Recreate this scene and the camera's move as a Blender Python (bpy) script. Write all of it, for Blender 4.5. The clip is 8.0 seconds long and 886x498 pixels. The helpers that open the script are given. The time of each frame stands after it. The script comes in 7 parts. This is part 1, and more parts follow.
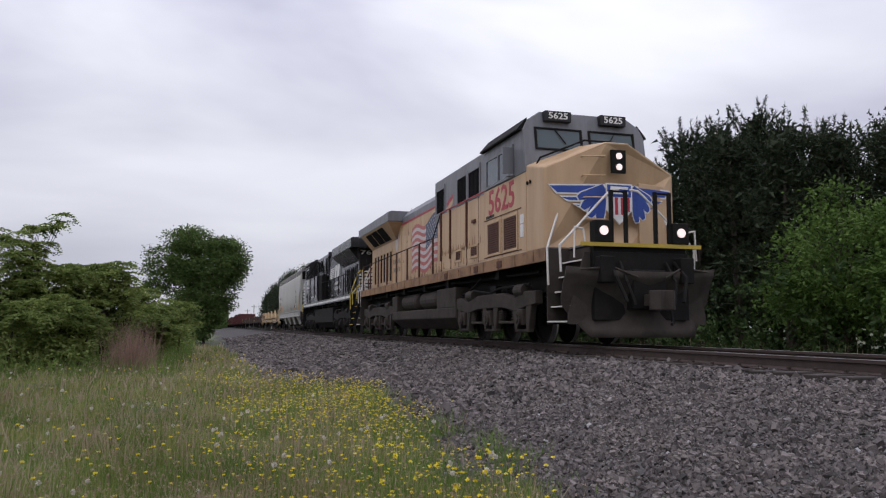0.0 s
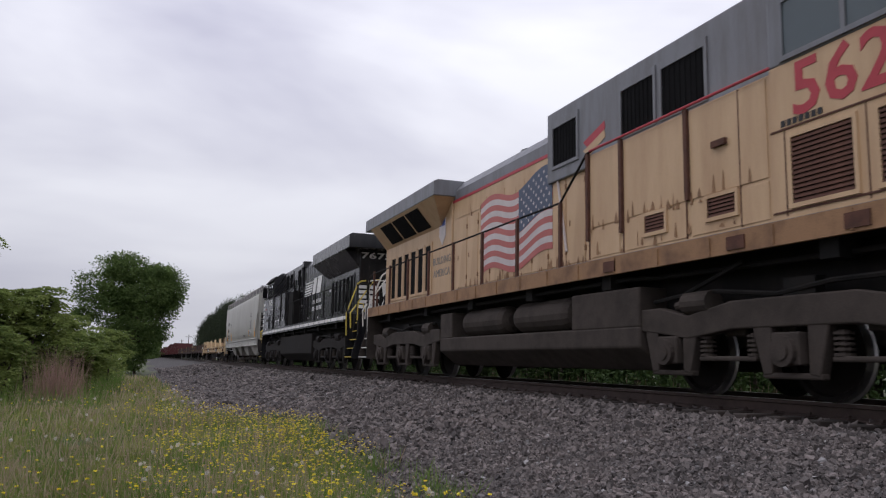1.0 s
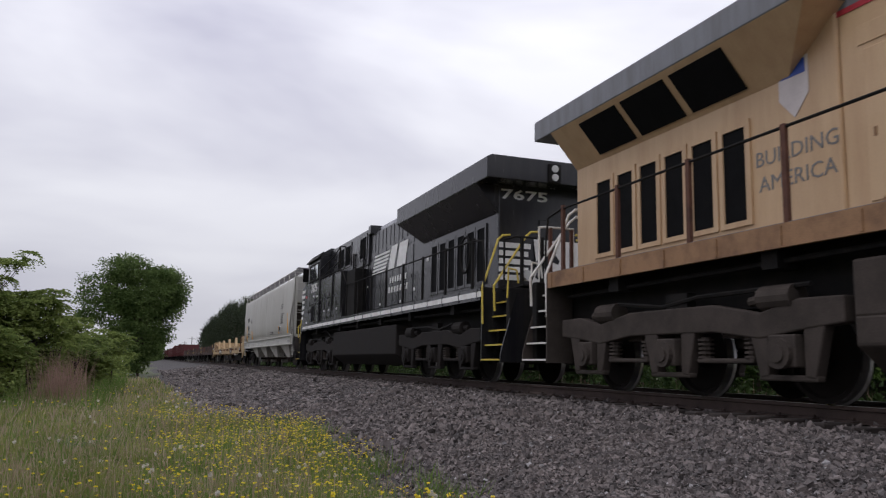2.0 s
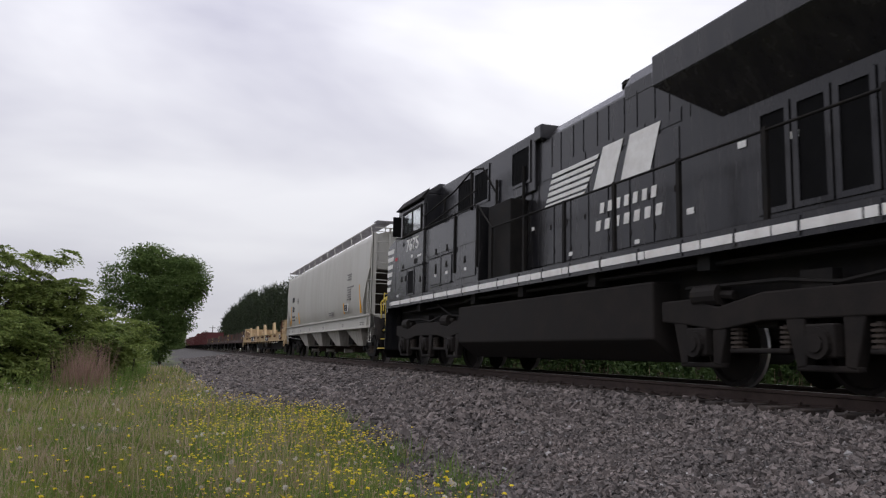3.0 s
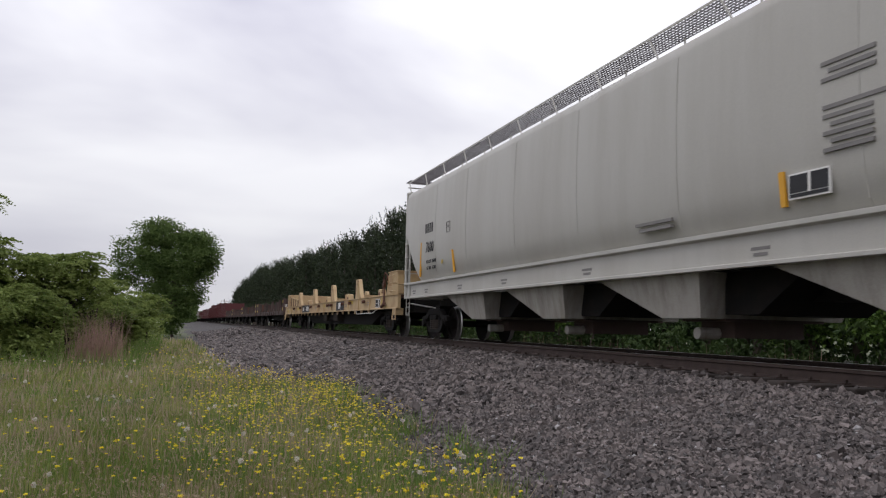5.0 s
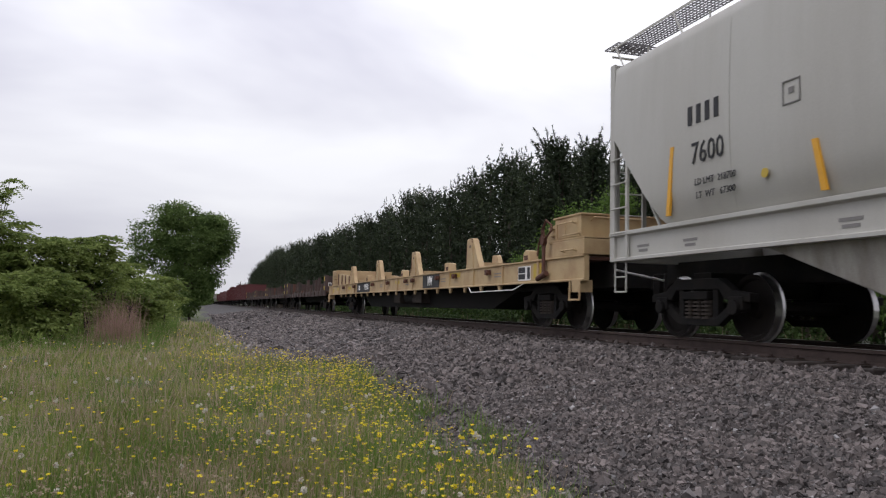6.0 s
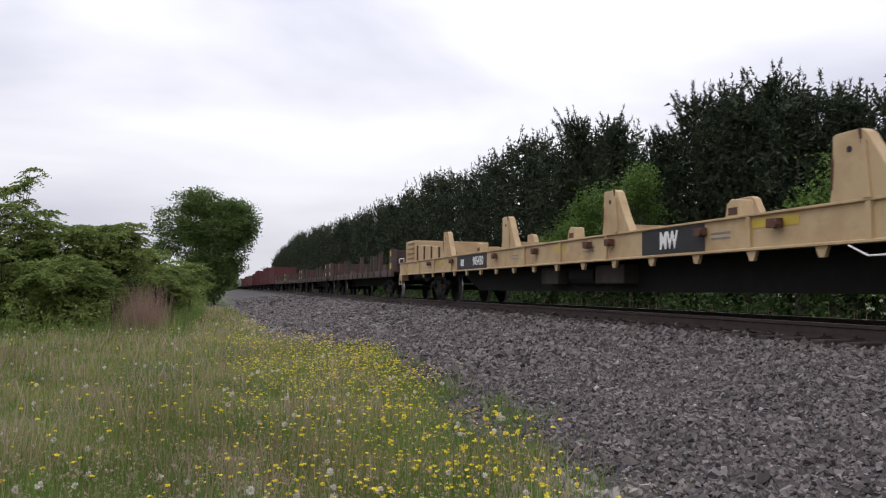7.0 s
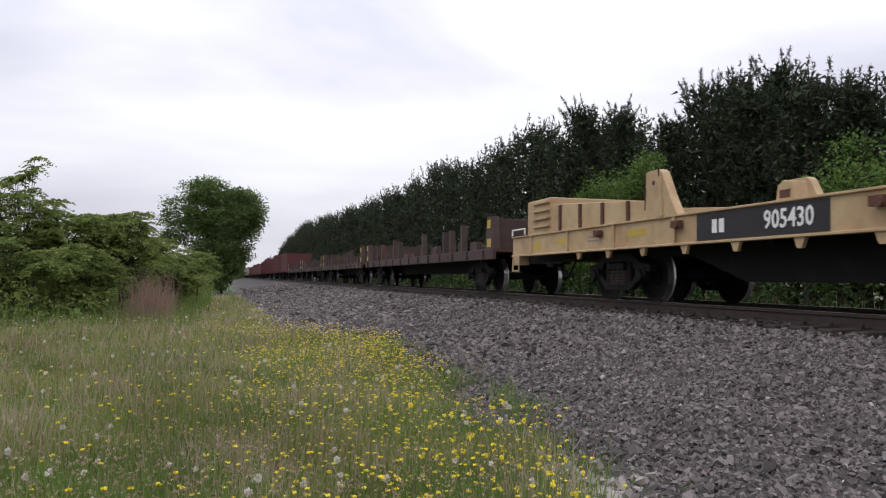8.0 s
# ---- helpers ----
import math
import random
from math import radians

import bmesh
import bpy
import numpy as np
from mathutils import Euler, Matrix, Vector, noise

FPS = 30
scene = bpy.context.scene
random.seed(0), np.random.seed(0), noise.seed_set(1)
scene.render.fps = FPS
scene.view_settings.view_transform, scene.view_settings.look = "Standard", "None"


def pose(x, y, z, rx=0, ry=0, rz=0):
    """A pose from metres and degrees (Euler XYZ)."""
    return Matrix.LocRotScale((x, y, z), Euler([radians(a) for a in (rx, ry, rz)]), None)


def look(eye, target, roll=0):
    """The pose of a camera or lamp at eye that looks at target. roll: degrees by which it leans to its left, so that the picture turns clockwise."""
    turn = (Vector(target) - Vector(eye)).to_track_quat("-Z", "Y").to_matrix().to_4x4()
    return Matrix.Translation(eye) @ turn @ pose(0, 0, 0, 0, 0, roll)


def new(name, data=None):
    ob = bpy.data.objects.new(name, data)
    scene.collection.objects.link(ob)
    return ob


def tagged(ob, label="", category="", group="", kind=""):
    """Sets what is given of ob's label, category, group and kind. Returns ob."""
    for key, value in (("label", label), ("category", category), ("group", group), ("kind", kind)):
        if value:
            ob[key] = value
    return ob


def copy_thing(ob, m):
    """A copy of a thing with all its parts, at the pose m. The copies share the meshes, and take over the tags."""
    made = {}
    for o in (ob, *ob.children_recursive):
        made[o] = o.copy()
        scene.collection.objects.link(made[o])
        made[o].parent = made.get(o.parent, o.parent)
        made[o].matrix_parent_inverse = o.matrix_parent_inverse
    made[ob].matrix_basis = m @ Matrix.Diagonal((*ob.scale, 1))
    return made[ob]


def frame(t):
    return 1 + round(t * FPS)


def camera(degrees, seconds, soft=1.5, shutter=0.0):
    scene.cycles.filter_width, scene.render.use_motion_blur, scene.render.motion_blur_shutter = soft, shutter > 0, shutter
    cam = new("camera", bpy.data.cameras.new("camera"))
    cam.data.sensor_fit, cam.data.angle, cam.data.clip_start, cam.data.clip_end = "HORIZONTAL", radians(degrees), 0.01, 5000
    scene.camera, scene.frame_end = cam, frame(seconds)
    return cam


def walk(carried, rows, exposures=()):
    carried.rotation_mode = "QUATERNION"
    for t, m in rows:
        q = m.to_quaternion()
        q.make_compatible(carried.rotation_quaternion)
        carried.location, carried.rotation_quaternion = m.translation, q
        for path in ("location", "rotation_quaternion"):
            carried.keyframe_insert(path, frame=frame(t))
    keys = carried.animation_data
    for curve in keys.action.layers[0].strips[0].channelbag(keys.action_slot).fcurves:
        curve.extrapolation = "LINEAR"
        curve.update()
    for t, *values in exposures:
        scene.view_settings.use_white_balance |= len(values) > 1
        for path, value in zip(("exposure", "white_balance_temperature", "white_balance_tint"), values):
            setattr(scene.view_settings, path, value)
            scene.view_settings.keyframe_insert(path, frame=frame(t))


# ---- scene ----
# World: the track runs along y, rail tops at z = 0, the camera beside it near the origin.
CAM_Z = 0.367
TRACK_X = 7.921
SPEED, GAIN = 11.5890, 0.0171

cam = camera(58.99, 8.0, soft=1.2, shutter=0.08)
walk(cam, [
    (0, pose(0, 0, CAM_Z, 95.672, -0.108, -16.308)),
    (0.5, pose(0, 0, CAM_Z, 97.484, -0.164, -19.534)),
    (1, pose(0, 0, CAM_Z, 98.201, -1.084, -20.681)),
    (2.5, pose(0, 0, CAM_Z, 98.386, -1.173, -20.041)),
    (3, pose(0, 0, CAM_Z, 97.544, -1.236, -19.114)),
    (3.5, pose(0, 0, CAM_Z, 97.316, -1.384, -18.860)),
    (4, pose(0, 0, CAM_Z, 97.105, -1.393, -19.028)),
    (4.5, pose(0, 0, CAM_Z, 96.509, -1.393, -18.837)),
    (6, pose(0, 0, CAM_Z, 94.293, -1.211, -17.296)),
    (6.5, pose(0, 0, CAM_Z, 94.033, -0.776, -16.742)),
    (7, pose(0, 0, CAM_Z, 92.981, -0.506, -15.665)),
    (7.5, pose(0, 0, CAM_Z, 92.548, -0.435, -15.228)),
    (8, pose(0, 0, CAM_Z, 92.172, -0.543, -15.192)),
], exposures=[(0.0, -0.42, 6150, 14), (1.0, -0.46, 6200, 14), (2.5, -0.42, 6300, 13), (3.5, -0.33, 6400, 12), (4.5, -0.3, 6400, 12), (6.5, -0.16, 6330, 12), (8.0, -0.08, 6300, 12)])


# ---- light: overcast sky with soft cloud structure, a weak wide sun ----
def make_world():
    world = bpy.data.worlds.new("overcast_sky")
    scene.world = world
    world.use_nodes = True
    nt = world.node_tree
    nt.nodes.clear()
    out = nt.nodes.new("ShaderNodeOutputWorld")
    sky = nt.nodes.new("ShaderNodeTexSky")
    sky.sky_type, sky.sun_disc = "NISHITA", False
    sky.sun_elevation, sky.sun_rotation = radians(52), radians(40)
    coord = nt.nodes.new("ShaderNodeTexCoord")
    mapping = nt.nodes.new("ShaderNodeMapping")
    mapping.inputs["Scale"].default_value = (1.0, 1.0, 3.2)
    clouds = nt.nodes.new("ShaderNodeTexNoise")
    clouds.inputs["Scale"].default_value = 1.3
    clouds.inputs["Detail"].default_value = 5.0
    clouds.inputs["Roughness"].default_value = 0.5
    clouds.inputs["Distortion"].default_value = 0.3
    ramp = nt.nodes.new("ShaderNodeValToRGB")
    ramp.color_ramp.elements[0].position, ramp.color_ramp.elements[1].position = 0.38, 0.68
    ramp.color_ramp.elements[0].color = (0.54, 0.535, 0.63, 1)
    ramp.color_ramp.elements[1].color = (0.98, 0.98, 1.0, 1)
    cloud_bg = nt.nodes.new("ShaderNodeBackground")
    # an overcast sky is brighter overhead than near the horizon
    split = nt.nodes.new("ShaderNodeSeparateXYZ")
    rise = nt.nodes.new("ShaderNodeMath")
    rise.operation = "MULTIPLY_ADD"
    rise.inputs[1].default_value, rise.inputs[2].default_value = 1.5, 0.93
    nt.links.new(coord.outputs["Generated"], split.inputs[0])
    nt.links.new(split.outputs["Z"], rise.inputs[0])
    nt.links.new(rise.outputs[0], cloud_bg.inputs["Strength"])
    sky_bg = nt.nodes.new("ShaderNodeBackground")
    sky_bg.inputs["Strength"].default_value = 0.05
    mix = nt.nodes.new("ShaderNodeMixShader")
    mix.inputs[0].default_value = 0.92
    link = nt.links.new
    link(coord.outputs["Generated"], mapping.inputs["Vector"])
    link(mapping.outputs["Vector"], clouds.inputs["Vector"])
    link(clouds.outputs["Fac"], ramp.inputs["Fac"])
    link(ramp.outputs["Color"], cloud_bg.inputs["Color"])
    link(sky.outputs["Color"], sky_bg.inputs["Color"])
    link(sky_bg.outputs[0], mix.inputs[1])
    link(cloud_bg.outputs[0], mix.inputs[2])
    link(mix.outputs[0], out.inputs[0])


make_world()
sun_data = bpy.data.lights.new("sun", "SUN")
sun_data.energy, sun_data.angle, sun_data.color = 0.7, radians(25), (1.0, 0.96, 0.9)
sun = new("sun", sun_data)
sun.matrix_world = look((-30, -20, 60), (0, 0, 0))


# ---- materials ----
def material(name, colour, rough=0.6, metal=0.0, dirt=None, amount=0.4, scale=3.0, streak=False, fine=60.0,
             bump=0.15, spread=0.12, vary=0.0, island=0.0, spec=0.5):
    """A surface with large stains of a dirt colour, fine grain, relief, and an optional change from piece to piece."""
    mat = bpy.data.materials.new(name)
    mat.use_nodes = True
    nt = mat.node_tree
    bsdf = nt.nodes["Principled BSDF"]
    link = nt.links.new
    coord = nt.nodes.new("ShaderNodeTexCoord")
    mapping = nt.nodes.new("ShaderNodeMapping")
    if streak:
        mapping.inputs["Scale"].default_value = (2.2, 2.2, 0.35)
    link(coord.outputs["Object"], mapping.inputs["Vector"])
    big = nt.nodes.new("ShaderNodeTexNoise")
    big.inputs["Scale"].default_value, big.inputs["Detail"].default_value = scale, 6.0
    big.inputs["Roughness"].default_value = 0.62
    link(mapping.outputs["Vector"], big.inputs["Vector"])
    grain = nt.nodes.new("ShaderNodeTexNoise")
    grain.inputs["Scale"].default_value, grain.inputs["Detail"].default_value = fine, 3.0
    link(coord.outputs["Object"], grain.inputs["Vector"])
    ramp = nt.nodes.new("ShaderNodeMapRange")
    ramp.inputs[1].default_value, ramp.inputs[2].default_value = 0.42, 0.75
    ramp.inputs[3].default_value, ramp.inputs[4].default_value = 0.0, amount
    link(big.outputs["Fac"], ramp.inputs[0])
    mix = nt.nodes.new("ShaderNodeMix")
    mix.data_type = "RGBA"
    mix.inputs[6].default_value = (*colour, 1)
    mix.inputs[7].default_value = (*(dirt or tuple(c * 0.55 for c in colour)), 1)
    link(ramp.outputs[0], mix.inputs[0])
    shade = nt.nodes.new("ShaderNodeMapRange")
    shade.inputs[1].default_value, shade.inputs[2].default_value = 0.25, 0.75
    shade.inputs[3].default_value, shade.inputs[4].default_value = 1 - spread, 1 + spread
    link(grain.outputs["Fac"], shade.inputs[0])
    value = shade.outputs[0]
    for node_type, socket, reach in (("ShaderNodeObjectInfo", "Random", vary), ("ShaderNodeNewGeometry", "Random Per Island", island)):
        if reach:
            info = nt.nodes.new(node_type)
            lift = nt.nodes.new("ShaderNodeMapRange")
            lift.inputs[3].default_value, lift.inputs[4].default_value = 1 - reach, 1 + reach
            link(info.outputs[socket], lift.inputs[0])
            times_node = nt.nodes.new("ShaderNodeMath")
            times_node.operation = "MULTIPLY"
            link(value, times_node.inputs[0])
            link(lift.outputs[0], times_node.inputs[1])
            value = times_node.outputs[0]
    hsv = nt.nodes.new("ShaderNodeHueSaturation")
    link(mix.outputs[2], hsv.inputs["Color"])
    link(value, hsv.inputs["Value"])
    link(hsv.outputs["Color"], bsdf.inputs["Base Color"])
    bsdf.inputs["Metallic"].default_value = metal
    bsdf.inputs["Specular IOR Level"].default_value = spec
    gloss = nt.nodes.new("ShaderNodeMapRange")
    gloss.inputs[3].default_value, gloss.inputs[4].default_value = max(0.03, rough - 0.1), min(1.0, rough + 0.15)
    link(big.outputs["Fac"], gloss.inputs[0])
    link(gloss.outputs[0], bsdf.inputs["Roughness"])
    if bump:
        relief = nt.nodes.new("ShaderNodeBump")
        relief.inputs["Strength"].default_value, relief.inputs["Distance"].default_value = bump, 0.01
        link(grain.outputs["Fac"], relief.inputs["Height"])
        link(relief.outputs[0], bsdf.inputs["Normal"])
    return mat


def leaf_material(name, dark, light, through_light=0.25):
    """Leaves: colour changes from leaf to leaf, some light comes through."""
    mat = bpy.data.materials.new(name)
    mat.use_nodes = True
    nt = mat.node_tree
    bsdf = nt.nodes["Principled BSDF"]
    link = nt.links.new
    geo = nt.nodes.new("ShaderNodeNewGeometry")
    mix = nt.nodes.new("ShaderNodeMix")
    mix.data_type = "RGBA"
    mix.inputs[6].default_value, mix.inputs[7].default_value = (*dark, 1), (*light, 1)
    patch = nt.nodes.new("ShaderNodeTexNoise")
    patch.inputs["Scale"].default_value = 0.9
    coord = nt.nodes.new("ShaderNodeTexCoord")
    link(coord.outputs["Object"], patch.inputs["Vector"])
    total = nt.nodes.new("ShaderNodeMath")
    total.operation = "MULTIPLY_ADD"
    total.inputs[1].default_value = 0.55
    half = nt.nodes.new("ShaderNodeMapRange")
    half.inputs[1].default_value, half.inputs[2].default_value = 0.35, 0.65
    half.inputs[3].default_value, half.inputs[4].default_value = 0.0, 0.5
    link(patch.outputs["Fac"], half.inputs[0])
    link(geo.outputs["Random Per Island"], total.inputs[0])
    link(half.outputs[0], total.inputs[2])
    link(total.outputs[0], mix.inputs[0])
    link(mix.outputs[2], bsdf.inputs["Base Color"])
    bsdf.inputs["Roughness"].default_value = 0.55
    bsdf.inputs["Specular IOR Level"].default_value = 0.12
    clear = nt.nodes.new("ShaderNodeBsdfTranslucent")
    link(mix.outputs[2], clear.inputs["Color"])
    blend = nt.nodes.new("ShaderNodeMixShader")
    blend.inputs[0].default_value = through_light
    link(bsdf.outputs[0], blend.inputs[1])
    link(clear.outputs[0], blend.inputs[2])
    link(blend.outputs[0], nt.nodes["Material Output"].inputs["Surface"])
    return mat


def glow(name, colour, strength):
    mat = bpy.data.materials.new(name)
    mat.use_nodes = True
    bsdf = mat.node_tree.nodes["Principled BSDF"]
    bsdf.inputs["Base Color"].default_value = (*colour, 1)
    bsdf.inputs["Emission Color"].default_value = (*colour, 1)
    bsdf.inputs["Emission Strength"].default_value = strength
    return mat


def glass(name, colour, transmission):
    mat = bpy.data.materials.new(name)
    mat.use_nodes = True
    bsdf = mat.node_tree.nodes["Principled BSDF"]
    bsdf.inputs["Base Color"].default_value = (*colour, 1)
    bsdf.inputs["Roughness"].default_value = 0.04
    bsdf.inputs["IOR"].default_value = 1.5
    bsdf.inputs["Transmission Weight"].default_value = transmission
    return mat


DUST = (0.16, 0.12, 0.09)
M_YELLOW = material("armour_yellow_paint", (0.55, 0.375, 0.215), 0.5, dirt=(0.33, 0.19, 0.10), amount=0.55, scale=0.9, streak=True, spread=0.05, bump=0.08)
M_GREY = material("harbour_grey_paint", (0.17, 0.175, 0.19), 0.45, dirt=(0.09, 0.08, 0.075), amount=0.6, scale=2.0, streak=True, spread=0.06)
M_RUSTSILL = material("rusty_yellow_sill", (0.29, 0.16, 0.075), 0.65, dirt=(0.10, 0.05, 0.028), amount=0.95, scale=2.0, spread=0.15)
M_RED = material("red_lettering", (0.42, 0.035, 0.05), 0.5, spread=0.05)
M_WHITE = material("white_paint", (0.78, 0.77, 0.74), 0.5, dirt=(0.45, 0.42, 0.38), amount=0.5, spread=0.05)
M_BLUE = material("blue_emblem_paint", (0.02, 0.06, 0.30), 0.45, spread=0.06)
M_FLAGBLUE = material("faded_flag_blue", (0.06, 0.08, 0.13), 0.5, spread=0.08)
M_FLAGRED = material("faded_flag_red", (0.45, 0.12, 0.10), 0.5, dirt=(0.3, 0.1, 0.1), spread=0.08)
M_FLAGWHITE = material("faded_flag_white", (0.58, 0.52, 0.50), 0.5, spread=0.08)
M_BLACK = material("black_paint", (0.012, 0.012, 0.014), 0.22, dirt=(0.034, 0.032, 0.031), amount=0.8, scale=1.4, streak=True, spread=0.1, spec=0.4)
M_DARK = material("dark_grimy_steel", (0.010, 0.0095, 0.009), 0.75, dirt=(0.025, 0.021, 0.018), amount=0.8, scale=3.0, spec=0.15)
M_DUSTY = material("dust_covered_steel", (0.060, 0.049, 0.042), 0.75, dirt=(0.03, 0.026, 0.022), amount=0.8, scale=2.5, spread=0.15, spec=0.15)
M_NSTRUCK = material("dusty_black_steel", (0.016, 0.014, 0.013), 0.75, dirt=(0.030, 0.025, 0.022), amount=0.8, scale=2.5, spread=0.15, spec=0.15)
M_WHEEL = material("brown_wheel_steel", (0.010, 0.008, 0.007), 0.75, dirt=(0.022, 0.017, 0.014), amount=0.6, spec=0.15)
M_TREAD = material("worn_bright_steel", (0.55, 0.54, 0.53), 0.32, metal=0.95, dirt=(0.36, 0.33, 0.3), amount=0.5)
M_SCREEN = material("dark_screen", (0.006, 0.006, 0.0065), 0.8, bump=0.4, fine=120, spec=0.1)
M_RAILWHITE = material("white_handrail_paint", (0.75, 0.73, 0.68), 0.45, dirt=(0.4, 0.3, 0.2), amount=0.6)
M_RAILYELLOW = material("yellow_handrail_paint", (0.62, 0.47, 0.06), 0.45, dirt=(0.3, 0.2, 0.06), amount=0.6)
M_HOPPER = material("pale_grey_car_paint", (0.44, 0.43, 0.39), 0.45, dirt=(0.33, 0.305, 0.262), amount=0.5, scale=0.55, streak=True, spread=0.05, bump=0.06)
M_GRATE = material("galvanised_grating", (0.22, 0.21, 0.22), 0.6, metal=0.3, dirt=(0.07, 0.06, 0.055), amount=0.7)
M_HOPPERLOW = material("grimy_grey_car_paint", (0.36, 0.34, 0.30), 0.6, dirt=(0.15, 0.13, 0.10), amount=0.85, scale=1.8, streak=True)
M_ORANGE = material("orange_stripe", (0.75, 0.38, 0.03), 0.5, spread=0.06)
M_TAN = material("tan_car_paint", (0.46, 0.335, 0.175), 0.6, dirt=(0.25, 0.12, 0.055), amount=0.65, scale=1.7, spread=0.05, bump=0.08)
M_RUST = material("heavy_rust", (0.105, 0.043, 0.026), 0.85, dirt=(0.035, 0.019, 0.014), amount=0.8, scale=4.0, spread=0.2)
M_BROWN = material("rust_brown_car_paint", (0.05, 0.028, 0.023), 0.8, dirt=(0.10, 0.075, 0.06), amount=0.5, scale=1.5, spread=0.15)
M_OXIDE = material("red_oxide_car_paint", (0.095, 0.019, 0.019), 0.7, dirt=(0.09, 0.03, 0.026), amount=0.6, scale=1.2)
M_YPATCH = material("yellow_patch", (0.48, 0.34, 0.04), 0.55, spread=0.08)
M_INK = material("dark_lettering", (0.012, 0.012, 0.014), 0.6, spread=0.03)
M_FADE = material("faded_lettering", (0.20, 0.19, 0.18), 0.6, spread=0.05)
M_GLASS = glass("cab_glass", (0.10, 0.13, 0.14), 0.25)
M_CLEAR = glass("clear_cab_glass", (0.80, 0.84, 0.84), 0.95)
M_LAMP = glow("lit_headlight", (1.0, 0.82, 0.74), 0.9)
M_LENS = glass("unlit_lens", (0.65, 0.65, 0.62), 0.3)
M_RAILRUST = material("rail_side_rust", (0.055, 0.036, 0.029), 0.85, dirt=(0.028, 0.02, 0.017), amount=0.7, scale=5)
M_TIE = material("weathered_tie_wood", (0.034, 0.027, 0.023), 0.9, dirt=(0.06, 0.04, 0.032), amount=0.6, scale=6, vary=0.3)
M_STONE = material("ballast_stone", (0.13, 0.119, 0.115), 0.85, dirt=(0.09, 0.08, 0.078), amount=0.7, scale=1, fine=9, bump=0.3, vary=0.5, island=0.0)
M_STONES = material("ballast_stones", (0.132, 0.112, 0.104), 0.85, dirt=(0.075, 0.068, 0.066), amount=0.8, scale=1.6, fine=150, bump=0.5, island=0.66)
M_PALE = material("pale_ballast_stones", (0.30, 0.29, 0.285), 0.8, dirt=(0.17, 0.16, 0.155), amount=0.6, scale=2.5, fine=150, bump=0.4, island=0.4)
# bed kept darker than its stones, the shade of their gaps in its colour
M_BALLAST = material("ballast_bed", (0.040, 0.035, 0.032), 0.95, dirt=(0.06, 0.055, 0.052), amount=0.9, scale=14, fine=32, bump=1.0, spread=0.45)
M_SOIL = material("grassy_soil", (0.075, 0.092, 0.036), 0.95, dirt=(0.055, 0.05, 0.028), amount=0.9, scale=0.6, fine=22, bump=0.8, spread=0.35)
M_SAND = material("pale_grit", (0.34, 0.31, 0.28), 0.95, dirt=(0.18, 0.16, 0.14), amount=0.8, scale=6, fine=60, bump=0.6)
M_BARK = material("grey_brown_bark", (0.075, 0.058, 0.045), 0.9, dirt=(0.03, 0.024, 0.02), amount=0.8, scale=6, streak=True, bump=0.6)
L_GRASS = leaf_material("grass_blades", (0.15, 0.178, 0.045), (0.38, 0.385, 0.14), 0.32)
L_STRAW = leaf_material("dry_straw", (0.25, 0.185, 0.115), (0.50, 0.42, 0.30), 0.28)
L_GREEN = leaf_material("fresh_green_blades", (0.095, 0.155, 0.034), (0.19, 0.28, 0.07), 0.3)
L_PETAL = leaf_material("yellow_petals", (0.80, 0.62, 0.03), (0.92, 0.80, 0.10), 0.25)
L_SEED = leaf_material("reddish_grass_seed", (0.24, 0.155, 0.10), (0.46, 0.36, 0.27), 0.25)
L_CLOCK = leaf_material("white_seed_heads", (0.56, 0.53, 0.46), (0.76, 0.72, 0.64), 0.4)
L_PINE = leaf_material("pine_needles", (0.018, 0.028, 0.015), (0.046, 0.060, 0.030), 0.08)
L_CANDLE = leaf_material("young_pine_shoots", (0.06, 0.085, 0.035), (0.11, 0.13, 0.06), 0.2)
L_OAK = leaf_material("dark_tree_leaves", (0.05, 0.09, 0.026), (0.17, 0.235, 0.075), 0.38)
L_BUSH = leaf_material("bush_leaves", (0.088, 0.132, 0.033), (0.28, 0.335, 0.10), 0.42)
L_BRIGHT = leaf_material("light_green_leaves", (0.045, 0.090, 0.018), (0.145, 0.225, 0.052), 0.3)
# shade beyond the track is put into this leaf colour
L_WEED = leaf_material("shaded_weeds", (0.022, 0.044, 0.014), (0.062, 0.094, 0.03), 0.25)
L_REED = leaf_material("dead_reddish_reeds", (0.22, 0.135, 0.105), (0.40, 0.28, 0.22), 0.3)


# ---- mesh helpers ----
def box(bm, x0, x1, y0, y1, z0, z1):
    v = [bm.verts.new((x, y, z)) for z in (z0, z1) for y in (y0, y1) for x in (x0, x1)]
    for f in ((0, 2, 3, 1), (4, 5, 7, 6), (0, 1, 5, 4), (2, 6, 7, 3), (0, 4, 6, 2), (1, 3, 7, 5)):
        bm.faces.new([v[i] for i in f])
    return bm


def prism(bm, outline, axis, a0, a1):
    """A polygon pushed along an axis: (y, z) points for x, (x, z) for y, (x, y) for z."""
    def at(p, a):
        return {"x": (a, p[0], p[1]), "y": (p[0], a, p[1]), "z": (p[0], p[1], a)}[axis]
    lo = [bm.verts.new(at(p, a0)) for p in outline]
    hi = [bm.verts.new(at(p, a1)) for p in outline]
    n = len(outline)
    faces = [bm.faces.new(lo), bm.faces.new(hi[::-1])]
    for i in range(n):
        j = (i + 1) % n
        faces.append(bm.faces.new((lo[i], hi[i], hi[j], lo[j])))
    bmesh.ops.recalc_face_normals(bm, faces=faces)
    return bm


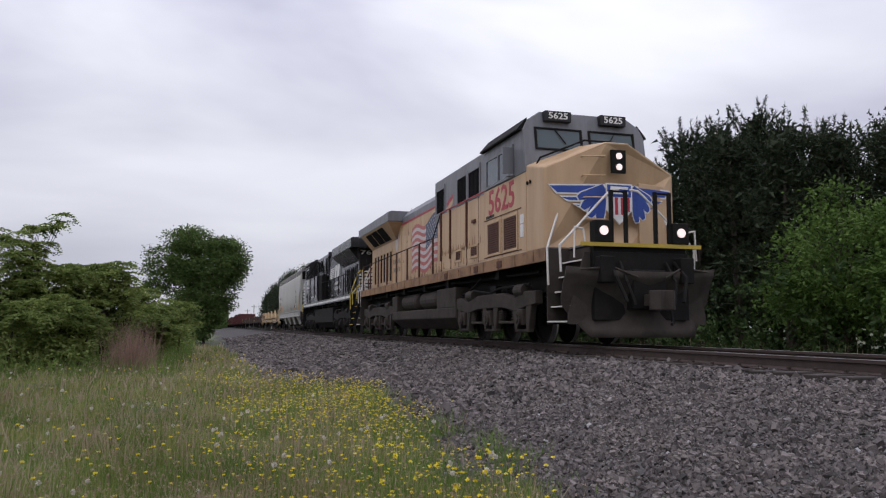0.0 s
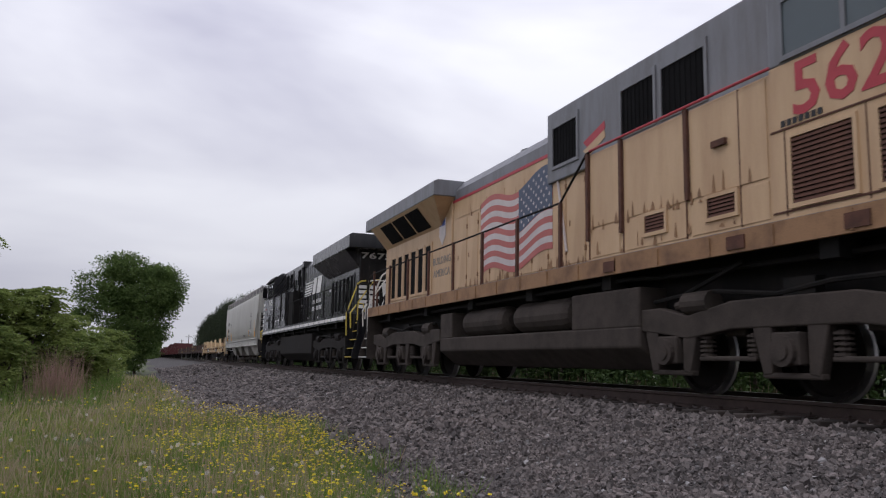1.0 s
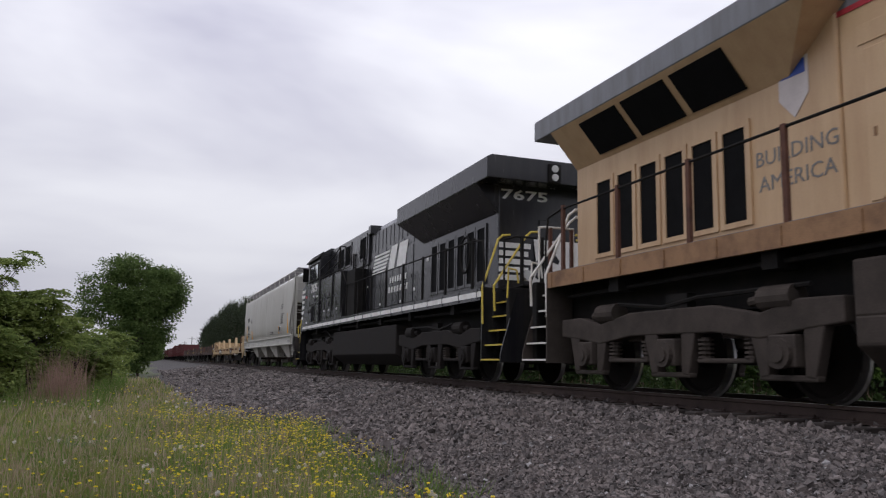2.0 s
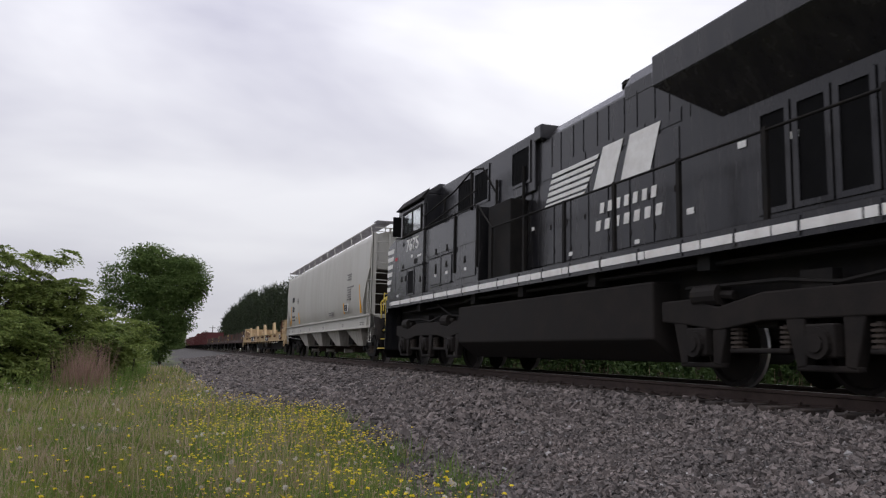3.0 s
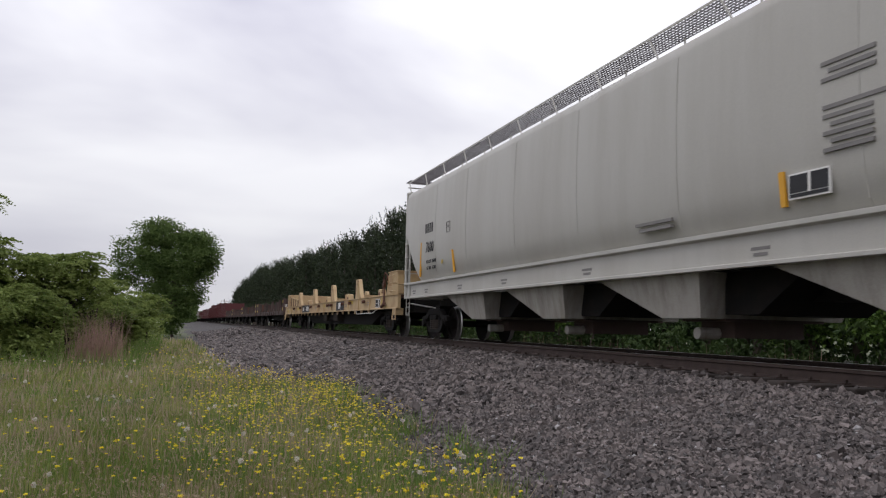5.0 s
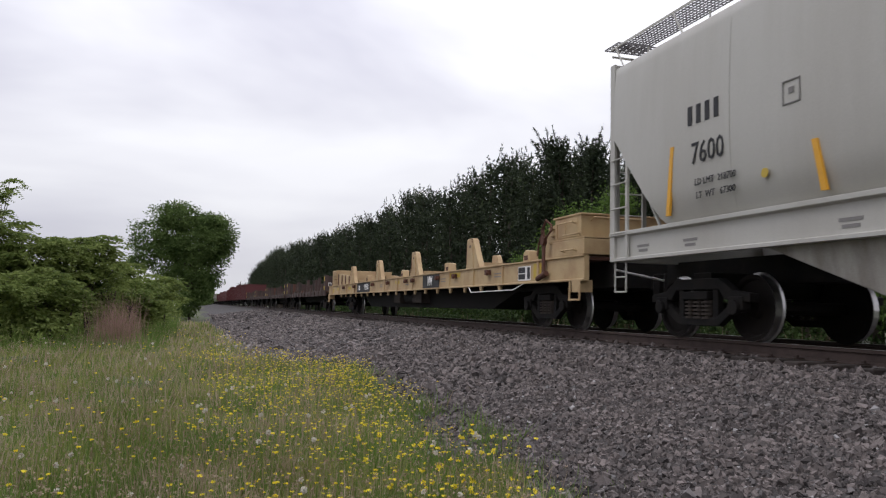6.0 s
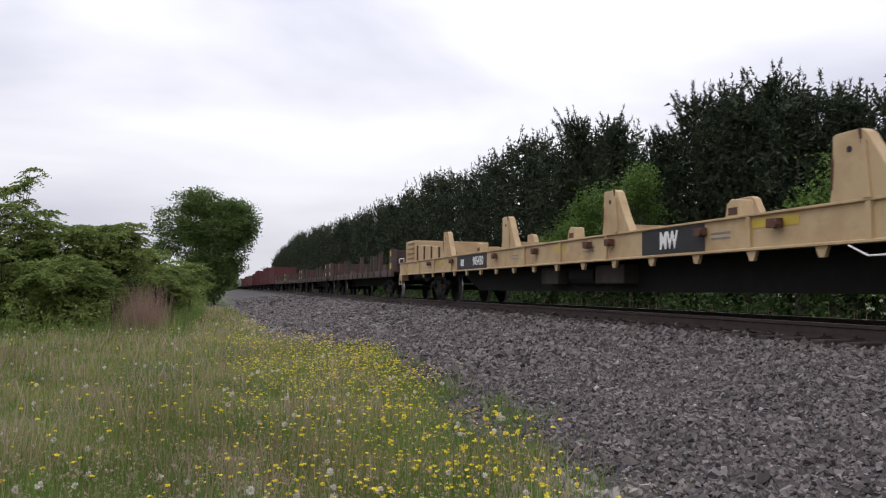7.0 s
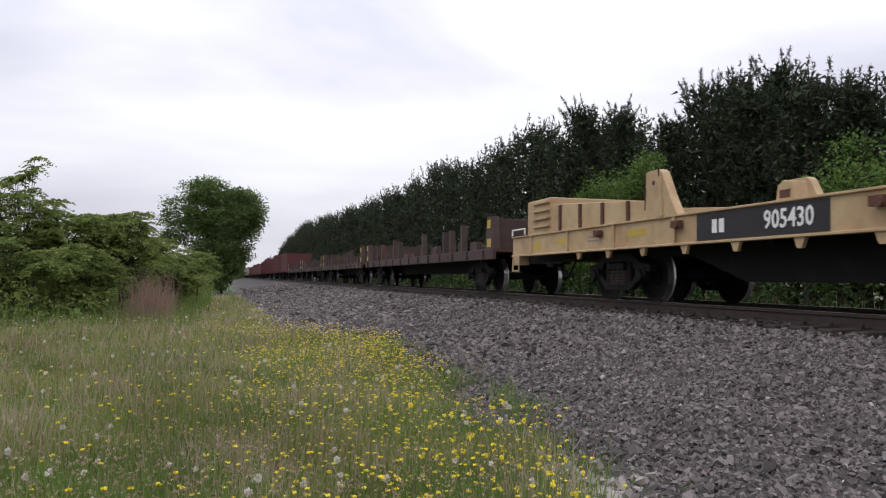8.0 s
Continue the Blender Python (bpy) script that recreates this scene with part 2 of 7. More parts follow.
def loft(bm, rings, closed=True, caps=True):
    rows = [[bm.verts.new(p) for p in ring] for ring in rings]
    n = len(rows[0])
    faces = []
    for a, b in zip(rows, rows[1:]):
        for i in range(n if closed else n - 1):
            j = (i + 1) % n
            faces.append(bm.faces.new((a[i], a[j], b[j], b[i])))
    if caps:
        faces.append(bm.faces.new(rows[0][::-1]))
        faces.append(bm.faces.new(rows[-1]))
    bmesh.ops.recalc_face_normals(bm, faces=faces)
    return bm


def cyl(bm, p0, p1, r, n=10, r2=None):
    p0, p1 = Vector(p0), Vector(p1)
    d = (p1 - p0).normalized()
    u = d.orthogonal().normalized()
    w = d.cross(u)
    rings = []
    for p, rad in ((p0, r), (p1, r if r2 is None else r2)):
        rings.append([p + rad * (math.cos(6.28319 * i / n) * u + math.sin(6.28319 * i / n) * w) for i in range(n)])
    return loft(bm, rings)


def tube(bm, points, r, n=6):
    for a, b in zip(points, points[1:]):
        a, b = Vector(a), Vector(b)
        d = (b - a).normalized() * r * 0.6
        cyl(bm, a - d, b + d, r, n)
    return bm


def part(name, bm, mat, parent, label="", bevel=0.0, smooth=False, at=None):
    """Links a bmesh as one mesh object under a thing or under a part."""
    mesh = bpy.data.meshes.new(name)
    bm.to_mesh(mesh)
    bm.free()
    return part_of_mesh(name, mesh, mat, parent, label, bevel, smooth, at)


def part_of_mesh(name, mesh, mat, parent, label="", bevel=0.0, smooth=False, at=None):
    for m in (mat if isinstance(mat, (list, tuple)) else [mat]):
        if m.name not in mesh.materials:
            mesh.materials.append(m)
    if smooth:
        for poly in mesh.polygons:
            poly.use_smooth = True
    ob = new(name, mesh)
    ob.parent = parent
    if at is not None:
        ob.matrix_basis = at
    if bevel:
        mod = ob.modifiers.new("worn_edges", "BEVEL")
        mod.width, mod.segments, mod.limit_method, mod.angle_limit = bevel, 2, "ANGLE", radians(35)
    if label:
        tagged(ob, label)
    return ob


def empty_thing(name, m, label, category, group="", kind=""):
    ob = new(name)
    ob.matrix_basis = m
    ob.empty_display_size = 0.3
    return tagged(ob, label, category, group, kind)


def writing(name, body, size, mat, parent, m, stretch=1.0, label="", bold=0.0):
    """Letters in the built-in font, turned into a thin mesh; centred on the pose m."""
    curve = bpy.data.curves.new(name, "FONT")
    curve.body, curve.size, curve.extrude, curve.offset = body, size, 0.004, bold
    curve.align_x, curve.align_y, curve.resolution_u = "CENTER", "CENTER", 2
    holder = bpy.data.objects.new(name, curve)
    scene.collection.objects.link(holder)
    mesh = bpy.data.meshes.new_from_object(holder.evaluated_get(bpy.context.evaluated_depsgraph_get()))
    bpy.data.objects.remove(holder)
    mesh.transform(Matrix.Diagonal((stretch, 1, 1, 1)))
    return part_of_mesh(name, mesh, mat, parent, label, at=m)


def facing(x, y, z, way):
    """The pose of a sign on a face that looks to -x, +x, -y or +y."""
    cols = {"-x": ((0, -1, 0), (0, 0, 1), (-1, 0, 0)), "+x": ((0, 1, 0), (0, 0, 1), (1, 0, 0)),
            "-y": ((1, 0, 0), (0, 0, 1), (0, -1, 0)), "+y": ((-1, 0, 0), (0, 0, 1), (0, 1, 0))}[way]
    m = Matrix((cols[0], cols[1], cols[2])).transposed().to_4x4()
    return Matrix.Translation((x, y, z)) @ m


def mesh_from_arrays(name, verts, faces_flat, per_face):
    """A mesh from arrays: all faces have the same number of corners."""
    mesh = bpy.data.meshes.new(name)
    count = len(faces_flat) // per_face
    mesh.vertices.add(len(verts))
    mesh.vertices.foreach_set("co", np.asarray(verts, dtype=np.float32).ravel())
    mesh.loops.add(len(faces_flat))
    mesh.loops.foreach_set("vertex_index", np.asarray(faces_flat, dtype=np.int32))
    mesh.polygons.add(count)
    mesh.polygons.foreach_set("loop_start", np.arange(0, count * per_face, per_face, dtype=np.int32))
    mesh.polygons.foreach_set("loop_total", np.full(count, per_face, dtype=np.int32))
    mesh.polygons.foreach_set("use_smooth", np.zeros(count, dtype=bool))
    mesh.update(calc_edges=True)
    return mesh


# ---- ground, ballast and track ----
def ground_height(x, y):
    """Cross-section: meadow, ballast slope, level bed, slope on the far side."""
    z = np.interp(x, [-400, -30, -6, 1.0, 2.2, 5.95, 9.9, 12.2, 16, 60, 2000],
                  [-1.2, -1.0, -0.88, -0.84, -0.78, -0.235, -0.235, -0.75, -0.8, -0.8, -0.8])
    return z


def grass_edge(y):
    """Where the meadow ends and the ballast begins."""
    base = np.interp(y, [-5, 2, 4, 8, 12, 14, 16, 18, 26, 43, 90, 400], [1.4, 1.5, 1.66, 2.05, 2.3, 2.2, 1.3, 1.05, 0.9, 0.5, 0.4, 0.3])
    return base + 0.18 * np.sin(y * 1.7) + 0.12 * np.sin(y * 3.9 + 1)


def make_ground():
    xs = np.concatenate([[-2500, -800, -300, -120, -60], np.arange(-30, -4, 2.0), np.arange(-4, 14, 0.5), np.arange(14, 40, 3.0), [60, 120, 300, 800, 2500]])
    ys = np.concatenate([[-1500, -300, -80, -30], np.arange(-12, 40, 1.0), np.arange(40, 120, 5.0), [140, 180, 240, 320, 450, 700, 1200, 2500]])
    gx, gy = np.meshgrid(xs, ys)
    gz = ground_height(gx, gy) - 0.02
    near = np.exp(-((gx + 3) / 12) ** 2) * (gx < 1.5)
    gz = gz + near * (0.05 * np.sin(gx * 1.3 + gy * 0.7) + 0.04 * np.sin(gy * 1.1 - gx * 0.4))
    verts = np.stack([gx, gy, gz], -1).reshape(-1, 3)
    nx, ny = len(xs), len(ys)
    i = (np.arange(ny - 1)[:, None] * nx + np.arange(nx - 1)[None, :]).ravel()
    faces = np.stack([i, i + 1, i + nx + 1, i + nx], -1).ravel()
    mesh = mesh_from_arrays("ground", verts, faces, 4)
    ob = part_of_mesh("ground", mesh, M_SOIL, None, smooth=True)
    return tagged(ob, "level meadow ground with short green and dry grass", "ground", kind="structure")


def make_ballast():
    ys = np.concatenate([np.arange(-20, 60, 0.5), np.arange(60, 700, 10.0)])
    rows = []
    across = np.linspace(0, 1, 24)
    for y in ys:
        x0 = float(grass_edge(y)) - 0.25
        x = x0 + across * (12.3 - x0)
        z = ground_height(x, y) + 0.006
        z[0] -= 0.05
        z[-1] -= 0.05
        rows.append(np.stack([x, np.full_like(x, y), z], -1))
    verts = np.concatenate(rows)
    n, m = len(across), len(ys)
    i = (np.arange(m - 1)[:, None] * n + np.arange(n - 1)[None, :]).ravel()
    faces = np.stack([i, i + 1, i + n + 1, i + n], -1).ravel()
    ob = part_of_mesh("ballast_bed", mesh_from_arrays("ballast_bed", verts, faces, 4), M_BALLAST, None, smooth=True)
    return tagged(ob, "wide bed of grey crushed-stone railway ballast", "ballast", kind="structure")


def make_track():
    track = empty_thing("railway_track", pose(TRACK_X, 0, 0), "single railway track with rusty rails on worn wooden ties", "railway track", kind="structure")
    profile = [(-0.07, -0.18), (0.07, -0.18), (0.07, -0.165), (0.012, -0.14), (0.012, -0.05), (0.036, -0.04), (0.036, -0.004),
               (0.03, 0.0), (-0.03, 0.0), (-0.036, -0.004), (-0.036, -0.04), (-0.012, -0.05), (-0.012, -0.14), (-0.07, -0.165)]
    for side in (-1, 1):
        bm = bmesh.new()
        prism(bm, [(side * 0.755 + x, z) for x, z in profile], "y", -60, 700)
        rail = part("rail", bm, M_RAILRUST, track, "rusty steel rail with a bright worn head")
        bm = bmesh.new()
        box(bm, side * 0.755 - 0.027, side * 0.755 + 0.027, -60, 700, -0.002, 0.0025)
        part("running_surface", bm, M_TREAD, rail, "bright worn steel")
    bm = bmesh.new()
    box(bm, -1.36, 1.36, -0.115, 0.115, -0.36, -0.175)
    bmesh.ops.bevel(bm, geom=bm.edges[:], offset=0.012, segments=1, affect="EDGES")
    tie_mesh = bpy.data.meshes.new("tie")
    bm.to_mesh(tie_mesh)
    bm.free()
    bm = bmesh.new()
    for side in (-1, 1):
        box(bm, side * 0.755 - 0.19, side * 0.755 + 0.19, -0.09, 0.09, -0.178, -0.160)
        for dx in (-0.1, 0.1):
            box(bm, side * 0.755 + dx - 0.018, side * 0.755 + dx + 0.018, -0.05, -0.015, -0.165, -0.13)
    plate_mesh = bpy.data.meshes.new("tie_plate")
    bm.to_mesh(plate_mesh)
    bm.free()
    rng = random.Random(4)
    for k in range(190):
        y = -6 + k * 0.5
        tie = part_of_mesh("tie", tie_mesh, M_TIE, track, at=pose(rng.uniform(-0.07, 0.05), y, rng.uniform(-0.012, 0.012), 0, 0, rng.uniform(-1.2, 1.2)))
        if k < 90:
            part_of_mesh("tie_plate", plate_mesh, M_RAILRUST, tie)
    return track


make_ground()
ballast = make_ballast()
make_track()


# ---- the train: shared running gear ----
WHEELSETS = []   # (wheelset, radius, turn direction)
VEHICLES = []    # (root, place along the train, turned round)


def wheelset_mesh(radius, n=28):
    bm = bmesh.new()
    for s in (-1, 1):
        shape = [(0.70, 0.10), (0.70, radius - 0.07), (0.695, radius - 0.05), (0.695, radius + 0.028), (0.715, radius + 0.028),
                 (0.735, radius), (0.84, radius - 0.006), (0.84, radius - 0.06), (0.79, radius - 0.09), (0.78, 0.16), (0.85, 0.13), (0.85, 0.02)]
        loft(bm, [[(s * x, r * math.cos(6.28319 * i / n), r * math.sin(6.28319 * i / n)) for i in range(n)] for x, r in shape])
    cyl(bm, (-0.72, 0, 0), (0.72, 0, 0), 0.09, 10)
    mesh = bpy.data.meshes.new("wheelset")
    bm.to_mesh(mesh)
    bm.free()
    mesh.materials.append(M_WHEEL)
    mesh.materials.append(M_TREAD)
    for poly in mesh.polygons:
        c = poly.center
        r = math.hypot(c.y, c.z)
        if abs(c.x) > 0.72 and abs(c.x) < 0.845 and r > radius - 0.012:
            poly.material_index = 1
    return mesh


def add_wheelset(parent, mesh, radius, y, turned):
    ob = part_of_mesh("wheelset", mesh, M_WHEEL, parent, "steel wheels with bright treads", at=pose(0, y, radius))
    WHEELSETS.append((ob, radius, -1 if turned else 1))
    return ob


def spring_mesh():
    bm = bmesh.new()
    for t in range(5):
        cyl(bm, (0, 0, t * 0.055), (0, 0, t * 0.055 + 0.03), 0.1, 12)
    cyl(bm, (0, 0, 0), (0, 0, 0.27), 0.06, 8)
    mesh = bpy.data.meshes.new("coil_spring")
    bm.to_mesh(mesh)
    bm.free()
    return mesh


SPRING = spring_mesh()
WHEEL_LOCO, WHEEL_CAR, WHEEL_FAR = wheelset_mesh(0.53), wheelset_mesh(0.455), wheelset_mesh(0.455, 12)


def loco_truck(root, y, mat, turned):
    """A three-axle locomotive truck with cast side frames."""
    bm = bmesh.new()
    chord = [(-2.9, 0.86), (-2.3, 0.80), (-1.7, 0.72), (-0.9, 0.82), (0.9, 0.82), (1.7, 0.72), (2.3, 0.80), (2.9, 0.86), (2.9, 1.14),
             (2.3, 1.15), (1.7, 1.02), (0.9, 1.16), (-0.9, 1.16), (-1.7, 1.02), (-2.3, 1.15), (-2.9, 1.14)]
    for s in (-1, 1):
        prism(bm, chord, "x", s * 1.2, s * 1.38)
        for k in (-2.08, 0, 2.08):
            for e in (-1, 1):
                prism(bm, [(k + e * 0.26, 0.30), (k + e * 0.40, 0.28), (k + e * 0.56, 0.86), (k + e * 0.26, 0.86)], "x", *sorted((s * 1.22, s * 1.37)))
            box(bm, *sorted((s * 1.24, s * 1.36)), k - 0.42, k + 0.42, 0.25, 0.32)
            box(bm, *sorted((s * 1.1, s * 1.43)), k - 0.2, k + 0.2, 0.40, 0.76)
        for k in (-1.04, 1.04):
            box(bm, *sorted((s * 1.22, s * 1.34)), k - 0.5, k + 0.5, 0.44, 0.50)
    for k in (-1.04, 1.04):
        box(bm, -1.2, 1.2, k - 0.18, k + 0.18, 0.75, 1.05)
    box(bm, -0.62, 0.62, -2.7, 2.7, 0.62, 1.1)
    frame_ob = part("truck_frame", bm, mat, root, "dusty cast side frames of a three-axle truck", bevel=0.02, at=pose(0, y, 0))
    for s in (-1, 1):
        for k in (-1, 0, 1):
            bm = bmesh.new()
            cyl(bm, (s * 1.42, k * 2.08, 0.55), (s * 1.49, k * 2.08, 0.55), 0.17, 16)
            cyl(bm, (s * 1.48, k * 2.08, 0.55), (s * 1.51, k * 2.08, 0.55), 0.10, 12)
            part("axle_cap", bm, mat, frame_ob)
        for k in (-1.46, -0.62, 0.62, 1.46):
            part_of_mesh("coil_spring", SPRING, mat, frame_ob, at=pose(s * 1.25, k, 0.5))
        for k in (-2.2, 1.3):
            bm = bmesh.new()
            cyl(bm, (s * 1.28, k, 1.18), (s * 1.28, k + 0.5, 1.18), 0.15, 14)
            cyl(bm, (s * 1.28, k + 0.5, 1.18), (s * 1.28, k + 0.72, 1.16), 0.06, 8)
            part("brake_cylinder", bm, mat, frame_ob)
        bm = bmesh.new()
        tube(bm, [(s * 1.3, -2.4, 1.3), (s * 1.34, -0.6, 1.28), (s * 1.3, 0.2, 1.2), (s * 1.34, 1.2, 1.3)], 0.03)
        box(bm, s * 1.18, s * 1.32, -0.35, 0.1, 1.12, 1.36)
        part("brake_piping", bm, M_DARK, frame_ob)
    for k in (-2.08, 0, 2.08):
        add_wheelset(frame_ob, WHEEL_LOCO, 0.53, k, turned)
    return frame_ob


def coupler(root, y, way, mat):
    bm = bmesh.new()
    box(bm, -0.13, 0.13, min(y, y + way * 0.55), max(y, y + way * 0.55), 0.76, 0.98)
    prism(bm, [(-0.2, 0), (0.2, 0), (0.24, 0.2), (0.12, 0.32), (0.02, 0.2), (-0.14, 0.3), (-0.24, 0.12)], "z", 0.68, 1.04)
    for v in list(bm.verts)[8:]:
        v.co.y = y + way * (0.5 + v.co.y)
    part("coupler", bm, mat, root, "knuckle coupler", bevel=0.015)
    bm = bmesh.new()
    tube(bm, [(0.35, y, 1.1), (0.38, y + way * 0.3, 0.8), (0.30, y + way * 0.5, 0.45), (0.2, y + way * 0.62, 0.42)], 0.03)
    part("air_hose", bm, M_DARK, root, "hanging black air hose")


def louvre(name, root, mat, s, x, y0, y1, z0, z1, count=14):
    """A framed louvre on a side wall."""
    bm = bmesh.new()
    for a0, a1, b0, b1 in ((y0 - 0.05, y0, z0 - 0.05, z1 + 0.05), (y1, y1 + 0.05, z0 - 0.05, z1 + 0.05), (y0, y1, z0 - 0.05, z0), (y0, y1, z1, z1 + 0.05)):
        box(bm, *sorted((s * x, s * (x + 0.025))), a0, a1, b0, b1)
    frame_ob = part(name, bm, mat, root)
    bm = bmesh.new()
    box(bm, *sorted((s * x, s * (x + 0.003))), y0, y1, z0, z1)
    part("backing", bm, M_SCREEN, frame_ob)
    step = (z1 - z0) / count
    bm = bmesh.new()
    prism(bm, [(s * (x + 0.004), step * 0.75), (s * (x + 0.022), 0.0), (s * (x + 0.022), step * 0.16), (s * (x + 0.006), step * 0.88)], "y", y0, y1)
    mesh = bpy.data.meshes.new("slat")
    bm.to_mesh(mesh)
    bm.free()
    for k in range(count):
        part_of_mesh("slat", mesh, M_RUST if mat is M_YELLOW else mat, frame_ob, at=pose(0, 0, z0 + k * step))
    return frame_ob


def stair(root, x_side, y0, y1, mat, tread_mat, rail_mat, out):
    """Corner steps with a side plate, four treads and two bent handrails. out: -1 front end, 1 rear end."""
    s = x_side
    bm = bmesh.new()
    yy = y1 if out < 0 else y0
    box(bm, *sorted((s * 1.02, s * 1.5)), yy - 0.02, yy + 0.02, 0.42, 1.95)
    box(bm, *sorted((s * 0.98, s * 1.02)), y0, y1, 0.42, 1.9)
    well = part("step_well", bm, mat, root, "dark steel step well")
    y_end = y0 if out < 0 else y1
    bm = bmesh.new()
    prism(bm, [(s * 1.02, 0.42), (s * 1.5, 0.42), (s * 1.49, 0.62), (s * 1.14, 1.8), (s * 1.02, 1.8)], "y", y_end - 0.015, y_end + 0.015)
    part("end_plate", bm, mat, well)
    y0, y1 = y0 + 0.02, y1 - 0.02
    for k in range(5):
        bm = bmesh.new()
        z = 0.46 + k * 0.295
        box(bm, *sorted((s * 1.0, s * (1.5 - 0.085 * k))), y0, y1, z, z + 0.025)
        tread = part("step", bm, mat, well)
        bm = bmesh.new()
        box(bm, *sorted((s * (1.495 - 0.085 * k), s * (1.512 - 0.085 * k))), y0, y1, z - 0.003, z + 0.026)
        part("step_edge", bm, tread_mat, tread, "painted step edge")
    for y, head, foot in ((y1 if out < 0 else y0, 0.98, 1.22), (y0 + 0.3 if out < 0 else y1 - 0.3, 0.30 if out < 0 else 0.62, 1.45)):
        bm = bmesh.new()
        tube(bm, [(s * 1.48, y, foot), (s * 1.50, y, 1.95), (s * (head + 0.12), y - out * 0.1, 3.02), (s * head, y - out * 0.12, 3.12), (s * (head - 0.16), y - out * 0.12, 3.14)], 0.024, 8)
        part("step_handrail", bm, rail_mat, root, "bent painted handrail")
    bm = bmesh.new()
    tube(bm, [(s * 1.1, y0 if out < 0 else y1, 2.0), (s * 1.14, y0 if out < 0 else y1, 2.25), (s * 1.32, y0 if out < 0 else y1, 2.28), (s * 1.34, y0 if out < 0 else y1, 1.7)], 0.018, 6)
    part("grab_loop", bm, rail_mat, root)


def locomotive(name, label, q, turned, livery):
    """A six-axle wide-cab freight locomotive; y runs back from the nose."""
    up = livery == "yellow"
    body = M_YELLOW if up else M_BLACK
    top = M_GREY if up else M_BLACK
    sill_mat = M_RUSTSILL if up else M_BLACK
    gear = M_DUSTY if up else M_NSTRUCK
    root = empty_thing(name, pose(TRACK_X, q, 0, 0, 0, 180 if turned else 0), label, "locomotive", group="locomotives of the train")
    VEHICLES.append((root, q, turned))
    rise = 0.10 if up else 0.0          # cab and blower roof
    crest = 0.14 if up else 0.31        # long hood roof
    near = 1 if turned else -1          # the side that looks to the meadow
    face = "+x" if turned else "-x"
    # frame
    bm = bmesh.new()
    box(bm, -1.44, 1.44, 0.0, 20.7, 1.74, 1.94)
    part("underframe", bm, M_DARK, root)
    for y0, y1 in ((-1.1, 0.0), (20.7, 21.6)):
        bm = bmesh.new()
        box(bm, -1.0, 1.0, y0, y1, 1.74, 1.94)
        part("end_platform", bm, M_DARK, root)
    bm = bmesh.new()
    # dark filler added for the equipment between trucks and deck, closing bright gaps
    box(bm, -0.95, 0.95, -0.2, 21.0, 1.12, 1.74)
    part("centre_girder", bm, M_DARK, root)
    bm = bmesh.new()
    box(bm, -1.5, 1.5, -0.02, 20.75, 1.94, 1.975)
    box(bm, -1.02, 1.02, -1.15, 21.75, 1.94, 1.975)
    part("walkway_deck", bm, top if up else M_DARK, root)
    for s in (-1, 1):
        bm = bmesh.new()
        box(bm, *sorted((s * 1.455, s * 1.515)), 0.0, 20.72, 1.70, 1.965)
        for k in range(20):
            box(bm, *sorted((s * 1.515, s * 1.53)), 0.6 + k * 1.05, 0.64 + k * 1.05, 1.72, 1.94)
        part("side_sill", bm, sill_mat, root, "rusty yellow side sill" if up else "black side sill")
        if not up:
            for k in range(16):
                bm = bmesh.new()
                box(bm, *sorted((s * 1.516, s * 1.526)), 0.50 + k * 1.27, 1.74 + k * 1.27, 1.77, 1.885)
                part("sill_stripe", bm, M_WHITE, root, "white sill stripe")
    # nose
    bm = bmesh.new()
    loft(bm, [[(-1.5, 0.06, 1.95), (-1.5, 0.06, 3.64), (-0.25, -0.3, 4.16), (0.25, -0.3, 4.16), (1.5, 0.06, 3.64), (1.5, 0.06, 1.95), (0.25, -0.3, 1.95), (-0.25, -0.3, 1.95)],
              [(-1.5, 1.02, 1.95), (-1.5, 1.02, 3.86), (-0.25, 1.02, 4.36), (0.25, 1.02, 4.36), (1.5, 1.02, 3.86), (1.5, 1.02, 1.95), (0.25, 1.02, 1.95), (-0.25, 1.02, 1.95)]])
    nose = part("nose", bm, body, root, bevel=0.04)
    bm = bmesh.new()
    box(bm, -0.16, 0.16, -0.345, -0.28, 3.52, 4.0)
    housing = part("headlight_housing", bm, M_DARK, root)
    for z in (3.64, 3.87):
        bm = bmesh.new()
        cyl(bm, (0, -0.34, z), (0, -0.365, z), 0.066, 18)
        part("headlight", bm, M_LAMP if up else M_LENS, housing, "lit sealed-beam headlight" if up else "unlit headlight")
    for s in (-1, 1):
        bm = bmesh.new()
        box(bm, *sorted((s * 0.66, s * 1.02)), -1.22, -0.98, 1.98, 2.40)
        box_ob = part("ditch_light_box", bm, M_DARK, root, bevel=0.02)
        bm = bmesh.new()
        cyl(bm, (s * 0.84, -1.22, 2.2), (s * 0.84, -1.245, 2.2), 0.088, 18)
        part("ditch_light", bm, M_LAMP if up else M_LENS, box_ob, "lit ditch light" if up else "unlit ditch light")
    bm = bmesh.new()
    loft(bm, [[(0.5, -0.245, 2.0), (1.2, -0.04, 2.0), (1.2, 0.02, 2.0), (0.5, -0.19, 2.0)], [(0.5, -0.245, 3.35), (1.2, -0.04, 3.35), (1.2, 0.02, 3.35), (0.5, -0.19, 3.35)]])
    part("nose_door", bm, body, nose, bevel=0.01)
    for z in (2.55, 3.0, 3.45, 3.85):
        bm = bmesh.new()
        tube(bm, [(-0.75, -0.15, z), (-0.75, -0.24, z), (-0.32, -0.36, z), (-0.32, -0.27, z)], 0.014)
        part("grab_iron", bm, body, nose)
    bm = bmesh.new()
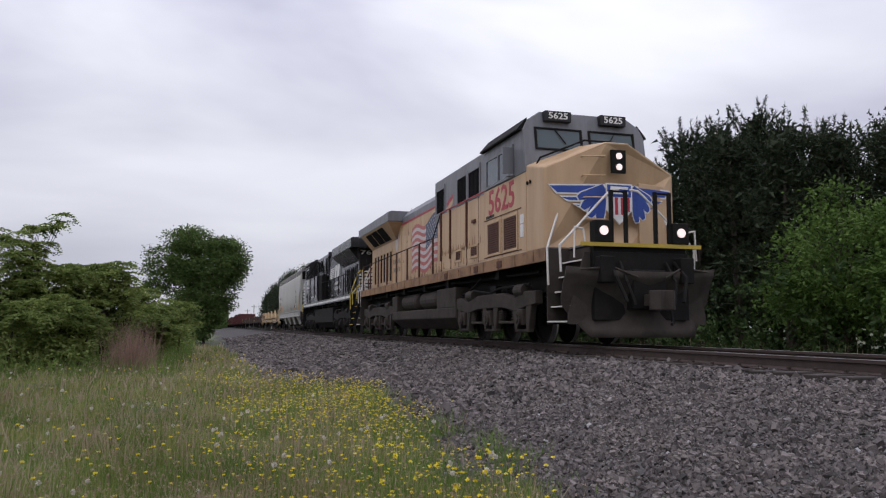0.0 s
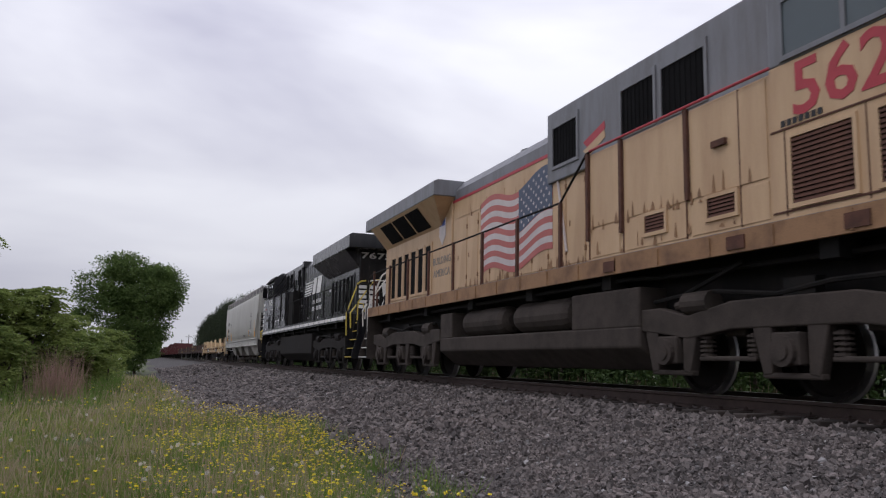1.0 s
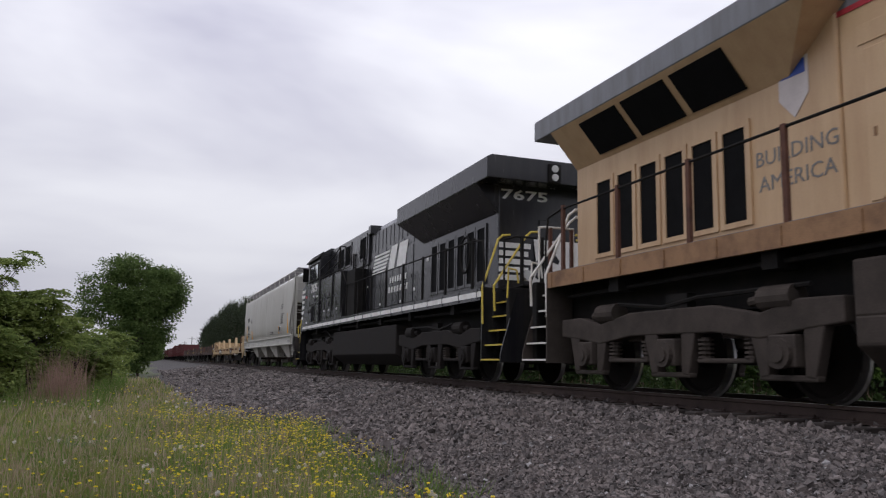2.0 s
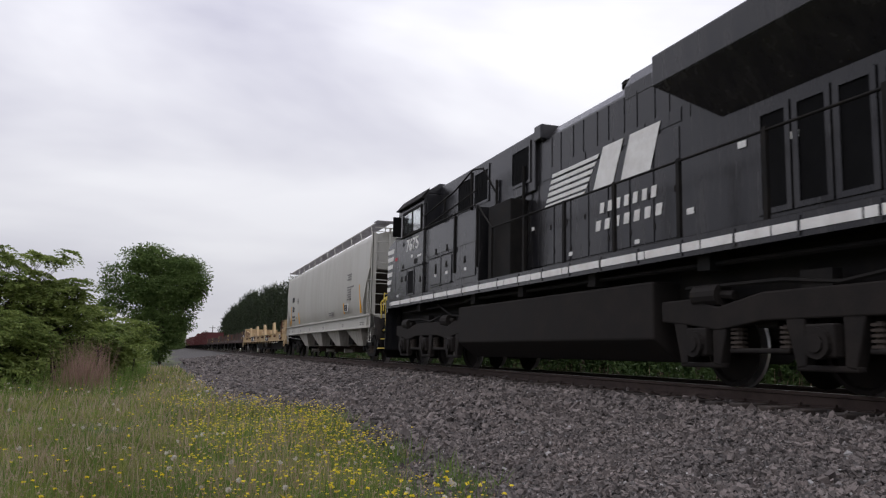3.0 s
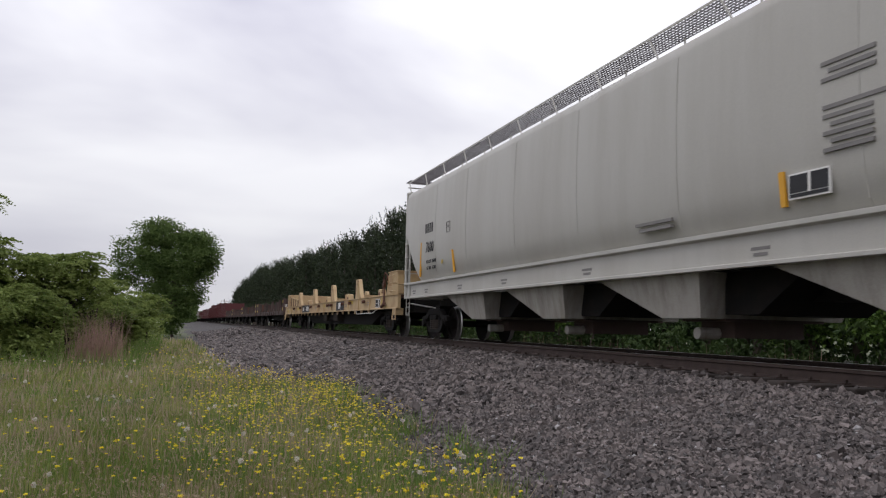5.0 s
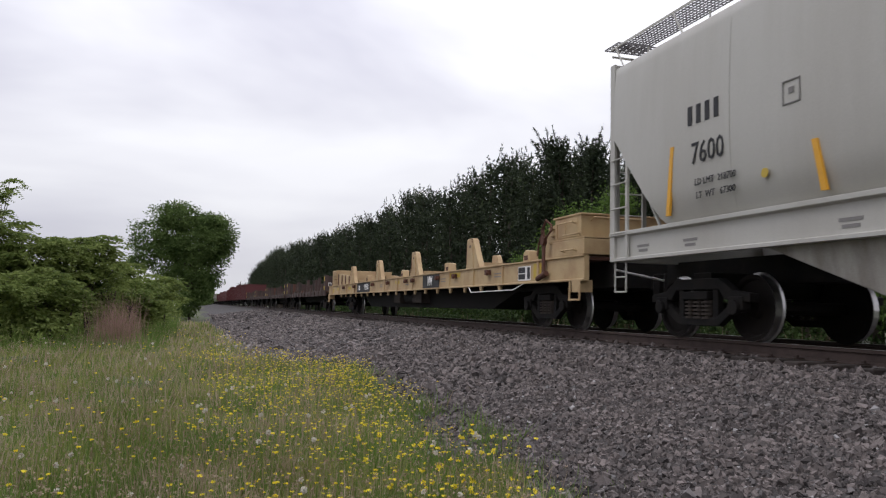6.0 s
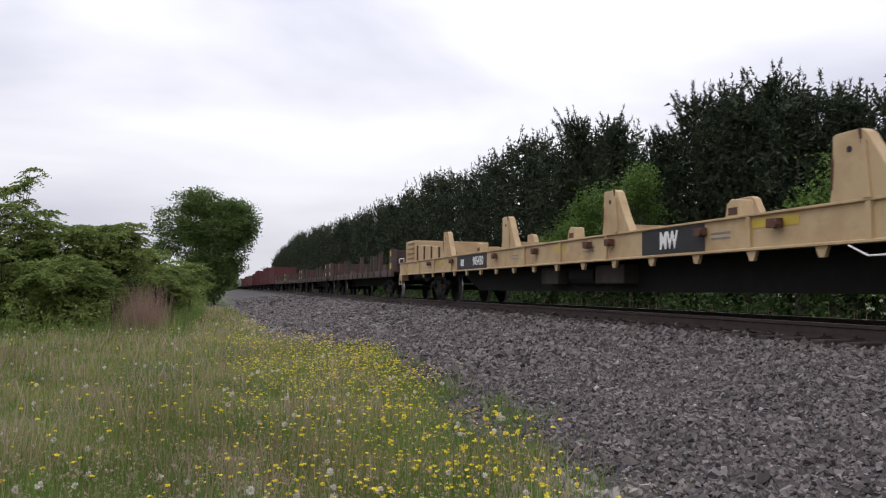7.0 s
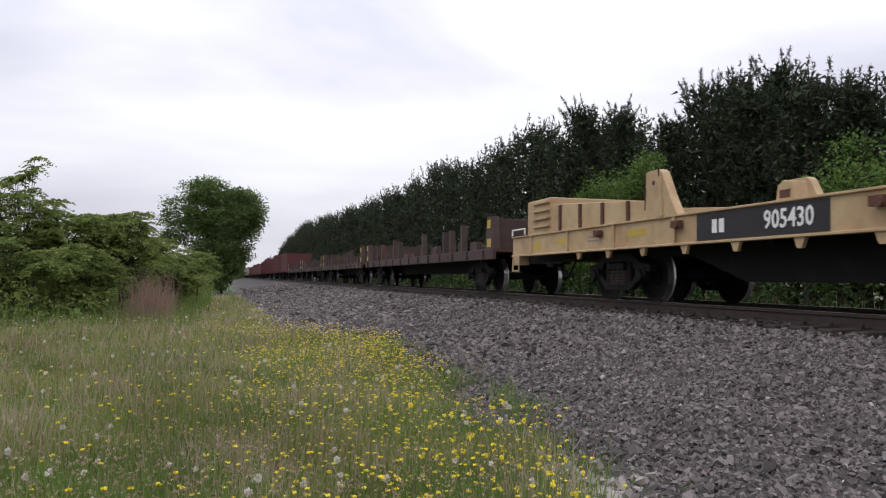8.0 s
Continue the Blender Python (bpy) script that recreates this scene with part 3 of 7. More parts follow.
    tube(bm, [(-1.35, 0.75, 3.86), (-1.3, 0.7, 3.98), (-0.3, 0.6, 4.4), (0.3, 0.6, 4.4), (1.3, 0.7, 3.98), (1.35, 0.75, 3.86)], 0.02)
    part("nose_handrail", bm, M_DARK, nose)
    bm = bmesh.new()
    box(bm, -1.3, 1.3, -1.2, -1.15, 1.90, 1.975)
    part("end_sill", bm, M_YPATCH if up else M_WHITE, root, "yellow end sill" if up else "white end sill")
    # cab
    bm = bmesh.new()
    box(bm, -1.5, 1.5, 1.02, 3.75, 1.95, 3.72)
    cab = part("cab", bm, body, root, bevel=0.015)
    ring = [(-1.5, 3.72), (-1.5, 4.6 + rise), (-1.38, 4.84 + rise), (-1.06, 5.06 + rise), (1.06, 5.06 + rise), (1.38, 4.84 + rise), (1.5, 4.6 + rise), (1.5, 3.72)]
    bm = bmesh.new()
    if up:
        loft(bm, [[(x, 1.02 + max(0, z - 3.72) * 0.17, z) for x, z in ring], [(x, 3.75, z) for x, z in ring]])
    else:
        # open shell: roof, headers, posts, rear wall, and the front wall round two windscreens
        roof = [(-1.44, 4.75), (-1.38, 4.84), (-1.06, 5.06), (1.06, 5.06), (1.38, 4.84), (1.44, 4.75)]
        loft(bm, [[(x, 1.02 + (z - 3.72) * 0.17, z) for x, z in roof], [(x, 3.75, z) for x, z in roof]])
        for s in (-1, 1):
            prism(bm, [(s * 1.5, 4.45), (s * 1.5, 4.6), (s * 1.44, 4.75), (s * 1.37, 4.75), (s * 1.42, 4.45)], "y", 1.18, 3.75)
            prism(bm, [(1.02, 3.72), (1.75, 3.72), (1.75, 4.45), (1.145, 4.45)], "x", *sorted((s * 1.42, s * 1.5)))
            box(bm, *sorted((s * 1.42, s * 1.5)), 3.52, 3.75, 3.72, 4.45)
        box(bm, -1.42, 1.42, 3.68, 3.745, 3.72, 4.75)
        for x0, x1, z0, z1 in ((-1.42, 1.42, 3.72, 4.29), (-1.42, -1.19, 4.29, 4.75), (1.19, 1.42, 4.29, 4.75), (-0.12, 0.12, 4.29, 4.75)):
            f0, f1 = 1.021 + (z0 - 3.72) * 0.17, 1.021 + (z1 - 3.72) * 0.17
            prism(bm, [(f0, z0), (f0 + 0.06, z0), (f1 + 0.06, z1), (f1, z1)], "x", x0, x1)
    upper = part("cab_roof", bm, top, root, "grey upper cab and roof" if up else "", bevel=0.02)
    for s in (-1, 1):
        bm = bmesh.new()
        prism(bm, [(s * 1.5, 4.6 + rise), (s * 1.6, 4.6 + rise), (s * 1.6, 4.63 + rise), (s * 1.37, 4.90 + rise), (s * 1.37, 4.85 + rise)], "y", 1.25, 3.8)
        part("roof_visor", bm, M_DARK, upper)
        bm = bmesh.new()
        for a0, a1, b0, b1 in ((1.72, 1.78, 3.74, 4.48), (2.66, 2.72, 3.74, 4.48), (3.5, 3.56, 3.74, 4.48), (1.78, 3.5, 3.74, 3.80), (1.78, 3.5, 4.42, 4.48)):
            box(bm, *sorted((s * 1.5, s * 1.53)), a0, a1, b0, b1)
        frame_ob = part("side_window", bm, top if up else M_DARK, root)
        for a0, a1 in ((1.78, 2.66), (2.72, 3.5)):
            bm = bmesh.new()
            box(bm, *sorted((s * 1.501, s * 1.508)), a0, a1, 3.80, 4.42)
            part("pane", bm, M_GLASS if up else M_CLEAR, frame_ob, "dark cab glass" if up else "clear cab glass")
        bm = bmesh.new()
        box(bm, *sorted((s * 1.55, s * 1.80)), 1.62, 1.66, 3.78, 4.38)
        tube(bm, [(s * 1.5, 1.68, 3.74), (s * 1.7, 1.64, 3.72)], 0.02)
        part("wind_deflector", bm, M_SCREEN if not up else M_GREY, cab, "folding mirror and wind deflector")
        # windscreens and number boards
        bm = bmesh.new()
        y = 1.72
        for a0, a1, b0, b1 in ((0.08, 0.13, 4.26, 4.78), (1.18, 1.23, 4.26, 4.78), (0.13, 1.18, 4.26, 4.30), (0.13, 1.18, 4.74, 4.78)):
            x0, x1 = sorted((s * a0, s * a1))
            loft(bm, [[(x0, 1.02 + (z - 3.72) * 0.17 - o, z) for z, o in ((b0, 0.0), (b1, 0.0), (b1, 0.03), (b0, 0.03))],
                      [(x1, 1.02 + (z - 3.72) * 0.17 - o, z) for z, o in ((b0, 0.0), (b1, 0.0), (b1, 0.03), (b0, 0.03))]])
        wind = part("windscreen", bm, M_DARK, root)
        bm = bmesh.new()
        x0, x1 = sorted((s * 0.13, s * 1.18))
        loft(bm, [[(x, 1.02 + (z - 3.72) * 0.17 - o, z) for z, o in ((4.30, 0.001), (4.74, 0.001), (4.74, 0.008), (4.30, 0.008))] for x in (x0, x1)])
        part("pane", bm, M_GLASS if up else M_CLEAR, wind, "windscreen glass")
        bm = bmesh.new()
        tube(bm, [(s * 0.75, 1.17, 4.76), (s * 0.5, 1.10, 4.42)], 0.012, 4)
        part("wiper", bm, M_DARK, wind)
        bm = bmesh.new()
        box(bm, *sorted((s * 0.36, s * 1.0)), 1.10, 1.3, 4.82 + rise, 5.05 + rise)
        board = part("number_board", bm, M_INK, root, "black number board with white digits", bevel=0.01)
        if up:
            writing("board_digits", "5625", 0.2, M_WHITE, board, facing(s * 0.68, 1.094, 4.935 + rise, "-y"), 1.2, bold=0.004)
    # equipment cabinets behind the cab
    bm = bmesh.new()
    box(bm, -1.45, 1.45, 3.75, 7.75, 1.95, 3.70)
    part("equipment_cabinet", bm, body, root, bevel=0.02)
    bm = bmesh.new()
    prism(bm, [(-1.06, 3.70), (-1.06, 4.93 + rise), (-0.9, 5.03 + rise), (0.9, 5.03 + rise), (1.06, 4.93 + rise), (1.06, 3.70)], "y", 3.75, 9.85)
    blower = part("blower_housing", bm, top, root, bevel=0.02)
    for s in (-1, 1):
        for y0, y1 in ((5.35, 6.3), (6.5, 7.35), (8.75, 9.6)):
            bm = bmesh.new()
            for a0, a1, b0, b1 in ((y0 - 0.06, y0, 3.92, 4.82), (y1, y1 + 0.06, 3.92, 4.82), (y0, y1, 3.92, 3.98), (y0, y1, 4.70, 4.82)):
                box(bm, *sorted((s * 1.06, s * 1.085)), a0, a1, b0, b1)
            fr = part("intake_grille", bm, top, root)
            bm = bmesh.new()
            box(bm, *sorted((s * 1.06, s * 1.066)), y0, y1, 3.98, 4.70)
            for k in range(8):
                yy = y0 + (k + 0.5) * (y1 - y0) / 8
                box(bm, *sorted((s * 1.066, s * 1.075)), yy - 0.008, yy + 0.008, 3.98, 4.70)
            part("screen", bm, M_SCREEN, fr, "dark intake screen")
        # cabinet doors, bars and louvres
        for y0, y1 in (((3.85, 5.2), (5.32, 6.7), (6.85, 7.65)) if up else ((3.95, 6.17), (6.30, 7.65))):
            bm = bmesh.new()
            box(bm, *sorted((s * 1.45, s * 1.462)), y0, y1, 2.5 if up else 2.92, 3.66)
            part("cabinet_door", bm, body, root, bevel=0.006)
        for y0, y1 in (((3.85, 5.2), (5.32, 6.7), (6.85, 7.65)) if up else ((4.38, 5.17), (5.24, 5.98), (6.36, 7.6))):
            bm = bmesh.new()
            box(bm, *sorted((s * 1.45, s * (1.46 if up else 1.47))), y0, y1, 2.02 if up else 2.13, 2.46 if up else 2.80)
            part("lower_panel", bm, body, root, bevel=0.006)
        for y in ((5.26, 6.78, 7.72) if up else (6.23, 7.72)):
            bm = bmesh.new()
            box(bm, *sorted((s * 1.45, s * 1.50)), y - 0.035, y + 0.035, 2.3 if y > 6 else 2.5, 3.72)
            part("upright_bar", bm, M_RUST if up else M_DARK, root, "rusty upright bar" if up else "")
        if up:
            louvre("louvre", root, body, s, 1.5, 1.55, 2.35, 2.12, 2.85)
            louvre("louvre", root, body, s, 1.5, 2.65, 3.45, 2.12, 2.85)
            louvre("small_louvre", root, body, s, 1.462, 4.38, 4.88, 2.2, 2.44, 5)
            louvre("small_louvre", root, body, s, 1.462, 5.75, 6.2, 2.2, 2.44, 5)
        bm = bmesh.new()
        tube(bm, [(s * 1.5, 3.75, 3.74), (s * 1.5, 7.6, 3.74)], 0.02)
        part("cabinet_rail", bm, M_RED if up else M_DARK, root)
    # long hood
    ring = [(-0.98, 1.95), (-0.98, 4.40 + crest), (-0.78, 4.64 + crest), (0.78, 4.64 + crest), (0.98, 4.40 + crest), (0.98, 1.95)]
    bm = bmesh.new()
    prism(bm, ring, "y", 7.75, 14.9)
    hood = part("long_hood", bm, body, root, bevel=0.03)
    if up:
        bm = bmesh.new()
        prism(bm, [(-0.985, 4.34), (-0.985, 4.55), (-0.785, 4.79), (0.785, 4.79), (0.985, 4.55), (0.985, 4.34)], "y", 9.85, 14.9)
        part("hood_roof", bm, M_GREY, hood, "grey hood roof")
        for s in (-1, 1):
            bm = bmesh.new()
            box(bm, *sorted((s * 0.98, s * 0.99)), 9.85, 14.9, 4.27, 4.335)
            part("red_stripe", bm, M_RED, hood, "thin red stripe")
    bm = bmesh.new()
    box(bm, -0.0005, 0.0005, -0.31, 0.31, -0.83, 0.83)
    for v in bm.verts:
        v.co.x *= 24
    bmesh.ops.bevel(bm, geom=bm.edges[:], offset=0.008, segments=1, affect="EDGES")
    door_mesh = bpy.data.meshes.new("hood_door")
    bm.to_mesh(door_mesh)
    bm.free()
    bm = bmesh.new()
    box(bm, -0.02, 0.02, -0.335, -0.30, -0.05, 0.05)
    hinge_mesh = bpy.data.meshes.new("hinge")
    bm.to_mesh(hinge_mesh)
    bm.free()
    for s in (-1, 1):
        for k in range(10):
            d = part_of_mesh("hood_door", door_mesh, body, root, at=pose(s * 0.985, 8.25 + k * 0.67, 2.95))
            for z in (-0.6, 0.6):
                part_of_mesh("hinge", hinge_mesh, M_RUSTSILL if up else M_DARK, d, at=pose(0, 0, z))
            part_of_mesh("latch", hinge_mesh, M_DARK, d, at=pose(0, 0.52, -0.1))
        for k in range(7):
            bm = bmesh.new()
            box(bm, *sorted((s * 0.98, s * 0.992)), 8.1 + k * 0.95, 8.95 + k * 0.95, 3.84, 4.06)
            part("upper_panel", bm, body, hood, bevel=0.005)
    bm = bmesh.new()
    cyl(bm, (0.1, 12.4, 4.6), (0.1, 12.4, 4.92 + crest), 0.36, 16)
    cyl(bm, (0.1, 12.4, 4.90 + crest), (0.1, 12.4, 4.97 + crest), 0.42, 16)
    part("exhaust_stack", bm, M_DARK, root, "sooty exhaust stack")
    # radiator cab and wings
    bm = bmesh.new()
    prism(bm, [(-1.02, 1.95), (-1.02, 4.45), (1.02, 4.45), (1.02, 1.95)], "y", 14.9, 20.55)
    rad = part("radiator_cab", bm, body, root, bevel=0.03)
    bm = bmesh.new()
    zt = 4.83 if up else 4.75
    zb = 4.42 if up else 4.24
    prism(bm, [(-1.56, zb), (-1.56, zt - 0.05), (-1.45, zt), (1.45, zt), (1.56, zt - 0.05), (1.56, zb)], "y", 14.75, 21.15)
    wings = part("radiator_roof", bm, M_GREY if up else M_BLACK, root, "flared radiator roof", bevel=0.02)
    bm = bmesh.new()
    w = [(-1.02, zb - 0.62), (-1.555, zb), (1.555, zb), (1.02, zb - 0.62)]
    loft(bm, [[(x, 14.78 if z > 4 else 15.6, z) for x, z in w], [(x, 20.54, z) for x, z in w]])
    part("radiator_flare", bm, M_YELLOW if up else M_BLACK, wings, bevel=0.01)
    if up:
        for s in (-1, 1):
            for y0 in (16.2, 17.4, 18.6):
                bm = bmesh.new()
                def on(t, y):
                    return (s * (1.02 + 0.54 * t + 0.012), y, 3.80 + 0.62 * t - 0.012)
                loft(bm, [[on(0.12, y0), on(0.12, y0 + 1.05), on(0.88, y0 + 1.05), on(0.88, y0)],
                          [(p[0] - s * 0.03, p[1], p[2] + 0.03) for p in (on(0.12, y0), on(0.12, y0 + 1.05), on(0.88, y0 + 1.05), on(0.88, y0))]])
                part("radiator_screen", bm, M_SCREEN, wings, "dark radiator screen")
    for s in (-1, 1):
        for k in range(6):
            y0 = 16.25 + k * 0.62
            bm = bmesh.new()
            for a0, a1, b0, b1 in ((y0, y0 + 0.09, 2.15, 3.5), (y0 + 0.5, y0 + 0.58, 2.15, 3.5), (y0 + 0.09, y0 + 0.5, 2.15, 2.22), (y0 + 0.09, y0 + 0.5, 3.42, 3.5)):
                box(bm, *sorted((s * 1.02, s * 1.05)), a0, a1, b0, b1)
            fr = part("intake_frame", bm, body, root)
            bm = bmesh.new()
            box(bm, *sorted((s * 1.02, s * 1.028)), y0 + 0.09, y0 + 0.5, 2.22, 3.42)
            part("screen", bm, M_SCREEN, fr, "dark air intake")
    bm = bmesh.new()
    box(bm, -0.55, 0.05, 20.55, 20.58, 2.0, 3.55)
    part("rear_door", bm, body, rad, bevel=0.01)
    bm = bmesh.new()
    box(bm, -0.14, 0.14, 21.12, 21.2, 4.26, 4.66)
    rear_h = part("rear_headlight_housing", bm, M_DARK, root)
    for z in (4.37, 4.56):
        bm = bmesh.new()
        cyl(bm, (0, 21.2, z), (0, 21.22, z), 0.08, 16)
        part("rear_headlight", bm, M_LENS, rear_h, "unlit rear headlight")
    for s in (-1, 1):
        bm = bmesh.new()
        cyl(bm, (s * 0.42, 20.56, 2.3), (s * 0.42, 20.75, 2.3), 0.1, 16)
        part("rear_marker_light", bm, M_LENS, rad, "clear marker lens")
    # fuel tank
    bm = bmesh.new()
    low = 0.30
    prism(bm, [(-1.42, 0.62), (-1.42, 1.45 if not up else 0.92), (1.42, 1.45 if not up else 0.92), (1.42, 0.62), (1.0, low), (-1.0, low)], "y", 6.45, 14.5)
    if up:
        box(bm, -1.42, 1.42, 6.45, 8.35, 0.9, 1.48)
        box(bm, -1.42, 1.42, 13.75, 14.5, 0.9, 1.48)
    tank = part("fuel_tank", bm, M_DUSTY if up else M_NSTRUCK, root, "dust-covered fuel tank" if up else "black fuel tank", bevel=0.03)
    if up:
        for s in (-1, 1):
            for y0 in (8.6, 11.2):
                bm = bmesh.new()
                rings = []
                for y, r in ((y0, 0.12), (y0 + 0.06, 0.24), (y0 + 0.2, 0.29), (y0 + 2.0, 0.29), (y0 + 2.14, 0.24), (y0 + 2.2, 0.12)):
                    rings.append([(s * 1.08 + r * math.cos(6.28319 * i / 18), y, 1.22 + r * math.sin(6.28319 * i / 18)) for i in range(18)])
                loft(bm, rings)
                part("air_reservoir", bm, M_DUSTY, tank, "dusty air reservoir", smooth=False)
    bm = bmesh.new()
    for s in (-1, 1):
        tube(bm, [(s * 1.2, 1.0, 1.55), (s * 1.2, 6.3, 1.6), (s * 1.3, 6.8, 1.62), (s * 1.3, 14.3, 1.6), (s * 1.2, 20.5, 1.55)], 0.035)
        tube(bm, [(s * 1.3, 4.5, 1.62), (s * 1.3, 5.6, 1.3), (s * 1.25, 6.3, 1.25)], 0.03)
        for y in (3.0, 7.2, 9.8, 12.6, 15.5, 18.7):
            box(bm, *sorted((s * 1.1, s * 1.4)), y, y + 0.25, 1.5, 1.74)
    part("piping", bm, M_DARK, root)
    loco_truck(root, 3.75, gear, turned)
    loco_truck(root, 17.55, gear, turned)
    # plow
    bm = bmesh.new()
    rows = []
    for k in range(9):
        t = k / 8
        wide = 1.12 + 0.48 * min(1.0, t * 1.9)
        ring_pts = []
        for i in range(13):
            x = wide * (-1 + 2 * i / 12)
            z = 0.17 + 1.24 * t + (0.10 * (abs(x) / 1.6) ** 2 if k > 5 else 0)
            y = -1.42 + 0.36 * abs(x) / 1.6 + 0.24 * math.sin(math.pi * min(1, t * 1.1)) - 0.12 * t
            ring_pts.append((x, y, z))
        rows.append(ring_pts + [(x, y + 0.04, z) for x, y, z in ring_pts[::-1]])
    loft(bm, rows)
    part("plow", bm, gear, root, "dusty snow plow", smooth=True)
    bm = bmesh.new()
    box(bm, -1.02, 1.02, -1.15, -0.9, 0.5, 1.80)
    part("pilot", bm, M_DARK, root, "dark pilot plate", bevel=0.01)
    bm = bmesh.new()
    box(bm, -0.35, 0.35, -1.42, -0.95, 0.7, 1.45)
    part("draft_gear_housing", bm, M_DARK, root, bevel=0.02)
    for s in (-1, 1):
        for pts, r in (([(s * 0.7, -1.2, 1.6), (s * 0.75, -1.5, 1.3), (s * 0.6, -1.62, 0.85)], 0.035), ([(s * 0.5, -1.2, 1.6), (s * 0.52, -1.5, 1.2), (s * 0.42, -1.6, 0.8)], 0.03)):
            bm = bmesh.new()
            tube(bm, pts, r)
            part("air_hose", bm, M_DARK, root)
        bm = bmesh.new()
        box(bm, *sorted((s * 0.7, s * 1.0)), -1.4, -1.1, 1.2, 1.7)
        part("receptacle_box", bm, M_DARK, root, bevel=0.02)
        bm = bmesh.new()
        tube(bm, [(s * 1.35, -1.28, 1.44), (s * 0.75, -1.35, 1.5), (s * 0.3, -1.5, 1.3)], 0.02)
        part("uncoupling_lever", bm, M_DUSTY if up else M_DARK, root)
    bm = bmesh.new()
    box(bm, -1.3, 1.3, 21.55, 21.72, 0.5, 1.9)
    part("rear_pilot", bm, M_DARK, root, bevel=0.02)
    coupler(root, -1.2, -1, gear)
    coupler(root, 21.6, 1, gear)
    for s in (-1, 1):
        stair(root, s, -0.98, -0.04, gear if up else M_BLACK, M_RAILWHITE if up else M_RAILYELLOW, M_RAILWHITE if up else M_RAILYELLOW, -1)
        stair(root, s, 20.78, 21.72, gear if up else M_BLACK, M_RAILWHITE if up else M_RAILYELLOW, M_RAILWHITE if up else M_RAILYELLOW, 1)
        bm = bmesh.new()
        tube(bm, [(s * 0.34, -1.12, 1.98), (s * 0.34, -1.12, 2.98), (s * 0.62, -1.12, 2.98), (s * 0.62, -1.12, 1.98)], 0.02)
        part("end_rail", bm, M_DARK if up else M_RAILYELLOW, root)
        bm = bmesh.new()
        box(bm, *sorted((s * 0.29, s * 0.36)), -1.17, -1.11, 1.9, 3.0)
        part("end_post", bm, M_DARK, root)
        bm = bmesh.new()
        box(bm, *sorted((s * 0.6, s * 0.67)), -1.17, -1.11, 1.9, 3.0)
        part("end_post", bm, M_DARK, root)
        # walkway handrail
        bm = bmesh.new()
        tube(bm, [(s * 1.48, 7.6, 3.74), (s * 1.48, 7.75, 3.72), (s * 1.48, 8.6, 3.08), (s * 1.48, 20.3, 3.02), (s * 1.48, 20.75, 2.95), (s * 1.48, 20.85, 2.5), (s * 1.48, 20.85, 1.98)], 0.02, 8)
        rail = part("walkway_handrail", bm, M_DARK, root)
        for k in range(8):
            bm = bmesh.new()
            y = 8.6 + k * 1.66
            box(bm, *sorted((s * 1.455, s * 1.505)), y - 0.035, y + 0.035, 1.8, 3.08)
            part("stanchion", bm, M_RUST if up else M_DARK, rail)
        bm = bmesh.new()
        tube(bm, [(s * 0.5, 21.6, 1.98), (s * 0.5, 21.6, 2.95), (s * 1.1, 21.6, 2.95), (s * 1.3, 21.45, 2.9), (s * 1.3, 21.45, 1.98)], 0.022, 8)
        part("rear_end_rail", bm, M_RAILWHITE if up else M_DARK, root)
        bm = bmesh.new()
        for x in (0.5, 0.95):
            box(bm, *sorted((s * x, s * (x + 0.06))), 21.58, 21.64, 1.95, 2.95)
        part("rear_end_post", bm, M_RUST if up else M_DARK, root)
    return root, near, face, nose, cab, hood, rad


def plate(bm, way, u0, u1, z0, z1, at, thick=0.006):
    """A thin raised plate on a side wall (u along y) or an end wall (u along x)."""
    if way in ("-x", "+x"):
        s = -1 if way == "-x" else 1
        return box(bm, *sorted((at, at + s * thick)), min(u0, u1), max(u0, u1), z0, z1)
    s = -1 if way == "-y" else 1
    return box(bm, min(u0, u1), max(u0, u1), *sorted((at, at + s * thick)), z0, z1)


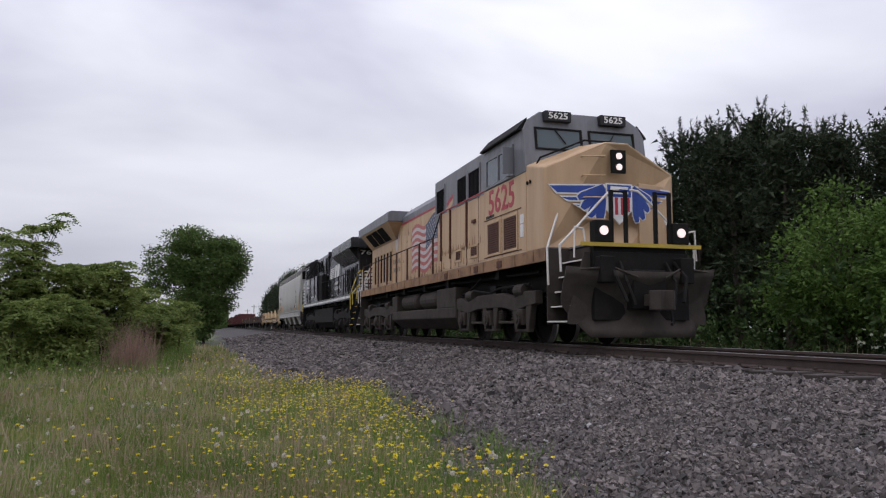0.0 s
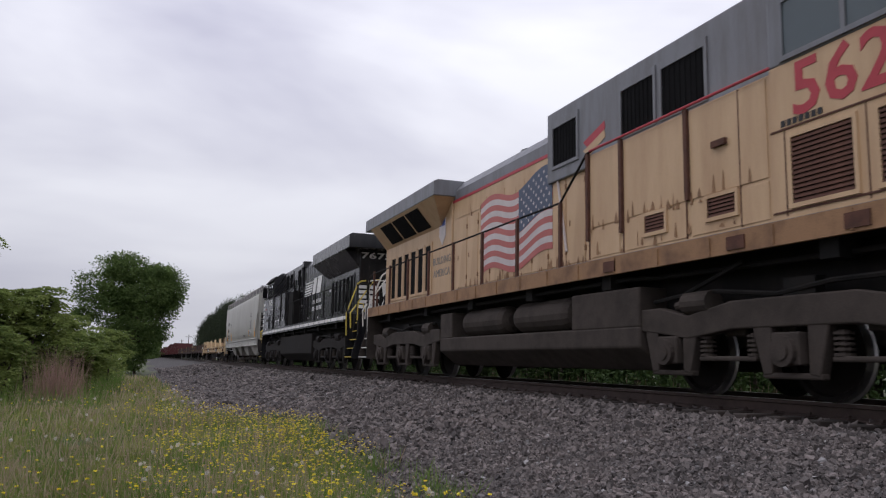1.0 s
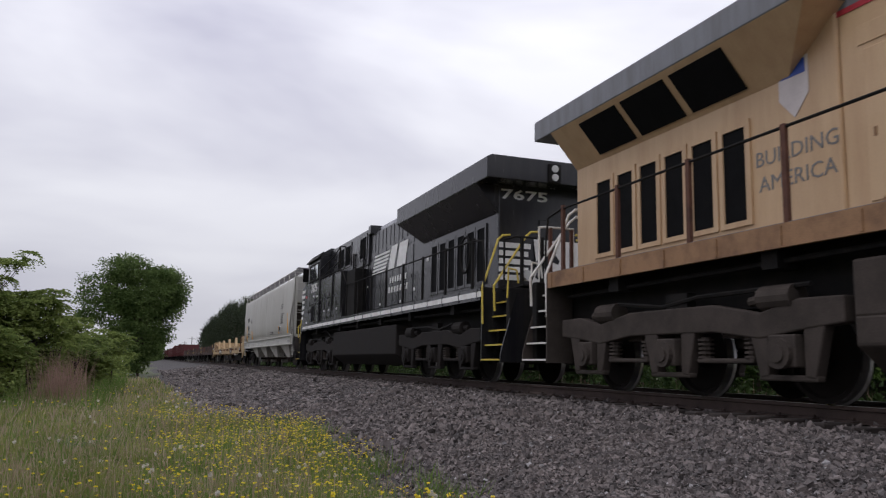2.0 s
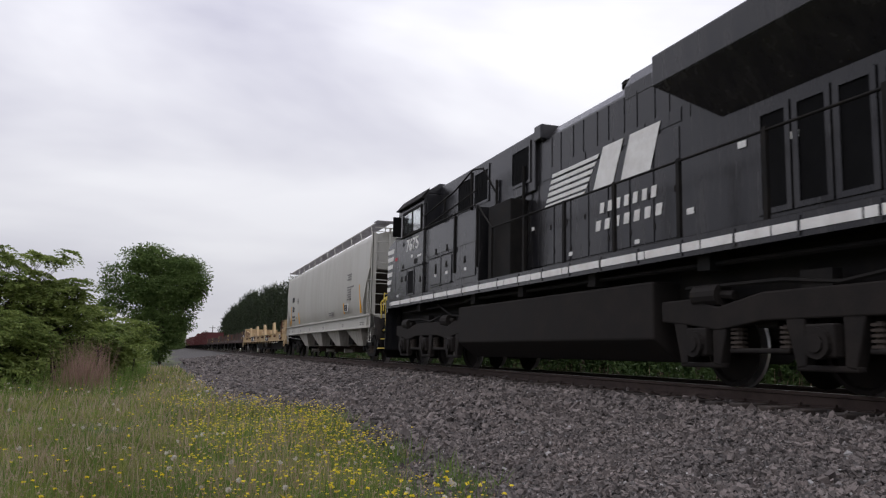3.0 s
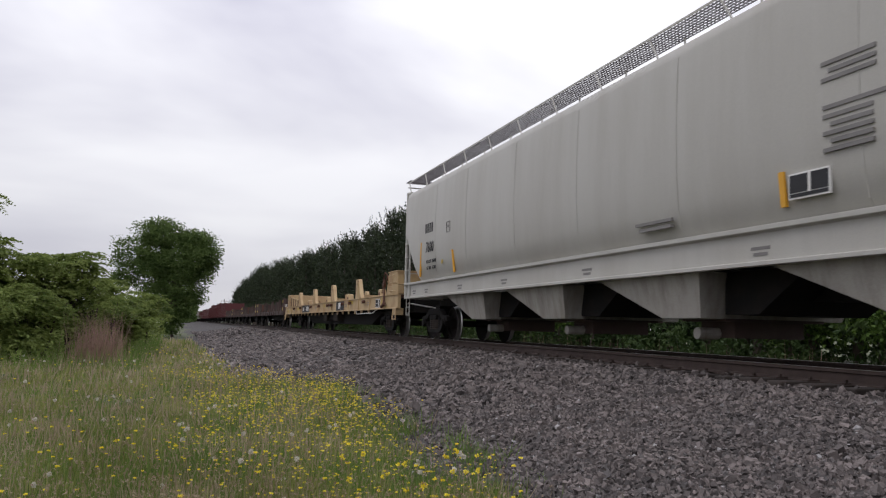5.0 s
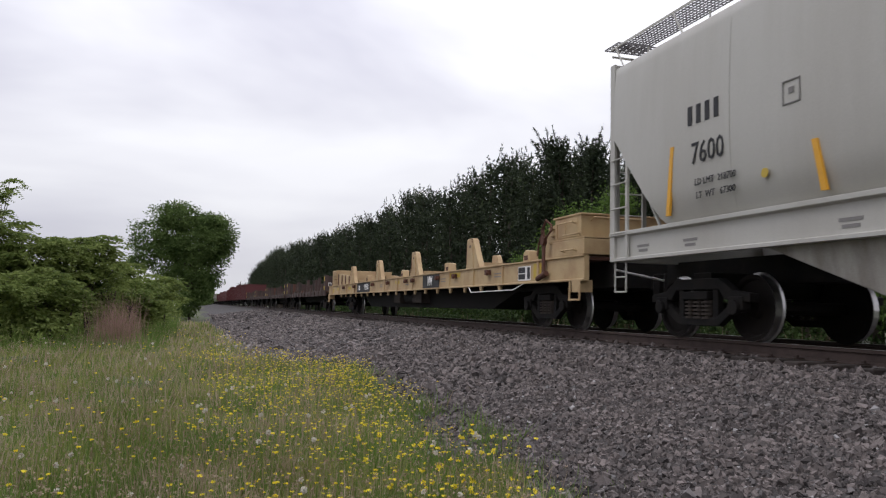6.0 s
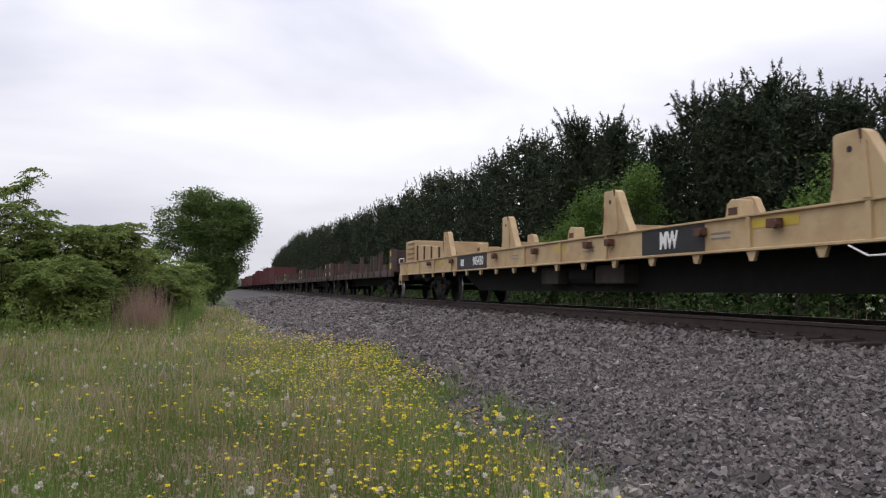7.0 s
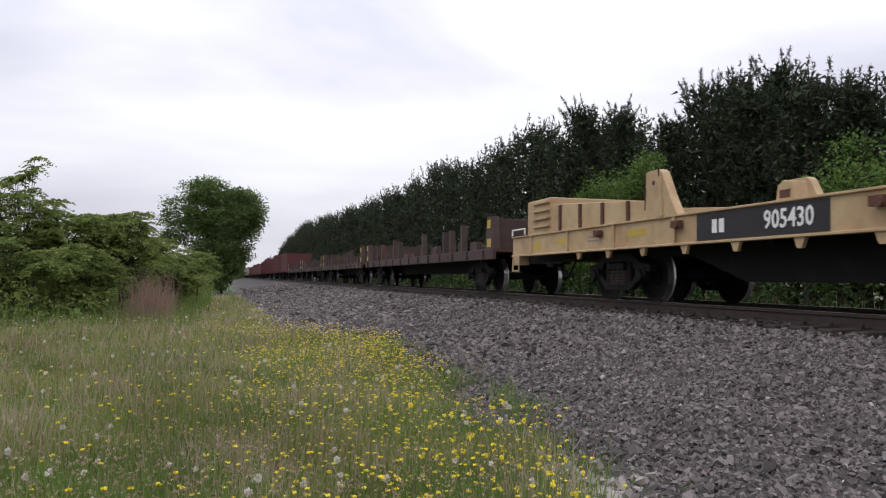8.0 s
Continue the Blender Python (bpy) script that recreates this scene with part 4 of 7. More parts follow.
def yellow_locomotive():
    root, near, face, nose, cab, hood, rad = locomotive("lead_locomotive", "yellow and grey wide-cab diesel locomotive with winged nose emblem, headlights lit", 14.55, False, "yellow")
    writing("road_number", "5625", 0.84, M_RED, cab, facing(-1.503, 2.55, 3.34, "-x"), 1.06, "large faded red digits", bold=0.012)
    # winged emblem on the nose, as plain shapes
    for s in (-1, 1):
        for k, (z0, z1, x1) in enumerate(((3.06, 3.28, 1.42), (2.90, 3.04, 1.2), (2.76, 2.88, 0.95), (2.62, 2.74, 0.75))):
            for inset, mat, off in ((0.0, M_WHITE, 0.0), (0.03, M_BLUE, 0.004)):
                bm = bmesh.new()
                def yv(x):
                    return 0.06 - 0.36 * min(1.0, max(0.0, (1.5 - abs(x)) / 1.25)) - 0.014 - off
                pts = [(0.30 + inset, z0 + inset), (x1 - 0.15 - inset, z0 + inset + 0.02), (x1 - inset, z1 - inset), (0.30 + inset, z1 - inset)]
                loft(bm, [[(s * x, yv(x), z) for x, z in pts], [(s * x, yv(x) + 0.01, z) for x, z in pts]])
                part("wing_emblem", bm, mat, nose, "blue wing emblem with white edge")
    for s in (-1, 1):
        for tx, tz in ((0.86, 2.98), (0.78, 2.76), (0.63, 2.58), (0.44, 2.50)):
            way = Vector((tx - 0.30, tz - 3.24)).normalized()
            cross = Vector((-way.y, way.x))
            for grow, mat, off in ((0.0, M_WHITE, 0.003), (0.022, M_BLUE, 0.009)):
                tip = Vector((tx, tz)) - way * grow
                foot, r = Vector((0.30, 3.24)) + way * 0.04, 0.105 - grow
                pts = [foot - cross * r * 0.7, tip - way * 0.10 - cross * r, tip - cross * r * 0.55, tip + cross * r * 0.55, tip - way * 0.10 + cross * r, foot + cross * r * 0.7]
                bm = bmesh.new()
                loft(bm, [[(s * p.x, 0.06 - 0.36 * min(1.0, (1.5 - p.x) / 1.25) - 0.016 - off - d, p.y) for p in pts] for d in (0.0, 0.006)])
                part("inner_feather", bm, mat, nose, "blue emblem feather with white edge")
    for pts, mat, off in (([(-0.3, 3.3), (0.3, 3.3), (0.3, 2.75), (0.0, 2.45), (-0.3, 2.75)], M_WHITE, 0.0),
                          ([(-0.27, 3.27), (0.27, 3.27), (0.27, 3.02), (-0.27, 3.02)], M_BLUE, 0.006)):
        bm = bmesh.new()
        prism(bm, pts, "y", -0.325 - off, -0.29 - off)
        part("shield_emblem", bm, mat, nose, "shield emblem")
    for k in range(4):
        bm = bmesh.new()
        x = -0.235 + k * 0.135
        box(bm, x, x + 0.065, -0.335, -0.32, 2.62 + 0.1 * abs(k - 1.5) / 1.5, 3.01)
        part("shield_stripe", bm, M_RED, nose, "red shield stripe")
    for z in (3.08, 3.18):
        bm = bmesh.new()
        box(bm, -0.2, 0.2, -0.343, -0.33, z, z + 0.055)
        part("name_bar", bm, M_WHITE, nose, "white name bar")
    for z, h in ((2.62, 0.2), (2.32, 0.28)):
        bm = bmesh.new()
        plate(bm, "-x", 1.15, 1.35, z, z + h, -1.503)
        part("warning_label", bm, M_WHITE, cab, "small white warning label")
    for k in range(7):
        bm = bmesh.new()
        plate(bm, "-x", 3.02 + k * 0.085, 3.08 + k * 0.085, 3.0, 3.07, -1.503)
        part("stencil_bar", bm, M_INK, cab, "small dark stencil bar")
    for lift, mat in ((0.0, M_RED), (-0.15, M_YELLOW)):
        bm = bmesh.new()
        prism(bm, [(8.53, 4.17 + lift), (7.86, 4.37 + lift), (7.84, 4.24 + lift), (8.38, 4.03 + lift)], "x", -1.068, -1.061)
        part("swoosh_stripe", bm, mat, root, "painted swoosh below the intake")
    bm = bmesh.new()
    for k in range(2):
        cyl(bm, (-1.5, 0.75 + k * 0.16, 3.45), (-1.53, 0.75 + k * 0.16, 3.45), 0.04, 8)
    part("jack_covers", bm, M_DARK, cab)
    # waving flag on the long hood
    rows, cols = 13, 22
    def wave(u):
        return 0.10 * math.sin(u * 9.0 + 0.5) - 0.05 * math.sin(u * 4.0)
    for k in range(rows):
        bm = bmesh.new()
        rings = []
        for i in range(cols + 1):
            u = i / cols
            y = 9.75 + u * 3.35
            z1 = 4.05 - 1.62 * k / rows + wave(u) - 0.16 * u
            z0 = z1 - 1.62 / rows
            rings.append([(-1.002, y, z1), (-1.008, y, z1), (-1.008, y, z0), (-1.002, y, z0)])
        loft(bm, rings)
        part("flag_stripe", bm, M_FLAGRED if k % 2 == 0 else M_FLAGWHITE, hood, "faded stripe of a painted waving flag")
    bm = bmesh.new()
    rings = []
    for i in range(11):
        u = i / 10 * 0.42
        y = 9.75 + u * 3.35
        z1 = 4.06 + wave(u) - 0.16 * u
        z0 = z1 - 0.87
        rings.append([(-1.006, y, z1), (-1.013, y, z1), (-1.013, y, z0), (-1.006, y, z0)])
    loft(bm, rings)
    canton = part("flag_canton", bm, M_FLAGBLUE, root, "dark star field of a painted flag")
    for r in range(7):
        for c in range(6):
            u = (c + 0.5 + 0.5 * (r % 2)) / 6.6 * 0.42
            y, z = 9.75 + u * 3.35, 4.0 + wave(u) - 0.16 * u - 0.06 - r * 0.115
            bm = bmesh.new()
            pts = []
            for i in range(10):
                a = math.pi * i / 5
                rr = 0.042 if i % 2 == 0 else 0.018
                pts.append((y + rr * math.sin(a), z + rr * math.cos(a)))
            prism(bm, pts, "x", -1.016, -1.012)
            part("star", bm, M_FLAGWHITE, canton)
    bm = bmesh.new()
    cyl(bm, (-1.02, 9.66, 4.3), (-1.02, 9.2, 2.35), 0.025, 6)
    part("flag_pole_stripe", bm, M_FLAGWHITE, hood, "painted flag pole")
    for body_text, z in (("BUILDING", 2.92), ("AMERICA", 2.60)):
        writing("slogan", body_text, 0.27, M_FADE, rad, facing(-1.022, 15.55, z, "-x"), 1.05)
    for pts, mat, off in (([(15.3, 4.0), (15.75, 4.0), (15.75, 3.55), (15.52, 3.3), (15.3, 3.55)], M_FLAGWHITE, 0.0),
                          ([(15.34, 3.97), (15.71, 3.97), (15.71, 3.8), (15.34, 3.8)], M_BLUE, 0.005)):
        bm = bmesh.new()
        prism(bm, pts, "x", -1.021 - off, -1.03 - off)
        part("small_shield", bm, mat, rad, "small faded shield emblem")
    # rust streaks and fittings on the sill line
    for y in (2.5, 4.2, 6.9):
        bm = bmesh.new()
        box(bm, -1.535, -1.515, y, y + 0.3, 1.74, 1.9)
        part("sill_bracket", bm, M_RUST, root)
    rng = random.Random(7)
    for k in range(90):
        y = rng.uniform(3.9, 14.6)
        on_cabinet = y < 7.7
        x = -1.466 if on_cabinet else -1.001
        z = rng.choice([2.0, 2.05, 2.42, 2.46, 2.5]) if on_cabinet else rng.choice([2.08, 2.1, 3.75])
        w, h = rng.uniform(0.02, 0.10), rng.uniform(0.04, 0.26)
        bm = bmesh.new()
        prism(bm, [(y, z), (y + w, z + 0.01), (y + w * 0.8, z + h * 0.6), (y + w * 0.45, z + h), (y + w * 0.2, z + h * 0.5)], "x", x - 0.003, x)
        part("rust_stain", bm, M_RUSTSILL, root, "rust stain")
    for y in (1.5, 2.5, 3.55, 4.3, 5.3, 6.75, 7.7):
        bm = bmesh.new()
        box(bm, -1.5045 if y < 3.7 else -1.466, -1.49 if y < 3.7 else -1.45, y - 0.008, y + 0.008, 2.0, 3.68 if y > 3.7 else 2.95)
        part("panel_joint", bm, M_RUST, root, "dark panel joint")
    for z, y0, y1 in ((2.96, 1.3, 3.75), (2.04, 1.3, 3.75)):
        bm = bmesh.new()
        box(bm, -1.512, -1.49, y0, y1, z, z + 0.02)
        part("panel_joint", bm, M_RUST, root)
    bm = bmesh.new()
    cyl(bm, (-1.45, 4.6, 3.1), (-1.5, 4.6, 3.1), 0.03, 8)
    box(bm, -1.51, -1.46, 4.5, 4.75, 3.06, 3.14)
    part("door_latch", bm, M_RUST, root)
    return root


def black_locomotive():
    root, near, face, nose, cab, hood, rad = locomotive("trailing_locomotive", "black diesel locomotive running long hood first with white stripes", 58.97, True, "black")
    writing("road_number", "7675", 0.49, M_WHITE, cab, facing(1.503, 2.72, 3.43, "+x"), 1.25, "white road number", bold=0.006)
    writing("rear_number", "7675", 0.30, M_WHITE, rad, facing(0.40, 20.556, 4.05, "+y"), 1.95, "white road number", bold=0.006)
    # white stripes and the dark horse shape on the rear
    for k in range(5):
        z = 2.18 + k * 0.175
        bm = bmesh.new()
        box(bm, 0.25 + 0.06 * (k % 2), 1.01, 20.551, 20.557, z, z + 0.115)
        part("rear_stripe", bm, M_WHITE, rad, "white warning stripe")
    bm = bmesh.new()
    prism(bm, [(-0.98, 2.1), (0.25, 2.1), (0.12, 2.5), (0.2, 3.1), (-0.98, 3.1)], "y", 20.583, 20.588)
    part("rear_panel", bm, M_WHITE, rad, "white panel")
    bm = bmesh.new()
    prism(bm, [(0.10, 2.22), (0.16, 2.26), (0.10, 2.45), (0.14, 2.6), (0.02, 2.75), (-0.18, 2.82), (-0.26, 3.02), (-0.36, 2.98), (-0.34, 2.78), (-0.44, 2.66),
               (-0.40, 2.58), (-0.28, 2.62), (-0.22, 2.54), (-0.08, 2.50), (0.0, 2.4)], "y", 20.588, 20.596)
    part("horse_shape", bm, M_INK, rad, "dark rearing horse silhouette")
    # logo block on the long hood: slanted stripes and two plain slanted shapes
    for k in range(6):
        bm = bmesh.new()
        z = 3.25 + k * 0.115
        prism(bm, [(10.2 + k * 0.06, z), (11.75 + k * 0.10, z), (11.82 + k * 0.10, z + 0.07), (10.24 + k * 0.06, z + 0.07)], "x", 1.0, 1.006)
        part("logo_stripe", bm, M_WHITE, hood, "white logo stripe")
    for pts in ([(12.1, 3.25), (12.75, 3.25), (13.1, 3.98), (12.45, 3.98)], [(13.0, 3.25), (13.85, 3.25), (14.15, 3.98), (13.3, 3.98)]):
        bm = bmesh.new()
        prism(bm, pts, "x", 1.0, 1.006)
        part("logo_shape", bm, M_WHITE, hood, "white slanted logo shape")
    for z, y0, y1 in ((2.82, 12.3, 14.1), (2.52, 12.15, 14.25)):
        for k in range(7):
            bm = bmesh.new()
            w = (y1 - y0) / 7
            prism(bm, [(y0 + (k + 0.1) * w, z), (y0 + (k + 0.62) * w, z), (y0 + (k + 0.72) * w, z + 0.18), (y0 + (k + 0.2) * w, z + 0.18)], "x", 1.0, 1.006)
            part("name_bar", bm, M_WHITE, hood, "white name bar")
    for k in range(6):
        bm = bmesh.new()
        z = 2.22 + k * 0.235
        prism(bm, [(0.08, z), (0.42 + 0.07 * k, z), (0.47 + 0.07 * k, z + 0.13), (0.08, z + 0.13)], "x", 1.502, 1.509)
        part("nose_stripe", bm, M_WHITE, nose, "white nose stripe")
    writing("end_letter", "F", 0.13, M_WHITE, root, facing(1.532, 0.25, 1.62, "+x"))
    # access door with a dark screened vent under the cab, raised drip bars, latches and small labels
    for y0, y1, z0, z1 in ((1.50, 2.24, 1.99, 2.74), (2.31, 3.78, 1.99, 2.74)):
        bm = bmesh.new()
        box(bm, 1.5, 1.512, y0, y1, z0, z1)
        part("access_door", bm, M_BLACK, root, bevel=0.006)
    bm = bmesh.new()
    for a0, a1, b0, b1 in ((2.39, 2.43, 1.99, 2.71), (2.98, 3.02, 1.99, 2.71), (2.43, 2.98, 1.99, 2.03), (2.43, 2.98, 2.67, 2.71)):
        box(bm, 1.512, 1.532, a0, a1, b0, b1)
    vent = part("vent_frame", bm, M_BLACK, root)
    bm = bmesh.new()
    box(bm, 1.512, 1.517, 2.43, 2.98, 2.03, 2.67)
    part("vent_screen", bm, M_SCREEN, vent, "dark screened vent")
    for x, y0, y1, z in ((1.5, 1.44, 3.8, 2.79), (1.45, 4.07, 6.15, 2.865), (1.45, 4.35, 5.2, 2.10), (1.45, 5.22, 6.0, 2.115)):
        bm = bmesh.new()
        prism(bm, [(x, z - 0.012), (x + 0.045, z - 0.022), (x + 0.045, z), (x, z + 0.03)], "y", y0, y1)
        part("drip_bar", bm, M_BLACK, root)
    bm = bmesh.new()
    box(bm, 1.5, 1.512, 3.87, 3.93, 1.95, 3.72)
    part("cab_seam", bm, M_DARK, root)
    for x, y, z in ((1.512, 1.71, 2.44), (1.512, 2.12, 2.44), (1.5, 1.78, 2.80), (1.47, 4.74, 2.52), (1.47, 5.59, 2.52), (1.47, 4.75, 2.42), (1.462, 4.73, 2.93), (1.462, 5.6, 2.94), (1.512, 3.55, 2.3), (1.47, 6.9, 2.5)):
        bm = bmesh.new()
        box(bm, x, x + 0.012, y - 0.01, y + 0.08, z - 0.02, z + 0.14)
        latch = part("door_latch", bm, M_DARK, root, bevel=0.004)
        bm = bmesh.new()
        cyl(bm, (x + 0.012, y + 0.035, z + 0.02), (x + 0.032, y + 0.035, z + 0.02), 0.018, 8)
        part("latch_knob", bm, M_DUSTY, latch)
    for y, z, w in ((4.70, 2.33, 0.15), (5.56, 2.33, 0.17), (1.25, 2.0, 0.18), (6.9, 2.3, 0.14), (9.6, 2.9, 0.12), (11.2, 2.2, 0.14), (13.4, 2.15, 0.14)):
        bm = bmesh.new()
        x = 1.513 if y < 3.7 else (1.471 if y < 7.7 else 1.0)
        box(bm, x, x + 0.004, y, y + w, z, z + 0.07)
        part("white_label", bm, M_WHITE, root, "small white label")
    for y0, y1, z0, z1, mat in ((2.63, 2.79, 3.06, 3.14, M_WHITE), (3.24, 3.58, 3.02, 3.08, M_WHITE), (2.92, 3.22, 2.86, 2.99, M_DARK), (0.92, 1.2, 3.12, 3.22, M_RED)):
        bm = bmesh.new()
        plate(bm, "+x", y0, y1, z0, z1, 1.502)
        part("marking_bar", bm, mat, root, "small painted marking")
    bm = bmesh.new()
    prism(bm, [(1.73, 3.54), (1.81, 3.47), (1.89, 3.54), (1.81, 3.61)], "x", 1.501, 1.509)
    part("dark_diamond", bm, M_DARK, root)
    for k in range(5):
        bm = bmesh.new()
        box(bm, -0.5, 0.5, 8.4 + k * 1.25, 9.3 + k * 1.25, 4.95, 5.0)
        part("roof_hatch", bm, M_BLACK, hood, bevel=0.02)
    bm = bmesh.new()
    box(bm, 0.5, 1.1, 9.86, 10.2, 4.7, 5.02)
    part("horn_box", bm, M_BLACK, hood, bevel=0.03)
    for y in (7.95, 9.4):
        bm = bmesh.new()
        cyl(bm, (1.1, y, 2.0), (1.1, y, 4.3), 0.035, 8)
        part("vertical_pipe", bm, M_DARK, root)
    bm = bmesh.new()
    prism(bm, [(-0.985, 4.6), (-0.985, 4.84), (-0.85, 5.08), (0.85, 5.08), (0.985, 4.84), (0.985, 4.6)], "y", 13.1, 14.88)
    part("silencer_hump", bm, M_BLACK, hood, bevel=0.02)
    for k in range(12):
        bm = bmesh.new()
        y = 9.95 + k * 0.44 + 0.06 * (k % 2)
        box(bm, 0.98, 0.992, y, y + 0.012, 3.84, 4.68)
        part("panel_seam", bm, M_BLACK, hood)
    # dark equipment block and rails beside the cab
    bm = bmesh.new()
    box(bm, 1.0, 1.4, 8.2, 9.4, 1.97, 3.6)
    part("side_cabinet", bm, M_DARK, root, bevel=0.02)
    bm = bmesh.new()
    tube(bm, [(1.48, 3.7, 4.1), (1.48, 6.2, 4.35), (1.48, 7.4, 4.62), (1.42, 7.9, 4.55), (1.2, 8.1, 4.0)], 0.022, 8)
    tube(bm, [(1.46, 3.8, 3.78), (1.46, 7.6, 4.1)], 0.02, 8)
    for y in (5.4, 7.3):
        tube(bm, [(1.46, y, 3.7), (1.47, y, 4.55 if y > 6 else 4.3)], 0.03, 6)
    part("cab_side_rail", bm, M_DARK, root)
    bm = bmesh.new()
    for y, z in ((15.9, 3.1), (14.8, 2.4), (16.8, 3.0)):
        plate(bm, "+x", y, y + 0.16, z, z + 0.09, 1.03)
    part("white_labels", bm, M_WHITE, rad, "small white labels")
    bm = bmesh.new()
    rings = []
    for i in range(25):
        a = 6.28319 * i / 25
        c = Vector((1.12, 18.9 + 0.3 * math.cos(a), 2.9 + 0.42 * math.sin(a)))
        out = Vector((0, math.cos(a), math.sin(a)))
        rings.append([c + 0.03 * (math.cos(k * 1.0472) * out + math.sin(k * 1.0472) * Vector((1, 0, 0))) for k in range(6)])
    loft(bm, rings + rings[:1], caps=False)
    bmesh.ops.remove_doubles(bm, verts=bm.verts[:], dist=0.0005)
    part("hung_cable", bm, M_DARK, root, "hung coil of black cable")
    return root


yellow_locomotive()
black_locomotive()


# ---- freight cars ----
def car_truck(root, y, mat, turned=False, far=False):
    bm = bmesh.new()
    top_chord = [(-1.15, 0.64), (-1.15, 0.52), (-0.62, 0.56), (-0.5, 0.70), (0.5, 0.70), (0.62, 0.56), (1.15, 0.52), (1.15, 0.64), (0.8, 0.68), (0.5, 0.86), (-0.5, 0.86), (-0.8, 0.68)]
    low_chord = [(-1.02, 0.52), (-0.72, 0.50), (-0.42, 0.31), (0.42, 0.31), (0.72, 0.50), (1.02, 0.52), (1.0, 0.40), (0.76, 0.38), (0.46, 0.19), (-0.46, 0.19), (-0.76, 0.38), (-1.0, 0.40)]
    for s in (-1, 1):
        prism(bm, top_chord, "x", s * 0.96, s * 1.10)
        prism(bm, low_chord, "x", s * 0.97, s * 1.09)
        for k in (-0.40, 0.40):
            box(bm, *sorted((s * 0.98, s * 1.08)), k - 0.06, k + 0.06, 0.28, 0.74)
        for k in (-0.87, 0.87):
            box(bm, *sorted((s * 0.98, s * 1.12)), k - 0.15, k + 0.15, 0.42, 0.60)
            cyl(bm, (s * 1.08, k, 0.455), (s * 1.17, k, 0.455), 0.105, 12)
        box(bm, *sorted((s * 0.9, s * 1.14)), -0.3, 0.3, 0.56, 0.68)
    box(bm, -1.0, 1.0, -0.2, 0.2, 0.6, 0.95)
    ob = part("truck_frame", bm, mat, root, "dark two-axle truck", bevel=0.015, at=pose(0, y, 0))
    for s in (-1, 1):
        for j in (() if far else (-0.22, 0.0, 0.22)):
            part_of_mesh("coil_spring", SPRING, M_DARK, ob, at=pose(s * 1.03, j * 0.9, 0.29))
    for k in (-0.87, 0.87):
        add_wheelset(ob, WHEEL_FAR if far else WHEEL_CAR, 0.455, k, turned)
    return ob


